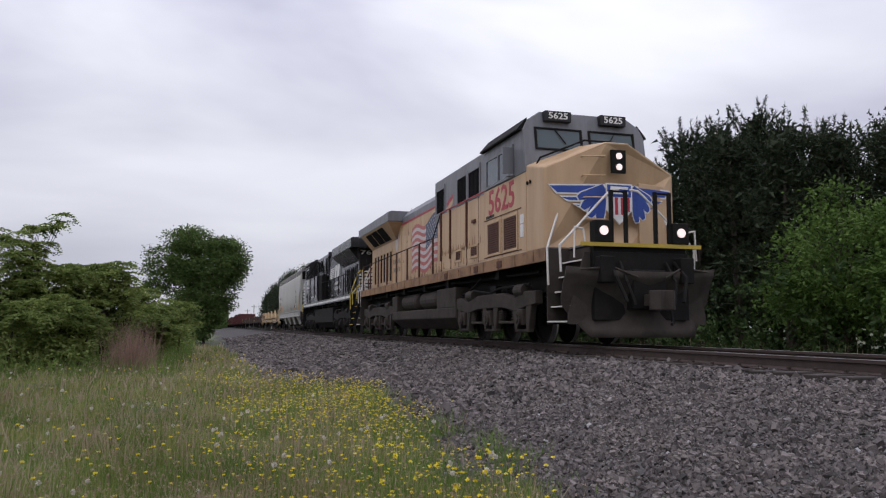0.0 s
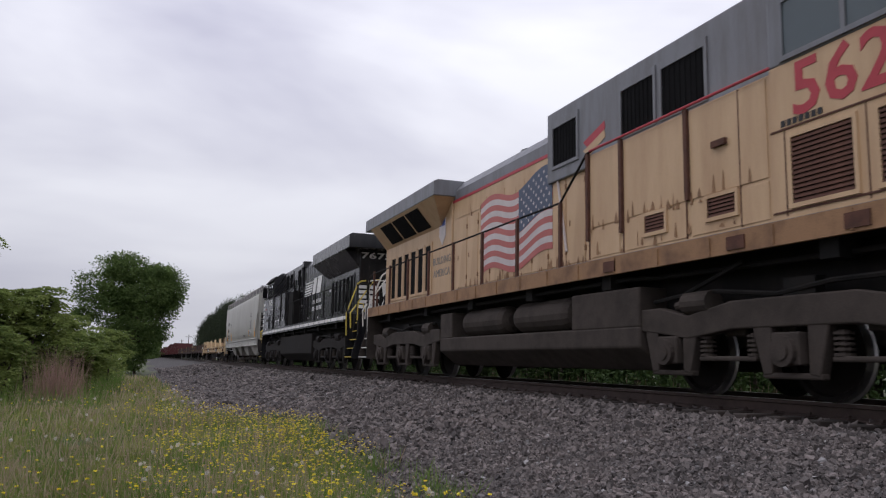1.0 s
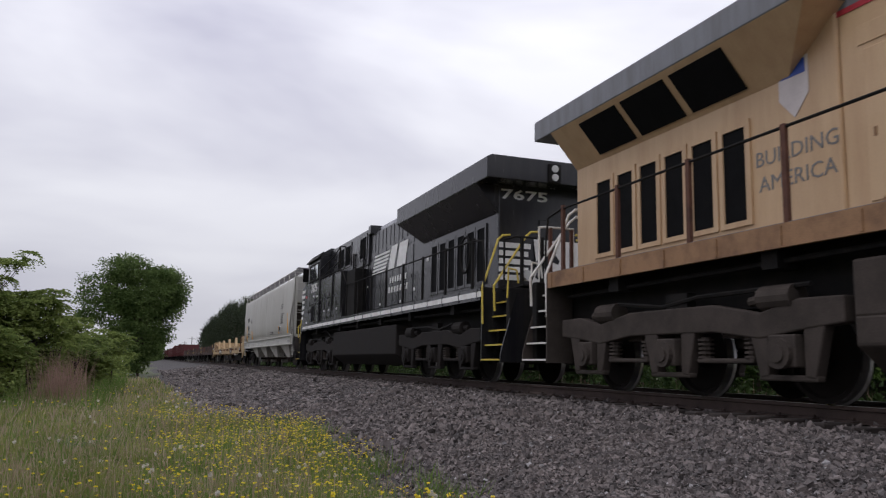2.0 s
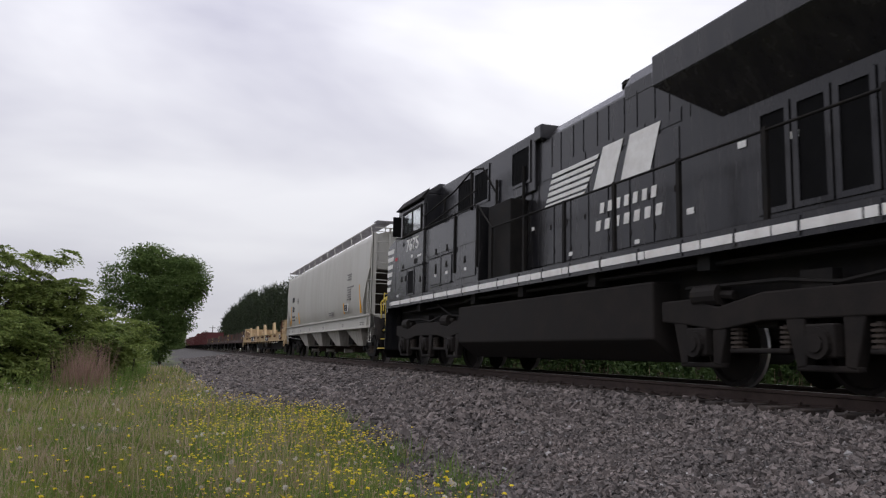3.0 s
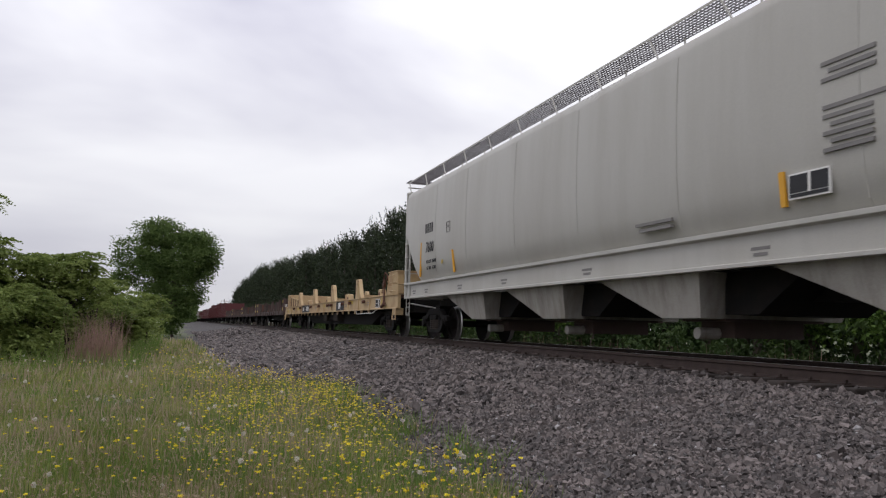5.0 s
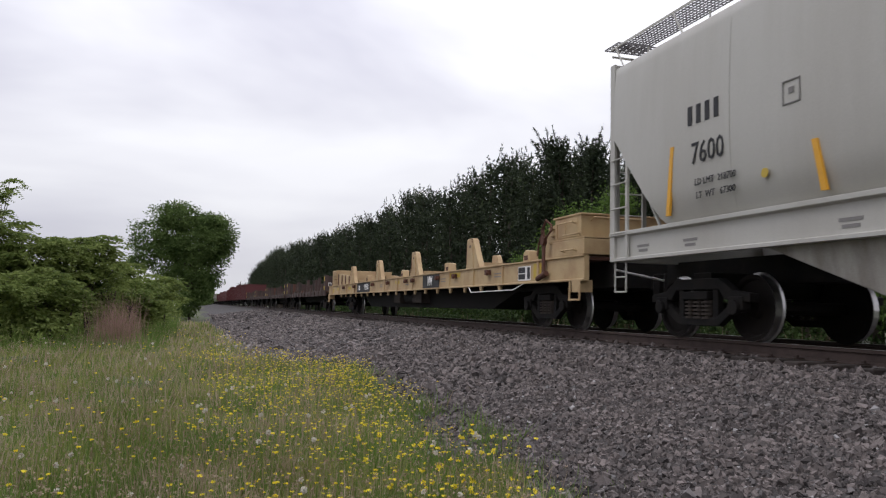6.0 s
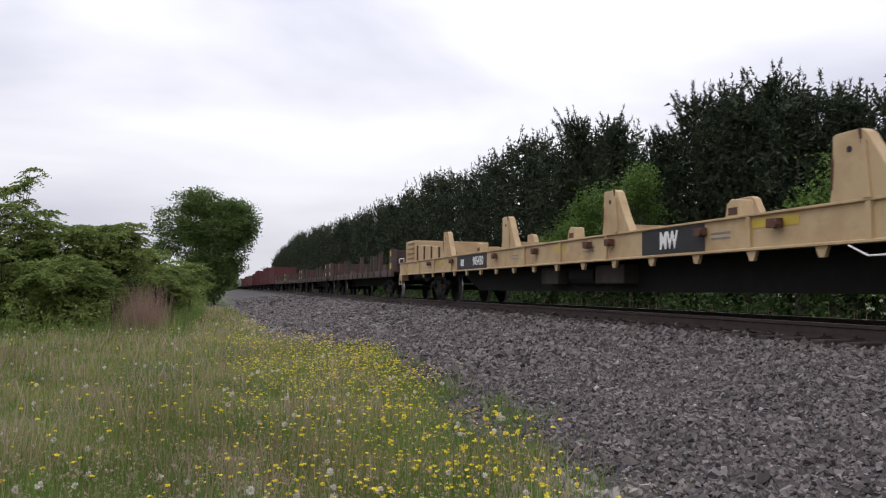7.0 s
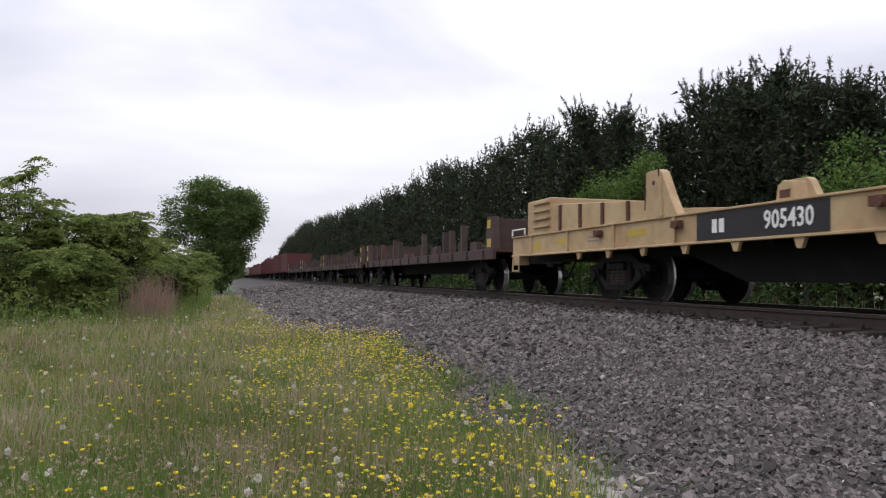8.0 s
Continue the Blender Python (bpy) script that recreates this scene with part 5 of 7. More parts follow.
def covered_hopper(q):
    L = 20.3
    root = empty_thing("covered_hopper", pose(TRACK_X, q, 0), "pale grey four-bay covered hopper car, streaked with grime", "freight car", group="freight cars of the train")
    VEHICLES.append((root, q, False))
    # rounded body with sloped end sheets
    half = [(1.36, 1.62), (1.46, 1.75), (1.53, 2.1), (1.56, 2.6), (1.56, 3.2), (1.54, 3.8), (1.515, 4.2), (1.50, 4.34), (1.42, 4.40), (0.9, 4.54), (0.0, 4.63)]
    ring = [(-x, z) for x, z in half] + [(x, z) for x, z in half[::-1][1:]]
    bm = bmesh.new()
    def end_y(z):
        return 0.16 + max(0.0, 3.2 - z) * 0.85
    ys = [None, 3.0, 6.0, 9.0, 12.0, 15.0, 17.5, None]
    rows = []
    for k, y in enumerate(ys):
        rows.append([bm.verts.new((x, end_y(z) if k == 0 else (L - end_y(z) if k == len(ys) - 1 else y), z)) for x, z in ring])
    n = len(ring)
    for a, b in zip(rows, rows[1:]):
        for i in range(n - 1):
            bm.faces.new((a[i], b[i], b[i + 1], a[i + 1])).smooth = True
    for row in (rows[0], rows[-1]):
        for i in range(n // 2):
            quad = [row[i], row[i + 1], row[n - 2 - i], row[n - 1 - i]]
            quad = list(dict.fromkeys(quad))
            bm.faces.new(quad if row is rows[0] else quad[::-1])
    bmesh.ops.recalc_face_normals(bm, faces=bm.faces[:])
    for edge in bm.edges:
        if any(not f.smooth for f in edge.link_faces):
            edge.smooth = False
    body = part("body", bm, M_HOPPER, root)
    for y in (3.2, 6.3, 9.2, 11.9, 14.8, 17.2):
        for s in (-1, 1):
            bm = bmesh.new()
            loft(bm, [[(s * (x + 0.002), y + d, z) for x, z in half[:7]] + [(s * (x + 0.006), y + d, z) for x, z in half[:7][::-1]] for d in (-0.012, 0.012)])
            part("weld_seam", bm, M_HOPPER, body)
    for s in (-1, 1):
        bm = bmesh.new()
        prism(bm, [(s * 1.40, 1.17), (s * 1.52, 1.17), (s * 1.52, 1.22), (s * 1.47, 1.23), (s * 1.47, 1.56), (s * 1.54, 1.58), (s * 1.54, 1.64), (s * 1.36, 1.66)], "y", 0.02, L - 0.02)
        part("side_sill", bm, M_HOPPER, root, bevel=0.006)
    bm = bmesh.new()
    box(bm, -0.3, 0.3, -0.2, L + 0.2, 0.8, 1.2)
    part("centre_sill", bm, M_DARK, root)
    # hopper bays
    for f in (2.18, 6.24, 10.23, 14.22):
        bm = bmesh.new()
        loft(bm, [[(-1.36, f - 0.15, 1.2), (1.36, f - 0.15, 1.2), (1.36, f + 2.6, 1.2), (-1.36, f + 2.6, 1.2)],
                  [(-1.22, f, 0.56), (1.22, f, 0.56), (1.22, f + 0.9, 0.56), (-1.22, f + 0.9, 0.56)]])
        bay = part("hopper_bay", bm, M_HOPPERLOW, root, "grimy sloped discharge bay", bevel=0.01)
        bm = bmesh.new()
        box(bm, -0.85, 0.85, f - 0.04, f + 0.95, 0.53, 0.57)
        box(bm, -0.6, 0.6, f + 0.08, f + 0.82, 0.30, 0.53)
        part("outlet_gate", bm, M_BROWN, bay, "rust-brown outlet gate")
        bm = bmesh.new()
        cyl(bm, (-0.95, f + 0.45, 0.36), (-0.6, f + 0.45, 0.36), 0.085, 14)
        part("outlet_cap", bm, M_HOPPERLOW, bay, "pale round outlet cap")
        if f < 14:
            # near-black block added in place of the shade between neighbouring bays
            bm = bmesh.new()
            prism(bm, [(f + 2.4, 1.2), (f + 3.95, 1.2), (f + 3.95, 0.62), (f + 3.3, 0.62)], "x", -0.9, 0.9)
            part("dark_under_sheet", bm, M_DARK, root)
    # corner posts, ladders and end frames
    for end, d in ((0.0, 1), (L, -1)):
        for s in (-1, 1):
            bm = bmesh.new()
            box(bm, *sorted((s * 1.36, s * 1.52)), *sorted((end, end + d * 0.05)), 1.17, 4.44)
            box(bm, *sorted((s * 1.47, s * 1.52)), *sorted((end, end + d * 0.14)), 1.17, 4.44)
            part("corner_post", bm, M_HOPPER, root, bevel=0.008)
            bm = bmesh.new()
            box(bm, *sorted((s * 0.86, s * 0.93)), *sorted((end, end + d * 0.04)), 1.17, 4.64)
            for k in range(9):
                z = 1.6 + k * 0.36
                tube(bm, [(s * 1.4, end - d * 0.05, z), (s * 0.9, end - d * 0.05, z)], 0.013)
            part("end_ladder", bm, M_HOPPER, root)
            bm = bmesh.new()
            box(bm, *sorted((s * 1.49, s * 1.53)), *sorted((end + d * 0.5, end + d * 0.56)), 1.2, 2.85)
            for k in range(4):
                z = 1.62 + k * 0.4
                tube(bm, [(s * 1.54, end + d * 0.08, z), (s * 1.54, end + d * 0.55, z)], 0.013)
            part("side_ladder", bm, M_HOPPER, root)
            bm = bmesh.new()
            y0, y1 = end + d * 0.08, end + d * 0.42
            tube(bm, [(s * 1.46, y0, 1.18), (s * 1.46, y0, 0.68), (s * 1.46, y1, 0.68), (s * 1.46, y1, 1.18)], 0.015)
            tube(bm, [(s * 1.46, y0, 0.92), (s * 1.46, y1, 0.92)], 0.013)
            part("stirrup_step", bm, M_HOPPER, root)
            bm = bmesh.new()
            tube(bm, [(s * 1.45, end + d * 0.55, 2.84), (s * 1.3, end + d * 1.15, 1.66)], 0.03)
            part("end_brace", bm, M_HOPPER, root)
        bm = bmesh.new()
        box(bm, -1.5, 1.5, *sorted((end + d * 0.0, end + d * 0.12)), 1.17, 1.64)
        part("end_sill", bm, M_HOPPER, root, bevel=0.01)
        bm = bmesh.new()
        tube(bm, [(-1.45, end - d * 0.04, 2.8), (1.45, end - d * 0.04, 2.8)], 0.014)
        part("end_grab_rail", bm, M_HOPPER, root)
        bm = bmesh.new()
        tube(bm, [(-1.45, end - d * 0.04, 4.62), (1.45, end - d * 0.04, 4.62)], 0.02)
        part("end_grab_rail", bm, M_HOPPER, root)
        # painted-in shade under the end slope; the dusty steel colour only darkens it
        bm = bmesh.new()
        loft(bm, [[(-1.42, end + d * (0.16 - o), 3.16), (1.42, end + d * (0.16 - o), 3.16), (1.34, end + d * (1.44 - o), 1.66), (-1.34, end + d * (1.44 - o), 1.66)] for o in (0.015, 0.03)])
        part("slope_sheet", bm, M_DUSTY, root, "end slope sheet with its shade put into a dark colour")
        bm = bmesh.new()
        tube(bm, [(-1.35, end - d * 0.1, 1.05), (-0.9, end - d * 0.25, 1.0), (-0.25, end - d * 0.4, 0.92)], 0.018)
        part("uncoupling_lever", bm, M_WHITE, root)
        coupler(root, end + (0.1 if end else -0.1), -d, M_DARK)
        # roof walk of open grating
    for s in (-1, 1):
        bm = bmesh.new()
        for x in np.linspace(0.95, 1.44, 9):
            box(bm, *sorted((s * (x - 0.004), s * (x + 0.004))), -0.1, L + 0.1, 4.748, 4.768)
        for k in range(240):
            y = -0.1 + k * 0.085
            box(bm, *sorted((s * 0.95, s * 1.44)), y - 0.004, y + 0.004, 4.75, 4.766)
        walk_ob = part("roof_walk", bm, M_GRATE, root, "open galvanised grating roof walk")
        bm = bmesh.new()
        box(bm, *sorted((s * 1.445, s * 1.46)), -0.1, L + 0.1, 4.742, 4.774)
        part("walk_edge", bm, M_HOPPER, walk_ob, "pale edge angle")
        for k in range(13):
            y = 0.3 + k * 1.64
            for foot, head in (((s * 1.46, y, 4.36), (s * 1.46, y + 0.25, 4.75)), ((s * 1.0, y, 4.50), (s * 1.0, y, 4.74))):
                bm = bmesh.new()
                tube(bm, [foot, head], 0.016)
                part("walk_bracket", bm, M_HOPPER, walk_ob)
    for end, d in ((-0.3, 1), (L + 0.3, -1)):
        bm = bmesh.new()
        for x in np.linspace(-1.46, 1.46, 24):
            box(bm, x - 0.006, x + 0.006, *sorted((end, end + d * 0.45)), 4.80, 4.82)
        for k in range(5):
            y = end + d * (0.0 + k * 0.11)
            box(bm, -1.46, 1.46, y - 0.006, y + 0.006, 4.80, 4.825)
        part("end_roof_walk", bm, M_GRATE, root, "open steel grating")
    for k in range(5):
        bm = bmesh.new()
        box(bm, -0.35, 0.35, 1.2 + k * 3.7, 4.3 + k * 3.7, 4.62, 4.74)
        part("roof_hatch", bm, M_HOPPER, root, bevel=0.03)
    # orange bars, plates and stencils on the meadow side
    for y, z0, z1, lean in ((1.62, 1.72, 2.75, 0.16), (18.45, 1.75, 2.72, -0.16), (15.75, 1.72, 2.3, 0.1), (4.30, 1.80, 2.2, 0.0)):
        bm = bmesh.new()
        loft(bm, [[(-1.50 - 0.05 * (z0 > 1.9), y - lean - 0.04, z0), (-1.50 - 0.05 * (z0 > 1.9), y - lean + 0.04, z0), (-1.54, y - lean + 0.04, z0), (-1.54, y - lean - 0.04, z0)],
                  [(-1.545, y - 0.04, z1), (-1.545, y + 0.04, z1), (-1.572, y + 0.04, z1), (-1.572, y - 0.04, z1)]])
        part("orange_bar", bm, M_ORANGE, body, "orange reflective bar")
    bm = bmesh.new()
    box(bm, -1.560, -1.53, 3.60, 4.19, 1.86, 2.15)
    label_plate = part("data_plate", bm, M_WHITE, root, "black data plate with white frame")
    bm = bmesh.new()
    for y0, y1, z0, z1 in ((3.62, 3.86, 1.93, 2.13), (3.91, 4.17, 1.93, 2.13), (3.62, 4.17, 1.88, 1.92)):
        box(bm, -1.566, -1.556, y0, y1, z0, z1)
    part("plate_fields", bm, M_INK, label_plate)
    writing("car_number", "7600", 0.42, M_INK, body, facing(-1.567, 17.65, 2.52, "-x"), 0.85, "dark car number")
    writing("load_limit", "LD LMT  218700", 0.13, M_INK, body, facing(-1.562, 17.5, 2.13, "-x"), 0.95)
    writing("light_weight", "LT  WT   67300", 0.13, M_INK, body, facing(-1.553, 17.5, 1.95, "-x"), 0.95)
    for k in range(4):
        bm = bmesh.new()
        box(bm, -1.572, -1.556, 17.98 - k * 0.19, 18.07 - k * 0.19, 2.94, 3.20)
        part("mark_bar", bm, M_INK, body, "dark reporting mark bar")
    bm = bmesh.new()
    for y0, y1, z0, z1 in ((15.95, 15.965, 2.78, 3.06), (16.215, 16.23, 2.78, 3.06), (15.965, 16.215, 2.78, 2.795), (15.965, 16.215, 3.045, 3.06), (16.05, 16.13, 2.90, 2.97)):
        box(bm, -1.572, -1.552, y0, y1, z0, z1)
    part("box_stencil", bm, M_FADE, body)
    bm = bmesh.new()
    cyl(bm, (-1.55, 16.55, 2.05), (-1.562, 16.55, 2.05), 0.06, 12)
    part("yellow_dot", bm, M_YPATCH, body, "yellow dot")
    for y0, y1, z, count in ((2.98, 3.68, 3.23, 3), (3.03, 3.67, 2.65, 5), (2.59, 3.67, 2.75, 1), (6.4, 7.3, 1.9, 2)):
        for k in range(count):
            bm = bmesh.new()
            box(bm, -1.575, -1.53, y0, y1 - 0.1 * (k % 2), z - k * 0.09, z - k * 0.09 + 0.045)
            part("stencil_line", bm, M_FADE, body, "faded stencil line")
    for y in (1.1, 1.45, 4.6, 8.8, 12.4, 15.2, 18.0, 19.2):
        bm = bmesh.new()
        box(bm, -1.476, -1.468, y, y + 0.32, 1.36, 1.40)
        box(bm, -1.476, -1.468, y + 0.04, y + 0.28, 1.29, 1.33)
        part("sill_stencil", bm, M_FADE, body, "faded stencil lines")
    for k in range(8):
        bm = bmesh.new()
        box(bm, 0.2, 0.7 - 0.06 * (k % 3), 0.148, 0.158, 3.4 + k * 0.09, 3.44 + k * 0.09)
        part("end_stencil", bm, M_FADE, body, "faded stencil line")
    car_truck(root, 1.45, M_DARK)
    car_truck(root, L - 1.75, M_DARK)
    return root


def rib_box(root, name, y0, y1, height, mat, side_ribs, label=""):
    bm = bmesh.new()
    box(bm, -1.4, 1.4, y0, y1, 1.36, height)
    ob = part(name, bm, mat, root, label, bevel=0.02)
    for k in range(side_ribs):
        bm = bmesh.new()
        z = 1.5 + (height - 1.6) * k / max(1, side_ribs - 1)
        box(bm, -1.42, 1.42, y1, y1 + 0.14, z, z + 0.05)
        part("rib", bm, mat, ob)
    return ob


def tan_flatcar(q):
    L = 28.5
    root = empty_thing("rail_flatcar", pose(TRACK_X, q, 0), "long tan maintenance flatcar with upright rail racks and rust stains", "freight car", group="freight cars of the train")
    VEHICLES.append((root, q, False))
    for s in (-1, 1):
        bm = bmesh.new()
        prism(bm, [(s * 1.32, 0.90), (s * 1.46, 0.90), (s * 1.46, 0.93), (s * 1.42, 0.94), (s * 1.42, 1.33), (s * 1.46, 1.34), (s * 1.46, 1.37), (s * 1.32, 1.37)], "y", 0.0, L)
        sill = part("side_sill", bm, M_TAN, root, "tan side sill with rust stains", bevel=0.005)
        for k in (0, 1, 2, 3, 5, 6, 7, 10, 11, 12, 13):
            bm = bmesh.new()
            box(bm, *sorted((s * 1.42, s * 1.455)), 1.9 + k * 1.95, 1.98 + k * 1.95, 0.93, 1.34)
            part("sill_rib", bm, M_TAN, sill)
        for k in range(18):
            bm = bmesh.new()
            y = 4.0 + k * 1.22
            prism(bm, [(y, 0.9), (y + 0.2, 0.9), (y + 0.14, 0.77), (y + 0.06, 0.77)], "x", *sorted((s * 1.38, s * 1.43)))
            part("tie_down", bm, M_TAN, sill)
        for k in range(9):
            bm = bmesh.new()
            y = (4.6, 7.15, 8.7, 11.4, 12.25, 14.8, 17.4, 21.2, 23.8)[k]
            box(bm, *sorted((s * 1.44, s * 1.53)), y, y + 0.2, 1.16, 1.27)
            cyl(bm, (s * 1.5, y + 0.05, 1.2), (s * 1.56, y + 0.05, 1.2), 0.06, 10)
            part("winch", bm, M_RUST, sill, "rusty ratchet winch")
        bm = bmesh.new()
        tube(bm, [(s * 1.44, 2.6, 0.92), (s * 1.5, 3.1, 0.78), (s * 1.5, 5.8, 0.76), (s * 1.46, 6.1, 0.88)], 0.011)
        part("grab_iron", bm, M_WHITE, root)
        bm = bmesh.new()
        tube(bm, [(s * 1.47, 27.6, 1.4), (s * 1.47, 27.6, 1.52), (s * 1.47, 28.4, 1.52), (s * 1.47, 28.4, 1.4)], 0.018)
        part("grab_iron", bm, M_WHITE, root)
    bm = bmesh.new()
    box(bm, -1.32, 1.32, 0.02, L - 0.02, 1.28, 1.34)
    part("deck", bm, M_RUST, root, "rusty steel deck")
    # sill made extra wide and deep to fill in the dark under the car
    bm = bmesh.new()
    prism(bm, [(0.0, 1.28), (0.0, 0.8), (4.4, 0.78), (6.0, 0.36), (L - 8.0, 0.36), (L - 6.6, 0.78), (L, 0.8), (L, 1.28)], "x", -0.85, 0.85)
    part("centre_sill", bm, M_DARK, root)
    for k in range(9):
        bm = bmesh.new()
        box(bm, -1.3, 1.3, 3.9 + k * 2.58, 4.0 + k * 2.58, 0.85, 1.28)
        part("cross_bearer", bm, M_DARK, root)
    for y, w in ((11.6, 1.1), (14.4, 0.9)):
        bm = bmesh.new()
        box(bm, -1.15, -0.5, y, y + w, 0.5, 0.86)
        part("underfloor_box", bm, M_DUSTY, root, "grimy underfloor box", bevel=0.03)
    bm = bmesh.new()
    cyl(bm, (-0.9, 12.9, 0.68), (-0.9, 14.0, 0.68), 0.2, 14)
    part("air_tank", bm, M_DARK, root)
    # front equipment cabinet with grab irons and the rusty winch beam
    cabinet = rib_box(root, "end_cabinet", 0.18, 1.25, 2.13, M_TAN, 0, "tan steel end cabinet")
    bm = bmesh.new()
    box(bm, -1.44, 1.44, -0.02, 1.3, 1.37, 1.66)
    part("cabinet_base", bm, M_TAN, cabinet, bevel=0.015)
    bm = bmesh.new()
    for y0 in (0.28, 0.8):
        box(bm, -1.412, -1.4, y0, y0 + 0.42, 1.72, 2.06)
    part("cabinet_door", bm, M_TAN, cabinet, bevel=0.004)
    for bar in ([(-1.42, 0.32, 1.95), (-1.5, 0.32, 1.98), (-1.5, 0.95, 1.98), (-1.5, 0.95, 1.7)], [(-1.46, 0.05, 1.7), (-1.5, 0.05, 1.75), (-1.5, 0.7, 1.75)],
                [(-1.2, 0.16, 2.0), (-1.2, 0.06, 2.05), (-0.2, 0.06, 2.05), (-0.2, 0.16, 2.0)], [(-1.44, 0.25, 1.45), (-1.51, 0.25, 1.47), (-1.51, 0.75, 1.47), (-1.44, 0.75, 1.45)]):
        bm = bmesh.new()
        tube(bm, bar, 0.016)
        part("grab_iron", bm, M_TAN, cabinet)
    for z, y0, y1 in ((2.10, 0.14, 1.29), (1.665, -0.02, 1.32)):
        bm = bmesh.new()
        box(bm, -1.425, 1.425, y0, y1, z, z + 0.035)
        part("cabinet_rib", bm, M_TAN, cabinet, bevel=0.006)
    bm = bmesh.new()
    for z in (1.66, 1.8, 1.94):
        box(bm, -1.4, 1.4, 1.25, 1.55, z, z + 0.04)
    part("shelf", bm, M_TAN, cabinet)
    bm = bmesh.new()
    prism(bm, [(1.25, 1.4), (2.0, 1.4), (1.7, 2.0), (1.25, 2.06)], "x", -1.3, -1.26)
    part("shelf_bracket", bm, M_TAN, cabinet)
    bm = bmesh.new()
    prism(bm, [(1.25, 1.4), (2.0, 1.4), (1.7, 2.0), (1.25, 2.06)], "x", 1.26, 1.3)
    part("shelf_bracket", bm, M_TAN, cabinet)
    bm = bmesh.new()
    prism(bm, [(1.55, 1.0), (1.66, 1.0), (1.64, 1.5), (1.70, 1.95), (1.60, 2.0), (1.54, 1.6)], "x", -1.5, -1.46)
    lever = part("brake_lever", bm, M_RUST, root, "rusty hand-brake lever", bevel=0.006)
    bm = bmesh.new()
    cyl(bm, (-1.5, 1.42, 1.08), (-1.5, 1.82, 0.98), 0.055, 10)
    part("lever_drum", bm, M_RUST, lever)
    bm = bmesh.new()
    cyl(bm, (-1.52, 1.6, 1.72), (-1.44, 1.6, 1.72), 0.09, 12)
    part("lever_pivot", bm, M_RUST, lever)
    for line, r in (([(-1.5, 1.62, 1.95), (-1.48, 1.5, 2.12), (-1.42, 1.38, 2.02), (-1.46, 1.3, 1.9), (-1.5, 1.52, 1.75)], 0.022), ([(-1.5, 1.6, 1.9), (-1.47, 1.85, 1.7), (-1.47, 1.9, 1.45)], 0.018)):
        bm = bmesh.new()
        tube(bm, line, r)
        part("brake_chain", bm, M_RUST, lever)
    # upright racks
    for y, w in ((6.34, 0.98), (11.77, 0.95), (17.02, 0.95), (22.27, 0.95)):
        h = 2.12
        for s in (-1, 1):
            bm = bmesh.new()
            prism(bm, [(y + 0.04, 1.36), (y, 1.62), (y - 0.02, h - 0.02), (y - 0.07, h), (y - 0.42, h), (y - 0.5, h - 0.05), (y - w * 0.8, 1.62), (y - w, 1.36)], "x", *sorted((s * 1.30, s * 1.45)))
            rack = part("upright_rack", bm, M_TAN, root, "tan plate rack, rust at the edges", bevel=0.012)
            bm = bmesh.new()
            cyl(bm, (s * 1.44, y - 0.26, h - 0.2), (s * 1.456, y - 0.26, h - 0.2), 0.038, 10)
            part("rack_hole", bm, M_INK, rack)
            bm = bmesh.new()
            prism(bm, [(y - 0.44, 1.37), (y - 0.44, h - 0.12), (y - 0.5, h - 0.14), (y - 0.56, 1.37)], "x", *sorted((s * 1.45, s * 1.475)))
            part("rack_gusset", bm, M_TAN, rack)
            bm = bmesh.new()
            prism(bm, [(y - 0.435, h - 0.3), (y - 0.43, h + 0.004), (y - 0.38, h + 0.004), (y - 0.41, h - 0.12)], "x", *sorted((s * 1.448, s * 1.458)))
            prism(bm, [(y + 0.02, 1.5), (y - 0.01, h - 0.2), (y - 0.035, h - 0.3), (y - 0.005, 1.5)], "x", *sorted((s * 1.448, s * 1.458)))
            part("rust_streak", bm, M_RUST, rack, "dark rust streaks")
        bm = bmesh.new()
        box(bm, -1.18, 1.18, y - 0.5, y - 0.3, 1.36, 1.52)
        part("cross_beam", bm, M_TAN, root)
    for y in (2.45, 7.95, 13.0, 18.8):
        for s in (-1, 1):
            bm = bmesh.new()
            prism(bm, [(y + 0.08, 1.36), (y + 0.42, 1.36), (y + 0.38, 1.56), (y + 0.28, 1.62), (y + 0.12, 1.6)], "x", *sorted((s * 1.16, s * 1.38)))
            part("low_rack", bm, M_TAN, root, bevel=0.015)
            bm = bmesh.new()
            box(bm, *sorted((s * 1.375, s * 1.385)), y + 0.15, y + 0.34, 1.40, 1.5)
            part("rust_patch", bm, M_RUST, root)
    # rear stall walls
    rear = rib_box(root, "rear_cabinet", 26.3, 27.6, 2.12, M_TAN, 0, "tan ribbed rear cabinet")
    for k in range(4):
        bm = bmesh.new()
        z = 1.5 + k * 0.17
        box(bm, -1.46, -1.40, 26.3, 27.2, z, z + 0.04)
        part("rib", bm, M_TAN, rear)
    for x in (-1.38, 1.32):
        bm = bmesh.new()
        prism(bm, [(22.2, 1.36), (26.3, 1.36), (26.3, 1.95), (25.6, 1.92), (22.2, 1.66)], "x", x, x + 0.06)
        part("stall_wall", bm, M_TAN, root, "tan side boards with rust", bevel=0.01)
    for k in range(4):
        bm = bmesh.new()
        box(bm, -1.42, -1.38, 22.9 + k * 0.95, 22.98 + k * 0.95, 1.36, 1.72 + k * 0.06)
        part("rust_stake", bm, M_RUST, root, "rusty stake")
    # lettering boards and patches on the meadow side
    for y0, y1 in ((8.77, 10.47), (18.25, 20.85)):
        bm = bmesh.new()
        box(bm, -1.432, -1.42, y0, y1, 0.945, 1.325)
        part("black_board", bm, M_INK, root, "black lettering board")
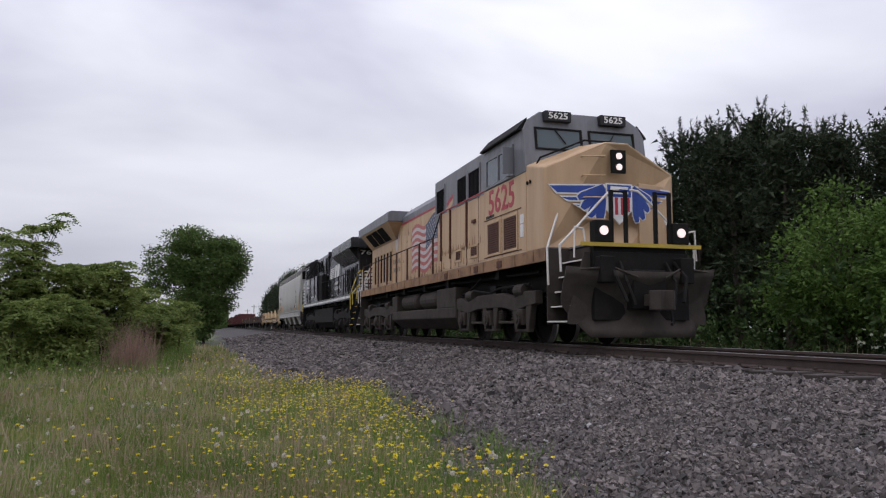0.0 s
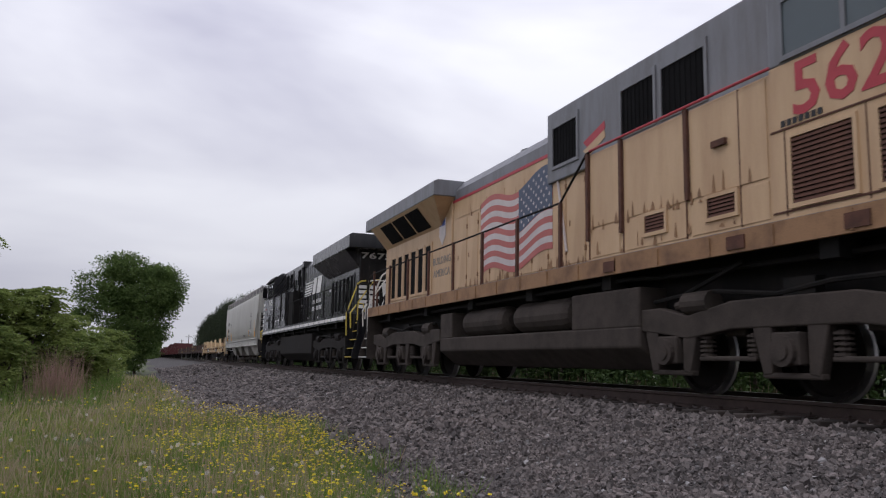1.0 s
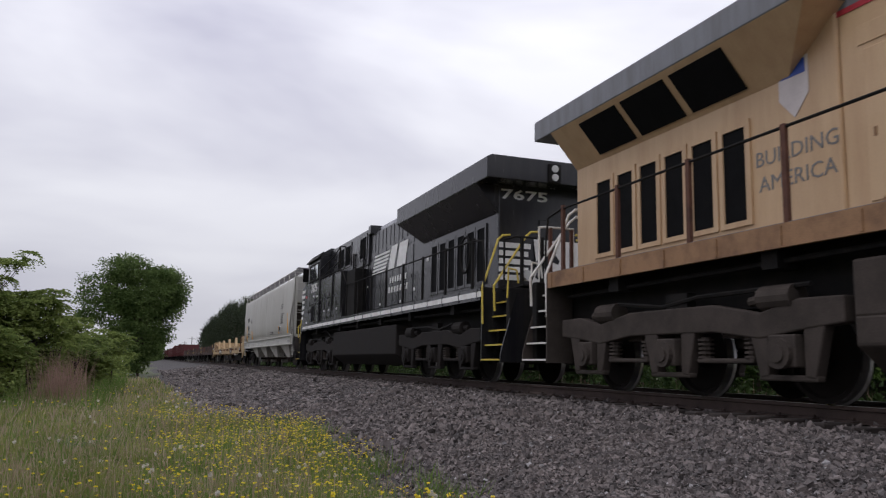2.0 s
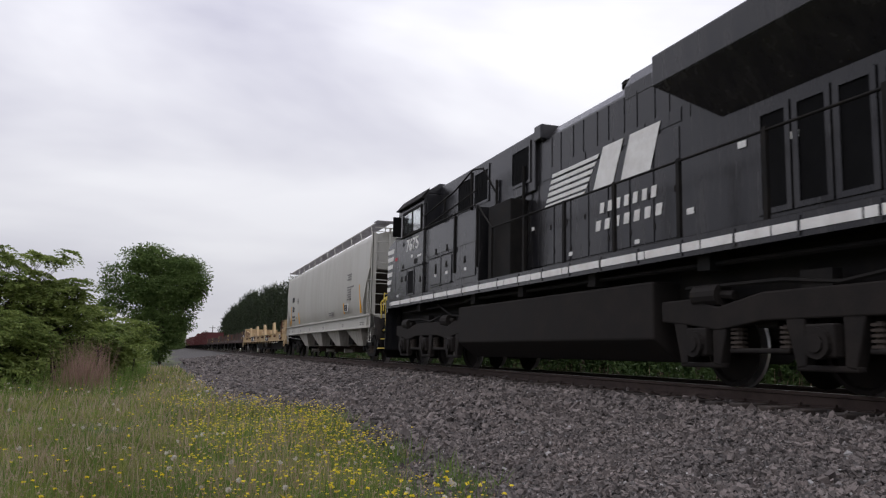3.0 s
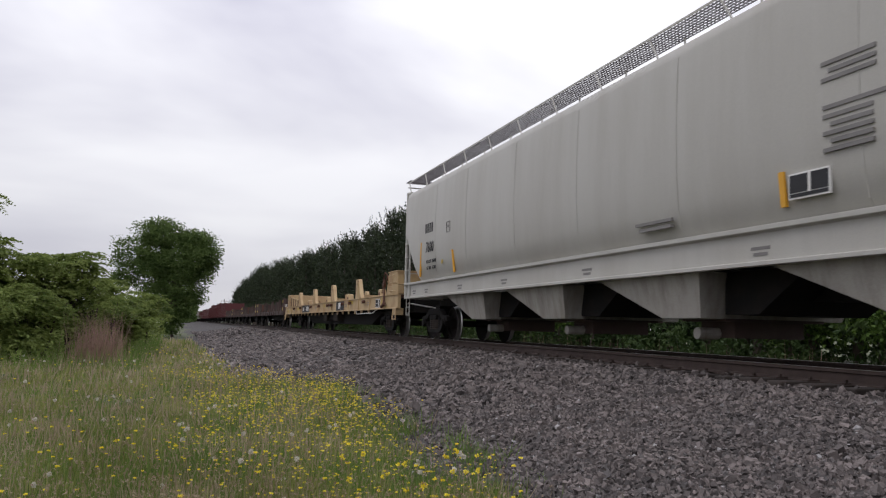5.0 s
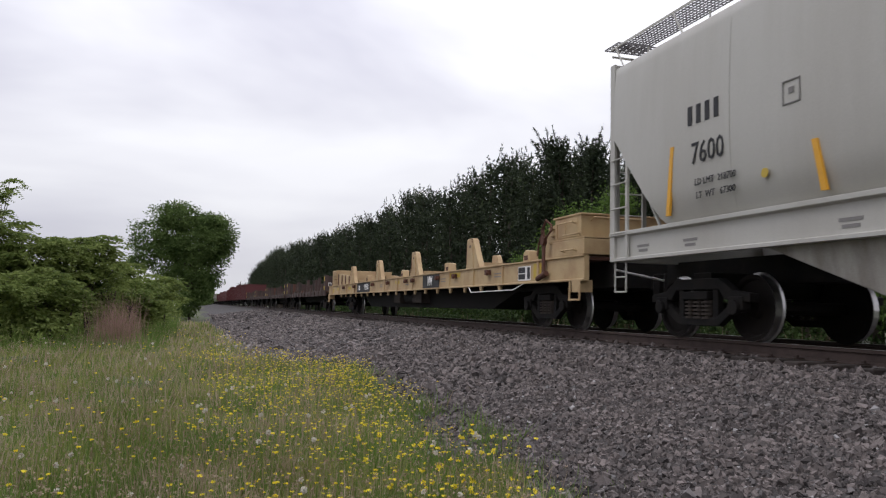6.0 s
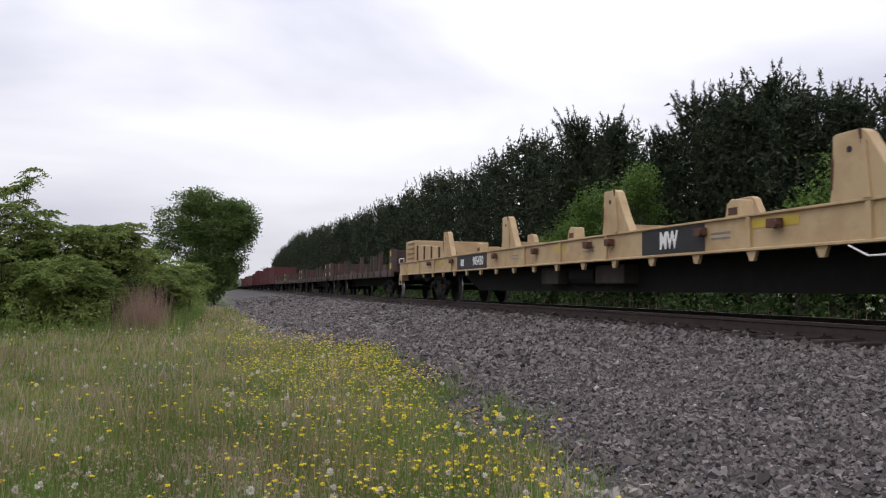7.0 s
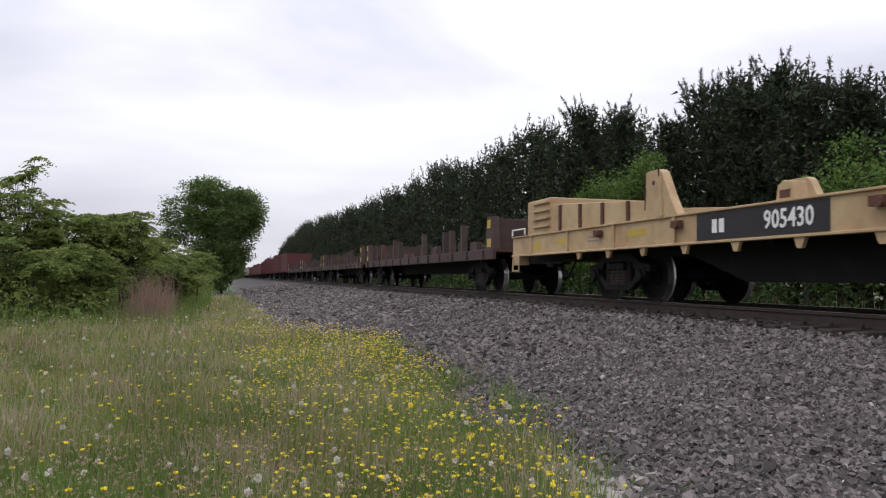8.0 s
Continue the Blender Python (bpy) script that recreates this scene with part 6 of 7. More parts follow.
    writing("lettering", "MW", 0.36, M_WHITE, root, facing(-1.434, 9.69, 1.135, "-x"), 0.75, bold=0.012)
    writing("car_number", "905430", 0.33, M_WHITE, root, facing(-1.434, 18.93, 1.135, "-x"), 0.9, "white stencilled car number", bold=0.005)
    for k in range(2):
        bm = bmesh.new()
        box(bm, -1.438, -1.43, 20.2 + k * 0.16, 20.31 + k * 0.16, 1.04, 1.23)
        part("mark_bar", bm, M_WHITE, root, "white reporting mark bar")
    for y0, y1, z0, z1 in ((2.35, 3.0, 0.97, 1.27),):
        bm = bmesh.new()
        box(bm, -1.428, -1.42, y0, y1, z0, z1)
        lp = part("data_plate", bm, M_WHITE, root, "black and white data plates")
        bm = bmesh.new()
        for a0, a1, b0, b1 in ((2.37, 2.5, 1.0, 1.24), (2.62, 2.78, 1.13, 1.25), (2.8, 2.97, 1.13, 1.25), (2.62, 2.97, 1.0, 1.11)):
            box(bm, -1.433, -1.427, a0, a1, b0, b1)
        part("plate_fields", bm, M_INK, lp)
    for y0, y1, z0, z1 in ((1.75, 2.2, 1.0, 1.3), (6.9, 7.9, 1.18, 1.3), (13.4, 14.0, 1.15, 1.26), (22.3, 22.9, 1.1, 1.22), (25.4, 25.9, 1.1, 1.22), (26.8, 27.1, 1.0, 1.2)):
        bm = bmesh.new()
        box(bm, -1.4245, -1.42, y0, y1, z0, z1)
        part("yellow_patch", bm, M_YPATCH, root, "worn yellow patch")
    for y in (4.0, 8.2, 12.2, 16.0, 24.0):
        bm = bmesh.new()
        for k in range(2):
            box(bm, -1.4255, -1.42, y, y + 0.42, 1.09 + k * 0.07, 1.115 + k * 0.07)
        part("stencil_line", bm, M_FADE, root, "faded stencil lines")
    # end step hangers
    for yb in (0.1, L - 0.5):
        bm = bmesh.new()
        tube(bm, [(-1.44, yb, 0.92), (-1.46, yb, 0.56), (-1.46, yb + 0.4, 0.56), (-1.44, yb + 0.4, 0.92)], 0.02)
        box(bm, -1.46, -1.2, yb, yb + 0.3, 0.7, 0.92)
        part("end_step", bm, M_TAN, root)
    coupler(root, -0.1, -1, M_DARK)
    coupler(root, L + 0.1, 1, M_DARK)
    car_truck(root, 2.3, M_DARK)
    car_truck(root, L - 4.6, M_DARK)
    return root


def brown_flatcar(q, L, label, seed, spin=True):
    rng = random.Random(seed)
    root = empty_thing("old_flatcar", pose(TRACK_X, q, 0), label, "freight car", group="freight cars of the train")
    VEHICLES.append((root, q, False))
    for s in (-1, 1):
        bm = bmesh.new()
        box(bm, *sorted((s * 1.34, s * 1.44)), 0.0, L, 0.88, 1.16)
        sill = part("side_sill", bm, M_BROWN, root, bevel=0.01)
        for k in range(int(L / 1.5)):
            bm = bmesh.new()
            y = 0.7 + k * 1.5
            box(bm, *sorted((s * 1.44, s * 1.49)), y, y + 0.14, 0.9, 1.14)
            part("stake_pocket", bm, M_BROWN, sill)
    bm = bmesh.new()
    box(bm, -1.34, 1.34, 0.02, L - 0.02, 1.08, 1.14)
    part("deck", bm, M_RUST, root)
    bm = bmesh.new()
    prism(bm, [(0, 1.08), (0, 0.78), (3.2, 0.74), (4.6, 0.55), (L - 4.6, 0.55), (L - 3.2, 0.74), (L, 0.78), (L, 1.08)], "x", -0.4, 0.4)
    part("centre_sill", bm, M_DARK, root)
    for y in (0.05, L - 0.75):
        bm = bmesh.new()
        prism(bm, [(y, 1.14), (y + 0.7, 1.14), (y + 0.55, 2.0), (y + 0.15, 2.0)], "x", -1.4, -1.2)
        prism(bm, [(y, 1.14), (y + 0.7, 1.14), (y + 0.55, 2.0), (y + 0.15, 2.0)], "x", 1.2, 1.4)
        box(bm, -1.25, 1.25, y + 0.2, y + 0.5, 1.14, 1.95)
        part("end_bulkhead", bm, M_BROWN, root, bevel=0.01)
        for a0, a1, b0, b1 in ((0.2, 0.5, 1.2, 1.42), (0.24, 0.48, 1.7, 1.92)):
            bm = bmesh.new()
            box(bm, -1.41, -1.395, y + a0, y + a1, b0, b1)
            part("yellow_patch", bm, M_YPATCH, root, "worn yellow patch")
    y = 1.6
    while y < L - 2.0:
        h = rng.choice([1.3, 1.4, 1.65, 1.85, 1.95])
        w = rng.uniform(0.12, 0.3) if h > 1.5 else rng.uniform(0.3, 0.8)
        mat = rng.choice([M_BROWN, M_BROWN, M_RUST, M_DUSTY])
        for s in (-1, 1):
            bm = bmesh.new()
            box(bm, *sorted((s * 1.2, s * 1.36)), y, y + w, 1.14, h)
            part("stake_rack", bm, mat, root, "brown stake rack")
        if w > 0.4:
            bm = bmesh.new()
            box(bm, -1.2, 1.2, y, y + w, 1.14, h - 0.15)
            part("load_block", bm, mat, root)
        y += w + rng.uniform(0.4, 1.5)
    for k in range(5):
        bm = bmesh.new()
        y = rng.uniform(1, L - 2)
        box(bm, -1.446, -1.44, y, y + rng.uniform(0.3, 0.8), 0.95, 1.1)
        part("pale_stain", bm, M_DUSTY, root)
    coupler(root, -0.1, -1, M_DARK)
    coupler(root, L + 0.1, 1, M_DARK)
    car_truck(root, 2.1, M_DARK)
    car_truck(root, L - 2.1, M_DARK)
    return root


def far_car(q, L, height, mat, label, ribs):
    """An open or boxed car far down the train."""
    root = empty_thing("gondola_car" if height < 3.4 else "hopper_car", pose(TRACK_X, q, 0), label, "freight car", group="freight cars of the train")
    VEHICLES.append((root, q, False))
    bm = bmesh.new()
    for s in (-1, 1):
        box(bm, *sorted((s * 1.38, s * 1.44)), 0.3, L - 0.3, 1.0, height)
    box(bm, -1.38, 1.38, 0.3, 0.36, 1.0, height)
    box(bm, -1.38, 1.38, L - 0.36, L - 0.3, 1.0, height)
    box(bm, -1.38, 1.38, 0.36, L - 0.36, 1.0, 1.1 if height < 3.4 else height - 0.3)
    body = part("body", bm, mat, root)
    for s in (-1, 1):
        for k in range(ribs):
            bm = bmesh.new()
            y = 0.5 + k * (L - 1.1) / (ribs - 1)
            box(bm, *sorted((s * 1.44, s * 1.5)), y, y + 0.12, 1.0, height)
            part("rib", bm, mat, body)
        bm = bmesh.new()
        box(bm, *sorted((s * 1.38, s * 1.5)), 0.3, L - 0.3, height, height + 0.08)
        part("top_rail", bm, mat, body)
    bm = bmesh.new()
    box(bm, -0.4, 0.4, 0, L, 0.75, 1.0)
    part("centre_sill", bm, M_DARK, root)
    coupler(root, 0.2, -1, M_DARK)
    coupler(root, L - 0.2, 1, M_DARK)
    car_truck(root, 2.0, M_DARK, far=True)
    car_truck(root, L - 2.0, M_DARK, far=True)
    return root


covered_hopper(60.97)
tan_flatcar(82.35)
brown_flatcar(112.3, 19.6, "rust-brown flatcar loaded with stake racks", 3)
brown_flatcar(133.2, 17.5, "older rust-brown flatcar with stake racks and bulkheads", 8)
brown_flatcar(151.6, 16.6, "dark rust-brown flatcar with a few stakes", 14)
brown_flatcar(169.4, 16.6, "dark rust-brown flatcar with low racks", 21)
for k in range(12):
    far_car(187.2 + k * 16.2, 15.2, (3.2, 3.5, 3.0, 3.7, 3.4)[k % 5], M_OXIDE, "dull red ribbed freight car far down the train", 9 if k < 5 else 5)
for k in range(12):
    far_car(382.0 + k * 17.2, 16.2, 3.7 + 0.4 * (k % 2), M_HOPPERLOW, "pale grey freight car at the far end of the train", 5)


# ---- plants ----
def unit(v):
    return v / np.maximum(np.linalg.norm(v, axis=-1, keepdims=True), 1e-9)


def leaf_quads(rng, base, axis, length, width):
    """Pointed leaves as folded diamonds."""
    n = len(base)
    axis = unit(axis)
    side = unit(np.cross(axis, rng.normal(size=(n, 3))))
    lift = np.cross(side, axis)
    length, width = np.broadcast_to(length, n)[:, None], np.broadcast_to(width, n)[:, None]
    mid = base + axis * length * 0.45
    verts = np.stack([base, mid + side * width * 0.5 + lift * width * 0.18, base + axis * length, mid - side * width * 0.5 + lift * width * 0.18], 1)
    return verts.reshape(-1, 3)


def blade_tris(rng, base, axis, length, width):
    n = len(base)
    axis = unit(axis)
    side = unit(np.cross(axis, rng.normal(size=(n, 3))))
    length, width = np.broadcast_to(length, n)[:, None], np.broadcast_to(width, n)[:, None]
    return np.stack([base - side * width * 0.5, base + side * width * 0.5, base + axis * length], 1).reshape(-1, 3)


def leaf_mesh(name, verts, corners):
    return mesh_from_arrays(name, verts, np.arange(len(verts)), corners)


def limb(bm, points, r0, r1, n=7):
    rings = []
    for i, p in enumerate(points):
        r = r0 + (r1 - r0) * i / (len(points) - 1)
        rings.append([(p[0] + r * math.cos(6.28319 * k / n), p[1] + r * math.sin(6.28319 * k / n), p[2]) for k in range(n)])
    return loft(bm, rings)


def pine(seed, height, limbs, needles, reach, width, label):
    """A pine: tapered trunk, upswept branches that end in upright brushes of needles, pale shoots on top."""
    rng = np.random.default_rng(seed)
    root = empty_thing("pine_tree", pose(0, 0, 0), label, "tree", group="pines along the track")
    bm = bmesh.new()
    lean = rng.normal(0, 0.15, 2)
    trunk_at = lambda t: np.array([lean[0] * t * t + 0.08 * math.sin(5 * t + seed), lean[1] * t * t, t * height * 0.93])
    limb(bm, [trunk_at(t) for t in np.linspace(0, 1, 8)], 0.17, 0.02, 8)
    foot, head, length = [], [], []
    inner = []
    for k in range(limbs):
        t = 0.12 + 0.86 * (k + rng.uniform(0, 1)) / limbs
        a = k * 2.4 + rng.uniform(-0.4, 0.4)
        out = reach * 1.12 * (1.04 - t) ** 0.72 * rng.uniform(0.6, 1.15)
        start = trunk_at(t)
        way = np.array([math.cos(a), math.sin(a), 0.0])
        end = start + way * out + np.array([0, 0, out * rng.uniform(0.15, 0.5)])
        mid = start * 0.5 + end * 0.5 - np.array([0, 0, 0.12 * out])
        if k % 3 == 0:
            limb(bm, [start, mid, end], 0.035, 0.008, 4)
        for j in range(3):
            f = (0.6, 0.82, 1.0)[j] + rng.uniform(-0.1, 0.05)
            p = start * (1 - f) ** 2 + 2 * mid * f * (1 - f) + end * f * f
            foot.append(p + rng.normal(0, 0.16, 3))
            head.append(way * rng.uniform(0.15, 0.6) + np.array([0, 0, 1.0]) + rng.normal(0, 0.18, 3))
            length.append(rng.uniform(0.45, 0.8) * (1.0 + 0.35 * t))
        for f in (0.15, 0.4, 0.65):
            inner.append(start * (1 - f) + end * f + rng.normal(0, 0.15, 3))
    for k in range(3):
        foot.append(trunk_at(0.93) + rng.normal(0, 0.1, 3))
        head.append(np.array([0, 0, 1.0]) + rng.normal(0, 0.22, 3))
        length.append(height * 0.08 * rng.uniform(0.7, 1.1))
    part("trunk", bm, M_BARK, root, "rough dark trunk and limbs")
    foot, head, length = np.array(foot), unit(np.array(head)), np.array(length)
    n = len(foot) * needles
    step = rng.uniform(0.0, 1.0, (n, 1))
    base = np.repeat(foot, needles, 0) + np.repeat(head * length[:, None], needles, 0) * step
    axis = np.repeat(head, needles, 0) * (0.45 + 0.25 * step) + unit(rng.normal(size=(n, 3))) * (1.0 - 0.15 * step)
    size = rng.uniform(0.11, 0.17, n) * (1.2 - 0.3 * step[:, 0])
    verts = blade_tris(rng, base, axis, size, width)
    inner = np.repeat(np.array(inner), 9, 0) + rng.normal(0, 0.16, (len(inner) * 9, 3))
    deep = blade_tris(rng, inner, rng.normal(size=inner.shape) + np.array([0, 0, 0.4]), rng.uniform(0.24, 0.42, len(inner)), 0.125)
    part_of_mesh("crown", leaf_mesh("crown", np.concatenate([verts, deep]), 3), L_PINE, root, "dark green upright needle brushes")
    tips = (foot + head * length[:, None])[rng.integers(0, len(foot), len(foot) // 2)]
    base = np.repeat(tips, 3, 0)
    verts = blade_tris(rng, base - np.array([0, 0, 0.05]), np.array([0, 0, 1.0]) + rng.normal(0, 0.2, (len(base), 3)), rng.uniform(0.14, 0.3, len(base)), 0.035)
    tagged(part_of_mesh("shoot_growth", leaf_mesh("shoot_growth", verts, 3), L_CANDLE, root), "pale upright shoots", kind="stuff")
    return root


def frond_bush(name, m, label, seed, lobes, tufts, mat, height, group="", category="bush", size=0.5):
    """A bush or sapling whose branch ends carry umbrellas of drooping feather-like leaves."""
    rng = np.random.default_rng(seed)
    root = empty_thing(name, m, label, category, group=group)
    lobes = np.array(lobes)
    weight = lobes[:, 3] * lobes[:, 5]
    pick = lobes[rng.choice(len(lobes), tufts, p=weight / weight.sum())]
    way = unit(rng.normal(size=(tufts, 3)) + np.array([0, 0, 0.35]))
    ends = pick[:, :3] + way * rng.uniform(0.45, 1.0, (tufts, 1)) * pick[:, 3:6]
    bm = bmesh.new()
    stems = 3 if category == "bush" else 1
    tops = []
    for k in range(stems):
        off = np.array([rng.uniform(-0.35, 0.35), rng.uniform(-0.35, 0.35), 0]) * (stems > 1)
        top = off * 1.8 + np.array([0, 0, height * 0.55])
        limb(bm, [off, (off + top) * 0.5 + rng.normal(0, 0.05, 3), top], 0.045, 0.02, 6)
        tops.append(top)
    for e in ends:
        limb(bm, [tops[rng.integers(stems)] * rng.uniform(0.6, 1.0), e * 0.55 + np.array([0, 0, height * 0.2]), e], 0.016, 0.006, 4)
    part("trunk", bm, M_BARK, root, "branching grey-brown stem")
    per, pairs = 9, 7
    n = tufts * per
    turn = np.tile(np.arange(per) * 6.28319 / per, tufts) + np.repeat(rng.uniform(0, 6.28, tufts), per) + rng.normal(0, 0.25, n)
    rise = rng.uniform(-0.15, 0.75, n)
    head = unit(np.stack([np.cos(turn), np.sin(turn), rise], 1))
    span = rng.uniform(0.75, 1.2, n) * size
    start = np.repeat(ends, per, 0)
    side = unit(np.cross(head, np.array([0, 0, 1.0])))
    verts = []
    for j in range(pairs):
        f = (j + 0.8) / pairs
        spot = start + head * (span * f)[:, None] - np.array([0, 0, 1.0]) * (span * 0.55 * f * f)[:, None]
        for w in (-1, 1):
            axis = side * w + head * (0.35 + 0.5 * f) - np.array([0, 0, 0.35]) + rng.normal(0, 0.22, (n, 3))
            verts.append(leaf_quads(rng, spot, axis, span * 0.30 * (1.15 - 0.5 * f), span * 0.115))
    part_of_mesh("crown", leaf_mesh("crown", np.concatenate(verts), 4), mat, root, "layered feather-like leaves")
    return root


def broadleaf(name, m, label, seed, crown, clumps, leaves, leaf, mat, trunk_height, group="", category="tree", stems=1, gap=0.0):
    """A leafy tree or bush. crown: list of (x, y, z, rx, ry, rz) lobes; leaf: (length, width)."""
    rng = np.random.default_rng(seed)
    root = empty_thing(name, m, label, category, group=group)
    weights = np.array([(c[3] * c[4] + c[3] * c[5]) * (c[6] if len(c) > 6 else 1.0) for c in crown])
    crown = [c[:6] for c in crown]
    which = rng.choice(len(crown), clumps, p=weights / weights.sum())
    lobes = np.array(crown)[which]
    way = unit(rng.normal(size=(clumps, 3)))
    depth = rng.uniform(0.35, 1.08, (clumps, 1)) ** 0.6
    centre = lobes[:, :3] + way * depth * lobes[:, 3:6]
    bm = bmesh.new()
    for k in range(stems):
        off = np.array([rng.uniform(-0.3, 0.3) * (stems > 1), rng.uniform(-0.3, 0.3) * (stems > 1), 0])
        top = np.array([np.mean([c[0] for c in crown]) * 0.6, np.mean([c[1] for c in crown]) * 0.6, trunk_height * 1.6]) + off * 3
        limb(bm, [off, off * 1.5 + top * 0.35, top], 0.035 * trunk_height + 0.03, 0.03, 7)
    fork = np.array([0, 0, trunk_height * 0.8])
    for k in rng.choice(clumps, min(46, clumps), replace=False):
        mid = fork * 0.5 + centre[k] * 0.5 + rng.normal(0, 0.12, 3)
        limb(bm, [fork, mid, centre[k]], 0.02 + 0.012 * trunk_height, 0.008, 4)
    part("trunk", bm, M_BARK, root, "branching grey-brown stem")
    n = clumps * leaves
    size = np.repeat(rng.uniform(0.18, 0.40, clumps), leaves)[:, None] * np.array([1, 1, 0.55]) * (1.0 + trunk_height * 0.12)
    base = np.repeat(centre, leaves, 0) + np.clip(rng.normal(size=(n, 3)), -1.7, 1.7) * size
    axis = np.repeat(way, leaves, 0) * 0.7 + rng.normal(0, 0.7, (n, 3)) * np.array([1, 1, 0.55]) + np.array([0, 0, -0.15])
    verts = leaf_quads(rng, base, axis, rng.uniform(0.7, 1.3, n) * leaf[0], leaf[1])
    part_of_mesh("crown", leaf_mesh("crown", verts, 4), mat, root, "uneven leafy crown")
    return root


def make_pines():
    near_a = pine(1, 10.0, 62, 72, 2.5, 0.034, "tall dark pine with pale upright shoots")
    near_b = pine(2, 10.0, 56, 72, 2.1, 0.034, "tall dark pine with an open ragged top")
    near_c = pine(3, 10.0, 64, 72, 2.7, 0.034, "broad dark pine with dense needles")
    far_a = pine(4, 10.0, 40, 17, 2.5, 0.078, "dark pine in the row beside the track")
    far_b = pine(5, 10.0, 36, 17, 2.3, 0.078, "slim dark pine in the row beside the track")
    for ob in (near_a, near_b, near_c, far_a, far_b):
        ob.matrix_basis = pose(60 + 5 * random.random(), 40 + 90 * random.random(), -0.8)
    rng = random.Random(11)
    # skyline fitted to the camera's view: rise over run by bearing x / y
    skyline = [(0.0, 0.02), (0.05, 0.028), (0.09, 0.068), (0.134, 0.085), (0.17, 0.098), (0.207, 0.117), (0.26, 0.147), (0.33, 0.162), (0.355, 0.199), (0.388, 0.21), (0.422, 0.198),
               (0.443, 0.187), (0.49, 0.222), (0.553, 0.228), (0.575, 0.198), (0.591, 0.173), (0.617, 0.204), (0.645, 0.242), (0.732, 0.255), (0.797, 0.265),
               (0.874, 0.253), (0.922, 0.23), (0.96, 0.241), (1.1, 0.235), (3.0, 0.2)]
    y = 10.0
    while y < 330:
        for row in range(4 if y < 44 else (3 if y < 66 else 2)):
            X = 22.5 + row * 2.6 + rng.uniform(-1.1, 1.1) - min(2.5, y / 60)
            py = y + rng.uniform(-0.8, 0.8)
            slope = float(np.interp(X / py, [p[0] for p in skyline], [p[1] for p in skyline]))
            h = (1.2 + slope * math.hypot(X, py)) * rng.choice([0.84, 0.91, 0.96, 1.01, 1.04])
            src = rng.choice([near_a, near_b, near_c]) if (y < 46 and row < 2) else rng.choice([far_a, far_b])
            s = h / 10.0
            ob = copy_thing(src, pose(0, 0, 0))
            wide = (0.35 + 0.65 * s) * rng.uniform(0.9, 1.15) * 1.2
            ob.matrix_basis = pose(X, py, -0.85, 0, 0, rng.uniform(0, 360)) @ Matrix.Diagonal((wide, wide, s, 1))
        y += 2.7 + (0.0 if y < 70 else (y - 70) * 0.012)
    for ob in (near_a, near_b, near_c, far_a, far_b):
        for o in list(ob.children_recursive) + [ob]:
            bpy.data.objects.remove(o)


def weeds(name, label, seed, count, x0, x1, y0, y1, height, mat, width=0.03, lean=0.35, clump=0.0, category="weeds"):
    """A strip of upright weeds or reeds as one tangle."""
    rng = np.random.default_rng(seed)
    x, y = rng.uniform(x0, x1, count), rng.uniform(y0, y1, count)
    if clump:
        cx, cy = rng.uniform(x0, x1, 60), rng.uniform(y0, y1, 60)
        pick = rng.integers(0, 60, count)
        x, y = cx[pick] + rng.normal(0, clump, count), cy[pick] + rng.normal(0, clump, count)
    base = np.stack([x, y, ground_height(x, y) - 0.04], 1)
    axis = np.array([0, 0, 1.0]) + rng.normal(0, lean, (count, 3)) * np.array([1, 1, 0.2])
    verts = blade_tris(rng, base, axis, rng.uniform(0.35, 1.0, count) * height, width)
    ob = part_of_mesh(name, leaf_mesh(name, verts, 3), mat, None)
    return tagged(ob, label, category, kind="stuff")


def leafy_strip(name, label, seed, clumps, leaves, x0, x1, y0, y1, height, leaf, mat):
    rng = np.random.default_rng(seed)
    x, y = rng.uniform(x0, x1, clumps), rng.uniform(y0, y1, clumps)
    z = ground_height(x, y) + rng.uniform(0.05, 1.0, clumps) ** 1.4 * height
    centre = np.repeat(np.stack([x, y, z], 1), leaves, 0)
    n = clumps * leaves
    base = centre + rng.normal(0, 0.3, (n, 3)) * np.array([1, 1, 0.6])
    base[:, 2] = np.maximum(base[:, 2], ground_height(base[:, 0], base[:, 1]))
    verts = leaf_quads(rng, base, rng.normal(size=(n, 3)), rng.uniform(0.7, 1.3, n) * leaf[0], leaf[1])
    ob = part_of_mesh(name, leaf_mesh(name, verts, 4), mat, None)
    return tagged(ob, label, "undergrowth", kind="stuff")


make_pines()
# broadleaf saplings before the pines
for k, (x, y, h, r, seed) in enumerate(((17.6, 31.6, 7.4, 1.5, 21), (17.5, 34.6, 6.6, 1.7, 22), (17.6, 38.2, 5.7, 1.7, 27), (17.7, 41.5, 4.6, 1.5, 28), (17.4, 19.2, 6.0, 1.5, 23), (17.9, 16.2, 5.4, 1.7, 24), (18.5, 55.0, 4.0, 2.6, 25), (18.6, 90.0, 4.6, 3.0, 26))):
    pick = random.Random(seed)
    lobes = [(0, 0, h * 0.5, r * 0.75, r * 0.75, h * 0.3)]
    for n in range(9):
        turn, up = n * 2.4 + pick.uniform(-0.4, 0.4), pick.uniform(0.25, 0.86)
        out = r * (1.15 - up * 0.85) * pick.uniform(0.6, 1.1)
        lobes.append((out * math.cos(turn), out * math.sin(turn), h * up, r * pick.uniform(0.22, 0.42), r * pick.uniform(0.22, 0.42), h * pick.uniform(0.07, 0.13)))
    broadleaf("young_broadleaf_tree", pose(x, y, -0.8), "light green young broadleaf tree before the pines", seed, lobes,
              150, 56, (0.15, 0.09), L_BRIGHT, h * 0.35, group="saplings before the pines")
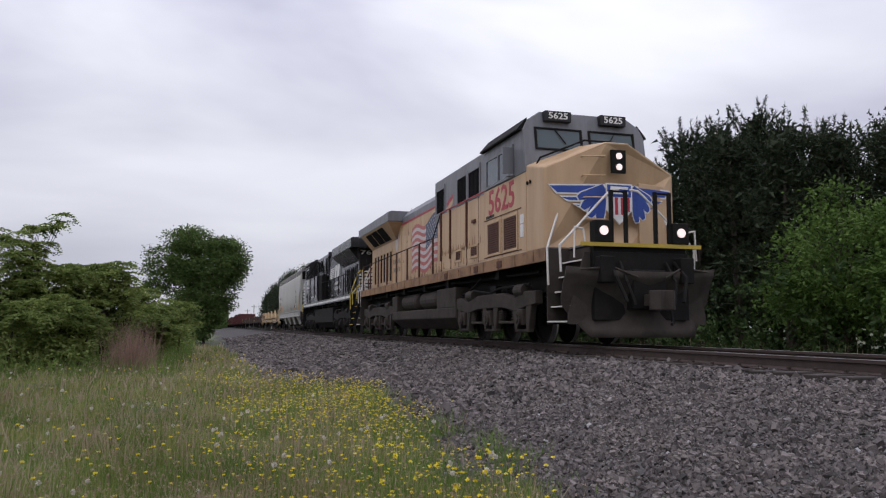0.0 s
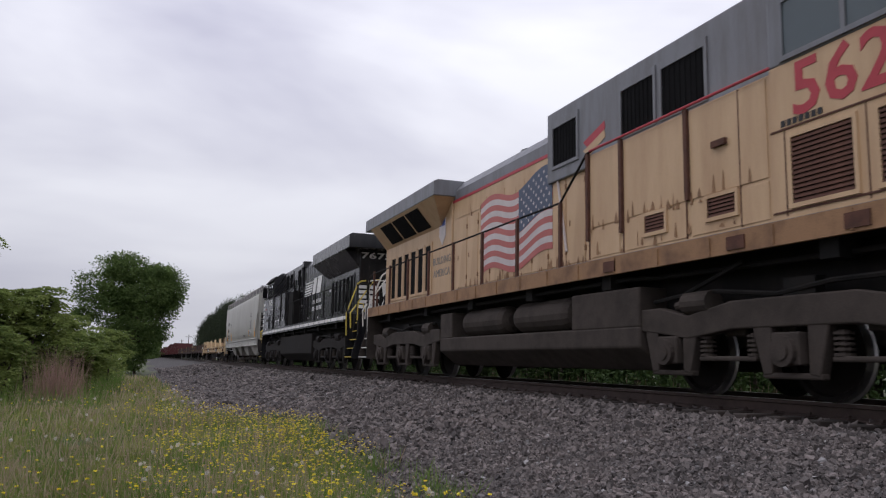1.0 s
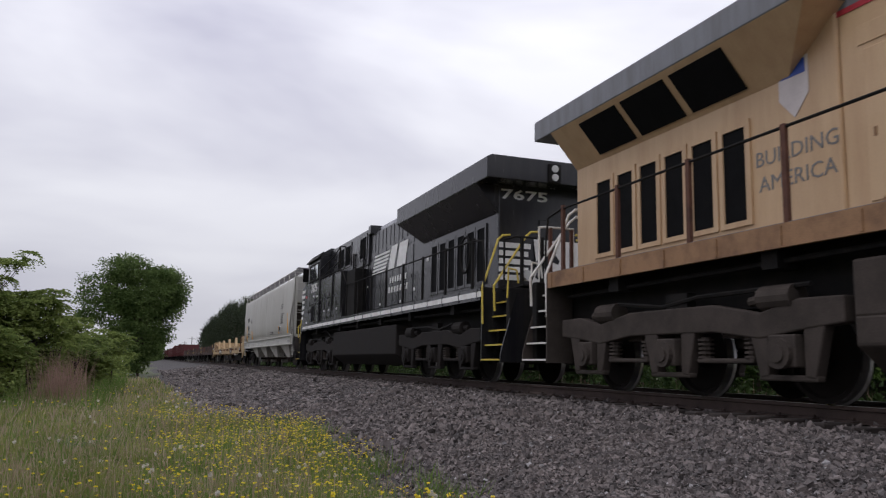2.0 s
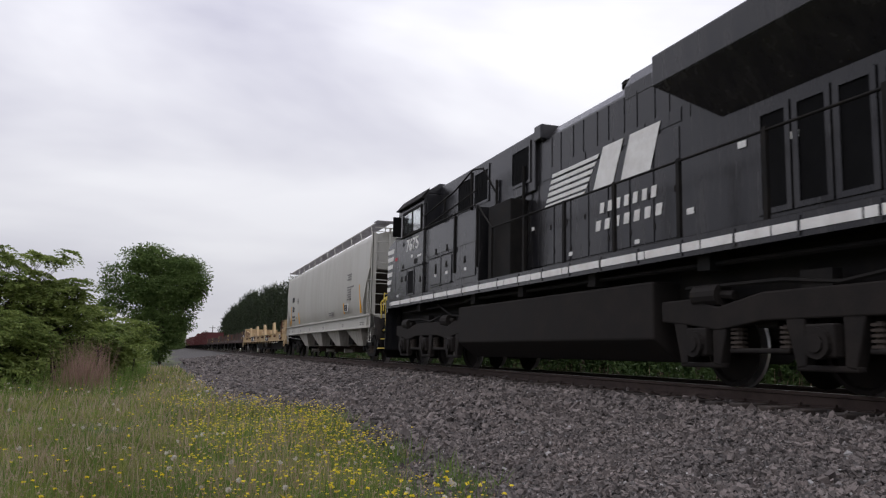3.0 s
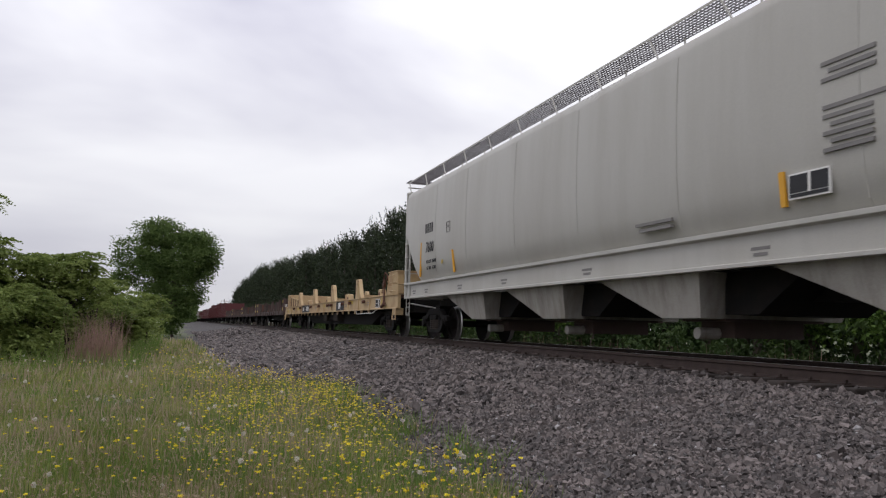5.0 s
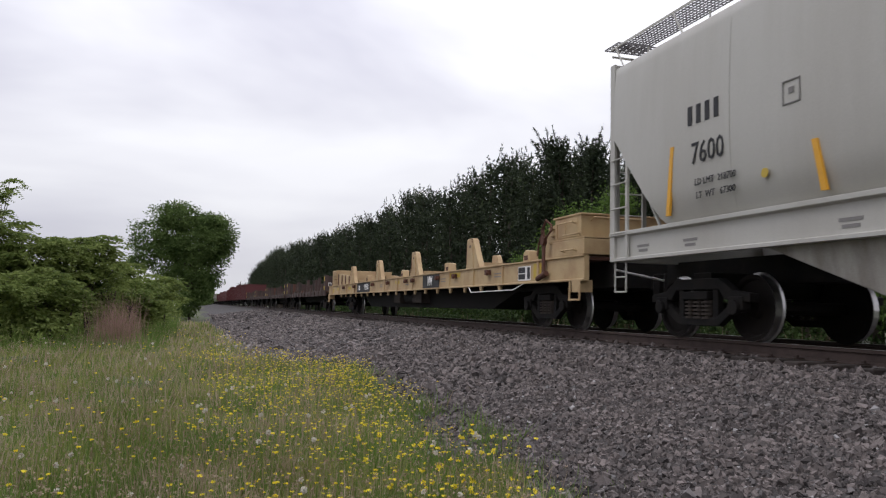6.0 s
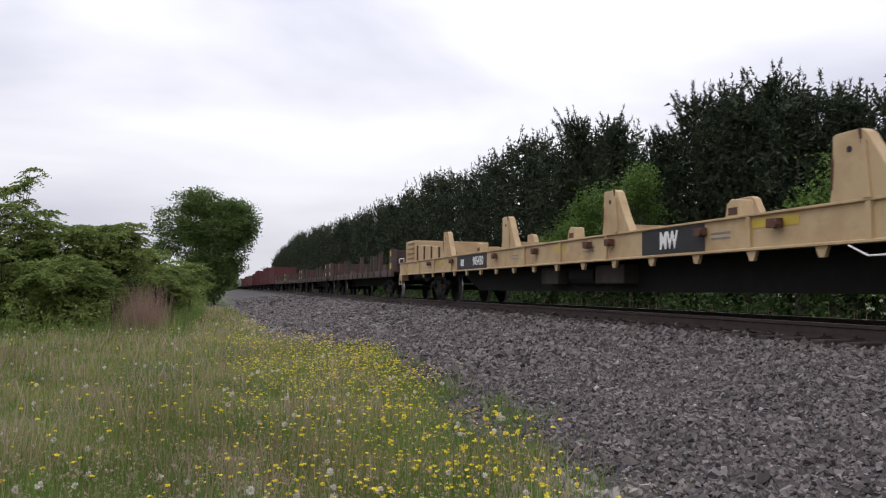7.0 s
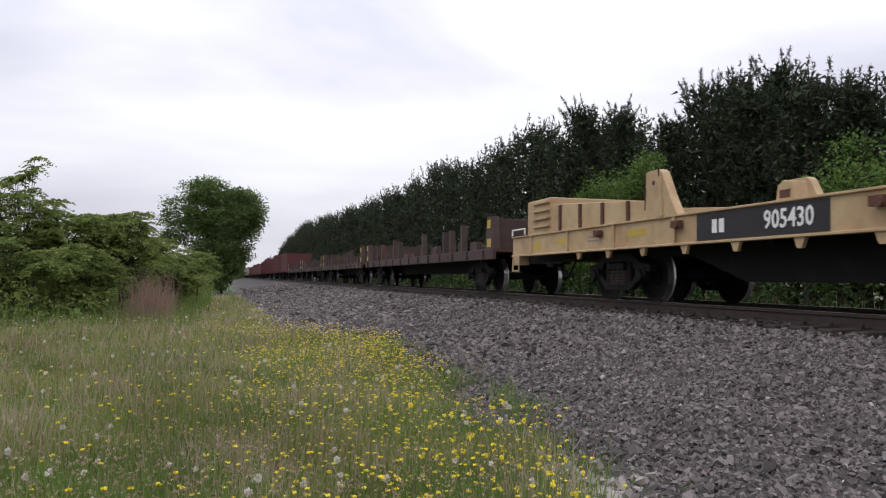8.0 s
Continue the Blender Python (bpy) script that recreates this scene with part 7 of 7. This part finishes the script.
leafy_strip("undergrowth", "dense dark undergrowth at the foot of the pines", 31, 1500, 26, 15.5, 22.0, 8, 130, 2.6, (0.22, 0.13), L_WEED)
# backdrop added to close the bright gaps below the pines and darken them
leafy_strip("wood_floor_growth", "dark leafy backdrop added inside the wood", 34, 1500, 18, 22.0, 34.0, 4, 170, 4.6, (0.5, 0.3), L_WEED)
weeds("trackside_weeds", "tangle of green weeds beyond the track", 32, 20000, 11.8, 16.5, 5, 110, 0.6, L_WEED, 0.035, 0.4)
weeds("dead_stems", "dry dead stems among the weeds beyond the track", 33, 600, 12.5, 17.0, 5, 80, 1.1, L_REED, 0.03, 0.3, 0.5)

# the meadow side
broadleaf("roadside_tree", pose(-0.6, 60, -0.9), "dark green broadleaf tree, thin and open on one side", 41,
          [(0.4, 0, 5.7, 1.9, 2.0, 1.6), (1.7, 0, 5.9, 1.0, 1.4, 1.2), (0.4, 0, 3.9, 1.8, 1.9, 1.6), (0.1, 0, 2.4, 1.2, 1.3, 1.3), (-0.8, 0, 7.4, 1.2, 1.3, 0.9), (1.2, 0, 7.0, 0.9, 1.1, 0.7),
           (-0.2, 0, 1.1, 0.7, 0.8, 0.8), (-2.8, 0.3, 6.2, 1.3, 1.3, 1.4, 0.42), (-3.4, 0.2, 4.5, 0.9, 1.1, 1.1, 0.4), (-2.2, 0, 7.4, 0.9, 0.9, 0.7, 0.45), (-1.5, 0, 6.0, 1.0, 1.1, 1.3, 0.8), (-1.7, 0, 4.3, 1.0, 1.2, 1.5, 0.8)],
          540, 90, (0.19, 0.10), L_OAK, 2.2)
for k, (x, y, h, r, seed) in enumerate(((-6.9, 22.5, 4.2, 1.3, 51), (-5.6, 23.0, 3.65, 1.2, 52), (-4.6, 23.6, 3.6, 1.1, 53), (-3.6, 24.0, 3.55, 1.0, 54), (-2.8, 24.4, 3.4, 0.8, 55), (-5.1, 20.8, 2.4, 1.0, 56),
                                        (-3.7, 22.2, 2.2, 0.9, 57), (-2.3, 29.0, 2.7, 1.0, 58), (-1.5, 34.0, 2.6, 1.0, 59), (-9.0, 24.5, 4.4, 1.6, 67), (-1.9, 26.6, 2.0, 0.7, 68))):
    frond_bush("bush", pose(x, y, -0.9, 0, 0, 40 * k), "green bush with layered feather-like leaves at the meadow's edge", seed,
               [(0, 0, h * 0.74, r, r, h * 0.2), (-r * 0.5, 0.2, h * 0.6, r * 0.7, r * 0.7, h * 0.2), (r * 0.5, -0.2, h * 0.5, r * 0.8, r * 0.7, h * 0.2), (0.1, 0, h * 0.3, r * 0.7, r * 0.7, h * 0.2)],
               int(30 + 9 * h), L_BUSH, h, group="bushes at the meadow's edge")
sapling = frond_bush("slender_sapling", pose(-5.0, 23.5, -0.9), "slender sapling with drooping leaves above the bushes", 61,
                     [(0.1, 0, 3.0, 0.6, 0.6, 0.6), (0.8, 0, 4.0, 0.4, 0.35, 0.4), (-0.6, 0, 3.5, 0.35, 0.4, 0.35), (0.35, 0, 3.7, 0.45, 0.4, 0.45)], 26, L_BUSH, 3.6, category="sapling", size=0.42)
weeds("dead_reeds", "dry reddish stand of dead reeds by the bushes", 62, 760, -2.3, -1.6, 20.9, 22.3, 1.6, L_REED, 0.014, 0.2, 0.22, "reeds")
leafy_strip("hedge_growth", "low green growth along the hedge line", 63, 260, 30, -12, -1.4, 38, 58, 1.2, (0.24, 0.12), L_BUSH)
leafy_strip("weedy_foreground_growth", "leafy weeds under the bushes", 64, 210, 26, -8.5, -2.6, 19.5, 27, 0.7, (0.13, 0.05), L_BUSH)
weeds("tall_edge_grass", "tall green grass under the bushes", 65, 9000, -9, -0.8, 18.5, 40, 0.75, L_GREEN, 0.022, 0.3)
leafy_strip("far_woods", "dark line of distant woods", 66, 700, 26, -150, 6, 330, 420, 9.0, (1.6, 1.2), L_OAK)


# far end of the line
def utility_pole(y, x):
    pole = empty_thing("utility_pole", pose(x, y, -0.8), "distant wooden utility pole with a cross-arm", "utility pole", group="distant poles")
    bm = bmesh.new()
    cyl(bm, (0, 0, 0), (0, 0, 9.5), 0.16, 8, 0.11)
    part("pole", bm, M_BARK, pole)
    bm = bmesh.new()
    box(bm, -1.2, 1.2, -0.06, 0.06, 8.6, 8.75)
    part("cross_arm", bm, M_BARK, pole)


def far_house(x, y, w, d, h):
    house = empty_thing("far_house", pose(x, y, -1.0), "small pale house far down the line", "house", group="distant houses")
    bm = bmesh.new()
    box(bm, -w / 2, w / 2, 0, d, 0, h)
    part("wall", bm, M_WHITE, house)
    bm = bmesh.new()
    prism(bm, [(-w / 2 - 0.3, h), (w / 2 + 0.3, h), (0, h + w * 0.28)], "y", -0.3, d + 0.3)
    part("roof", bm, M_GREY, house)
    for x0 in (-w * 0.3, w * 0.12):
        bm = bmesh.new()
        box(bm, x0, x0 + w * 0.18, -0.03, 0.0, h * 0.4, h * 0.75)
        part("window", bm, M_GLASS, house)


bm = bmesh.new()
box(bm, -40, -9.5, 34, 62, -1.1, -0.93)
tagged(part("gravel_lot", bm, M_SAND, None), "pale gravel lot behind the bushes", "gravel lot", kind="structure")
utility_pole(310, 15.0)
utility_pole(395, 16.0)
utility_pole(250, -6.0)
far_house(-7.0, 290, 9, 8, 3.2)
far_house(2.0, 430, 10, 9, 3.6)


# ---- meadow grass, flowers and loose stones ----
def meadow_spots(rng, count, near, far):
    """Random spots on the meadow in the camera's view, thinning out with distance."""
    r = near * (far / near) ** rng.uniform(0, 1, count * 2)
    a = np.radians(rng.uniform(-28, 48, count * 2))
    x, y = r * np.sin(a), r * np.cos(a)
    keep = (x < grass_edge(y) + rng.normal(0, 0.12, count * 2)) & (x > -26)
    return x[keep][:count], y[keep][:count], r[keep][:count]


def grass(name, label, seed, count, height, mat, lean, near=1.6, far=48.0):
    rng = np.random.default_rng(seed)
    x, y, r = meadow_spots(rng, count, near, far)
    n = len(x)
    patch = 0.72 + 0.38 * np.sin(x * 2.3 + y * 0.9 + seed) * np.sin(y * 1.7 - x * 0.9) + 0.22 * np.sin(x * 5.1 - y * 2.2) * np.sin(y * 4.3 + x * 1.7) + 0.15 * rng.normal(size=n)
    base = np.stack([x, y, ground_height(x, y) - 0.03], 1)
    axis = np.array([0, 0, 1.0]) + rng.normal(0, lean, (n, 3)) * np.array([1, 1, 0.1])
    verts = blade_tris(rng, base, axis, height * np.clip(patch, 0.35, 1.5) * rng.uniform(0.5, 1.15, n), 0.005 + 0.0021 * r)
    ob = part_of_mesh(name, leaf_mesh(name, verts, 3), mat, None)
    return tagged(ob, label, "grass", kind="stuff")


def flowers(name, label, seed, spots, size, mat, height, petals, ball=False):
    rng = np.random.default_rng(seed)
    x, y = spots
    n = len(x)
    z = ground_height(x, y) + height * rng.uniform(0.55, 1.1, n)
    r = size * rng.uniform(0.7, 1.25, n) + 0.0005 * np.hypot(x, y)
    centre = np.stack([x, y, z], 1)
    verts = []
    for k in range(petals):
        if ball:
            d = unit(rng.normal(size=(n, 3)))
            verts.append(leaf_quads(rng, centre + d * r[:, None] * 0.15, d, r, r * 0.9))
        else:
            a = 6.28319 * k / petals + rng.uniform(0, 0.4, n)
            d = np.stack([np.cos(a), np.sin(a), np.full(n, 0.25) + rng.uniform(-0.2, 0.3, n)], 1)
            verts.append(leaf_quads(rng, centre, d, r, r * 0.95))
    ob = part_of_mesh(name, leaf_mesh(name, np.concatenate(verts), 4), mat, None)
    stem = blade_tris(rng, np.stack([x, y, ground_height(x, y) - 0.02], 1), centre - np.stack([x, y, ground_height(x, y) - 0.02], 1) + rng.normal(0, 0.01, (n, 3)), z - ground_height(x, y) + 0.02, 0.006)
    part_of_mesh("stems", leaf_mesh("stems", stem, 3), L_GREEN, ob)
    return tagged(ob, label, "flowers", kind="stuff")


def make_meadow():
    grass("meadow_grass", "olive green meadow grass", 71, 110000, 0.27, L_GRASS, 0.34)
    grass("dry_grass", "dry straw-coloured grass stems in the meadow", 72, 46000, 0.33, L_STRAW, 0.28)
    grass("green_grass", "fresh green grass blades in the meadow", 73, 52000, 0.24, L_GREEN, 0.36)
    # the meadow goes on around and behind
    rng = np.random.default_rng(70)
    x = np.concatenate([rng.uniform(-24, 2.5, 60000), rng.uniform(-9, 2.2, 34000)])
    y = np.concatenate([rng.uniform(-14, 40, 60000), rng.uniform(-7, 8, 34000)])
    keep = (x < grass_edge(y)) & ((y < 0.9) | (x < -0.6 * y - 1.5))
    x, y = x[keep], y[keep]
    verts = blade_tris(rng, np.stack([x, y, ground_height(x, y) - 0.03], 1), np.array([0, 0, 1.0]) + rng.normal(0, 0.35, (len(x), 3)) * np.array([1, 1, 0.1]), rng.uniform(0.12, 0.3, len(x)), 0.03)
    tagged(part_of_mesh("rough_grass", leaf_mesh("rough_grass", verts, 3), L_GRASS, None), "rough olive grass on the rest of the meadow", "grass", kind="stuff")
    rng = np.random.default_rng(74)
    x, y, r = meadow_spots(rng, 3000, 2.2, 30)
    drift = 0.5 + 0.5 * np.sin(x * 1.6 + y * 0.5) * np.sin(y * 0.9 - x * 0.6)
    dense = rng.uniform(0, 1, len(x)) < np.clip(1.1 - (grass_edge(y) - x) * 0.26, 0.07, 1) * (0.25 + 0.75 * drift)
    flowers("yellow_flowers", "scattered yellow hawkweed flowers in the meadow", 75, (x[dense], y[dense]), 0.0125, L_PETAL, 0.34, 9)
    ex = rng.uniform(0, 1, 2200) ** 1.5
    ey = np.concatenate([rng.uniform(3.2, 16.0, 1500), rng.normal(9.5, 1.6, 700)])
    flowers("small_yellow_flowers", "dense drift of small yellow flowers at the ballast edge", 76, (grass_edge(ey) - 0.02 - ex * 1.9, ey), 0.0078, L_PETAL, 0.30, 5)
    x, y, r = meadow_spots(rng, 190, 2.2, 22)
    flowers("seed_heads", "white round dandelion seed heads", 77, (x, y), 0.016, L_CLOCK, 0.34, 24, True)
    x, y, r = meadow_spots(rng, 7500, 2.2, 30)
    flowers("pale_seed_grass", "pale fluffy grass seed heads", 78, (x, y), 0.008, L_STRAW, 0.36, 4, True)
    x, y, r = meadow_spots(rng, 6500, 2.2, 30)
    flowers("reddish_seed_grass", "reddish sorrel and grass seed heads", 81, (x, y), 0.007, L_SEED, 0.38, 4, True)
    x, y, r = meadow_spots(rng, 130, 2.4, 20)
    at = rng.integers(0, len(x), 4500)
    x, y = x[at] + rng.normal(0, 0.08, 4500), y[at] + rng.normal(0, 0.08, 4500)
    on = x < grass_edge(y)
    x, y = x[on], y[on]
    verts = blade_tris(rng, np.stack([x, y, ground_height(x, y) - 0.03], 1), np.array([0, 0, 1.0]) + rng.normal(0, 0.3, (len(x), 3)) * np.array([1, 1, 0.1]), rng.uniform(0.15, 0.42, len(x)), 0.016)
    tagged(part_of_mesh("dark_tufts", leaf_mesh("dark_tufts", verts, 3), L_GREEN, None), "darker green grass tufts in the meadow", "grass", kind="stuff")
    ny = rng.uniform(2.6, 5.2, 60)
    nx = grass_edge(ny) - np.abs(rng.normal(0.1, 0.5, 60))
    flowers("large_yellow_flowers", "larger round yellow flower heads near the ballast", 82, (nx, ny), 0.014, L_PETAL, 0.36, 14, True)
    weeds("edge_tufts", "grass tufts growing into the ballast edge", 79, 2600, 1.3, 2.6, 4, 15, 0.30, L_GREEN, 0.012, 0.4, 0.10)
    weeds("ballast_sprouts", "small green sprouts in the ballast", 80, 260, 2.1, 2.7, 3.6, 7, 0.14, L_GREEN, 0.012, 0.7, 0.05)


make_meadow()

CHUNK = np.array([(x, y, z) for z in (-1, 1) for y in (-1, 1) for x in (-1, 1)], dtype=float) * 0.72
CHUNK_FACES = np.array([(0, 2, 3), (0, 3, 1), (4, 5, 7), (4, 7, 6), (0, 1, 5), (0, 5, 4), (2, 6, 7), (2, 7, 3), (0, 4, 6), (0, 6, 2), (1, 3, 7), (1, 7, 5)])


def turns(rng, n):
    """Random rotations."""
    q = unit(rng.normal(size=(n, 4)))
    w, x, y, z = q.T
    return np.stack([np.stack([1 - 2 * (y * y + z * z), 2 * (x * y - w * z), 2 * (x * z + w * y)], -1),
                     np.stack([2 * (x * y + w * z), 1 - 2 * (x * x + z * z), 2 * (y * z - w * x)], -1),
                     np.stack([2 * (x * z - w * y), 2 * (y * z + w * x), 1 - 2 * (x * x + y * y)], -1)], 1)


def stones(name, label, seed, x, y, size, parent=None, mat=None, tall=1.0):
    rng = np.random.default_rng(seed)
    n = len(x)
    shape = (CHUNK[None] + rng.uniform(-0.42, 0.42, (n, 8, 3))) * rng.uniform(0.5, 1.25, (n, 1, 3))
    shape = np.einsum("nij,nkj->nki", turns(rng, n), shape) * np.array([1, 1, tall])
    size = size * rng.lognormal(0, 0.28, n)
    spot = np.stack([x, y, ground_height(x, y) + size * tall * rng.uniform(-0.25, 0.95, n)], 1)
    verts = (shape * size[:, None, None] + spot[:, None]).reshape(-1, 3)
    faces = (CHUNK_FACES[None] + 8 * np.arange(n)[:, None, None]).ravel()
    ob = part_of_mesh(name, mesh_from_arrays(name, verts, faces, 3), mat or M_STONES, parent)
    return tagged(ob, label, "ballast stones" if parent is None else "", kind="stuff")


def make_stones():
    rng = np.random.default_rng(91)
    for k, (y0, y1, per, size) in enumerate(((-14, 2.2, 120, 0.036), (2.2, 9, 1550, 0.0165), (9, 18, 450, 0.0262), (18, 42, 105, 0.042), (42, 85, 26, 0.06))):
        n = int((y1 - y0) * 4.3 * per)
        y = rng.uniform(y0, y1, n)
        x = rng.uniform(1.0, 6.45, n)
        keep = x > grass_edge(y) - 0.1 + np.abs(rng.normal(0, 0.25, n))
        stones("loose_ballast", "angular grey ballast stones covering the slope", 191 + k, x[keep], y[keep], size, tall=0.55 if y0 > 17 else 1.0)
    n = 3400
    y = rng.uniform(2.6, 20, n)
    x = rng.uniform(1.6, 6.3, n)
    keep = x > grass_edge(y)
    stones("pale_ballast", "scattered paler stones among the ballast", 95, x[keep], y[keep], 0.0125, mat=M_PALE)
    n = 6500
    y = rng.uniform(3, 30, n)
    stones("bed_ballast", "dark ballast stones between the ties", 96, rng.uniform(6.45, 10.2, n), y, 0.034)
    n = 700
    y = rng.uniform(4, 20, n)
    stones("stray_ballast", "stray stones at the meadow's edge", 97, grass_edge(y) - np.abs(rng.normal(0, 0.25, n)), y, 0.022)
    # the pale grit patch at the edge
    y = np.concatenate([rng.uniform(15, 19, 500), rng.uniform(20, 30, 300), rng.uniform(3.2, 4.4, 160)])
    x = grass_edge(y) + rng.normal(0.15, 0.28, len(y))
    stones("pale_grit_stones", "pale grit and pebbles along the meadow's edge", 98, x, y, 0.03, mat=M_SAND)
    for k, (cx, cy, rx, ry) in enumerate(((0.75, 17.0, 0.55, 1.6), (0.55, 23.0, 0.45, 2.6), (0.5, 31.0, 0.4, 3.2), (1.75, 4.0, 0.35, 0.6), (0.9, 20.0, 0.3, 0.8))):
        ring = []
        for i in range(26):
            a = 6.28319 * i / 26
            wob = 1 + 0.28 * math.sin(3 * a + k) + 0.16 * math.sin(7 * a + 2 * k)
            x, y = cx + rx * wob * math.cos(a), cy + ry * wob * math.sin(a)
            ring.append((x, y))
        bm = bmesh.new()
        loft(bm, [[(x, y, float(ground_height(x, y)) + 0.002) for x, y in ring],
                  [(cx + (x - cx) * 0.9, cy + (y - cy) * 0.9, float(ground_height(x, y)) + 0.022) for x, y in ring]])
        patch = part("grit_patch", bm, M_SAND, None)
        tagged(patch, "pale bare grit at the meadow's edge", "grit", kind="structure")
    # single stones on the nearest stretch
    meshes = []
    for k in range(8):
        shape = (CHUNK + rng.uniform(-0.4, 0.4, (8, 3))) * rng.uniform(0.6, 1.2, (1, 3))
        meshes.append(mesh_from_arrays("stone", shape, CHUNK_FACES.ravel(), 3))
    for k in range(300):
        y = float(rng.uniform(3.2, 6.2))
        x = float(rng.uniform(2.1, 5.4))
        s = float(0.019 * rng.lognormal(0, 0.25))
        z = float(ground_height(x, y)) + 0.35 * s + 0.012
        ob = part_of_mesh("stone", meshes[k % 8], M_STONE, ballast)
        ob.matrix_basis = pose(x, y, z, float(rng.uniform(0, 360)), float(rng.uniform(0, 360)), float(rng.uniform(0, 360))) @ Matrix.Diagonal((s, s, s * 0.85, 1))


make_stones()


# ---- what moves: the train rolls past, its wheels turn ----
def travelled(t):
    return SPEED * t + GAIN * t * t / 2


def motions():
    times = [k * 0.5 for k in range(17)]
    for root, q, turned in VEHICLES:
        walk(root, [(t, pose(TRACK_X, q - travelled(t), 0, 0, 0, 180 if turned else 0)) for t in times])
    steps = [k / FPS for k in range(241)]
    for ob, radius, way in WHEELSETS:
        y = ob.location.y
        walk(ob, [(t, pose(0, y, radius, way * math.degrees(travelled(t) / radius) % 360.0)) for t in steps])

    # the sapling sways in the train's draught
    spot = (-5.0, 23.5, -0.9)
    walk(sapling, [(t, pose(*spot, 0, lean, 0)) for t, lean in ((0.0, 0), (0.6, 0), (1.2, 2), (2.3, 15), (2.6, 16), (3.0, 19), (3.5, -4), (4.0, -9), (4.7, -11), (5.8, -12), (7.0, -14), (8.0, -15))])


motions()
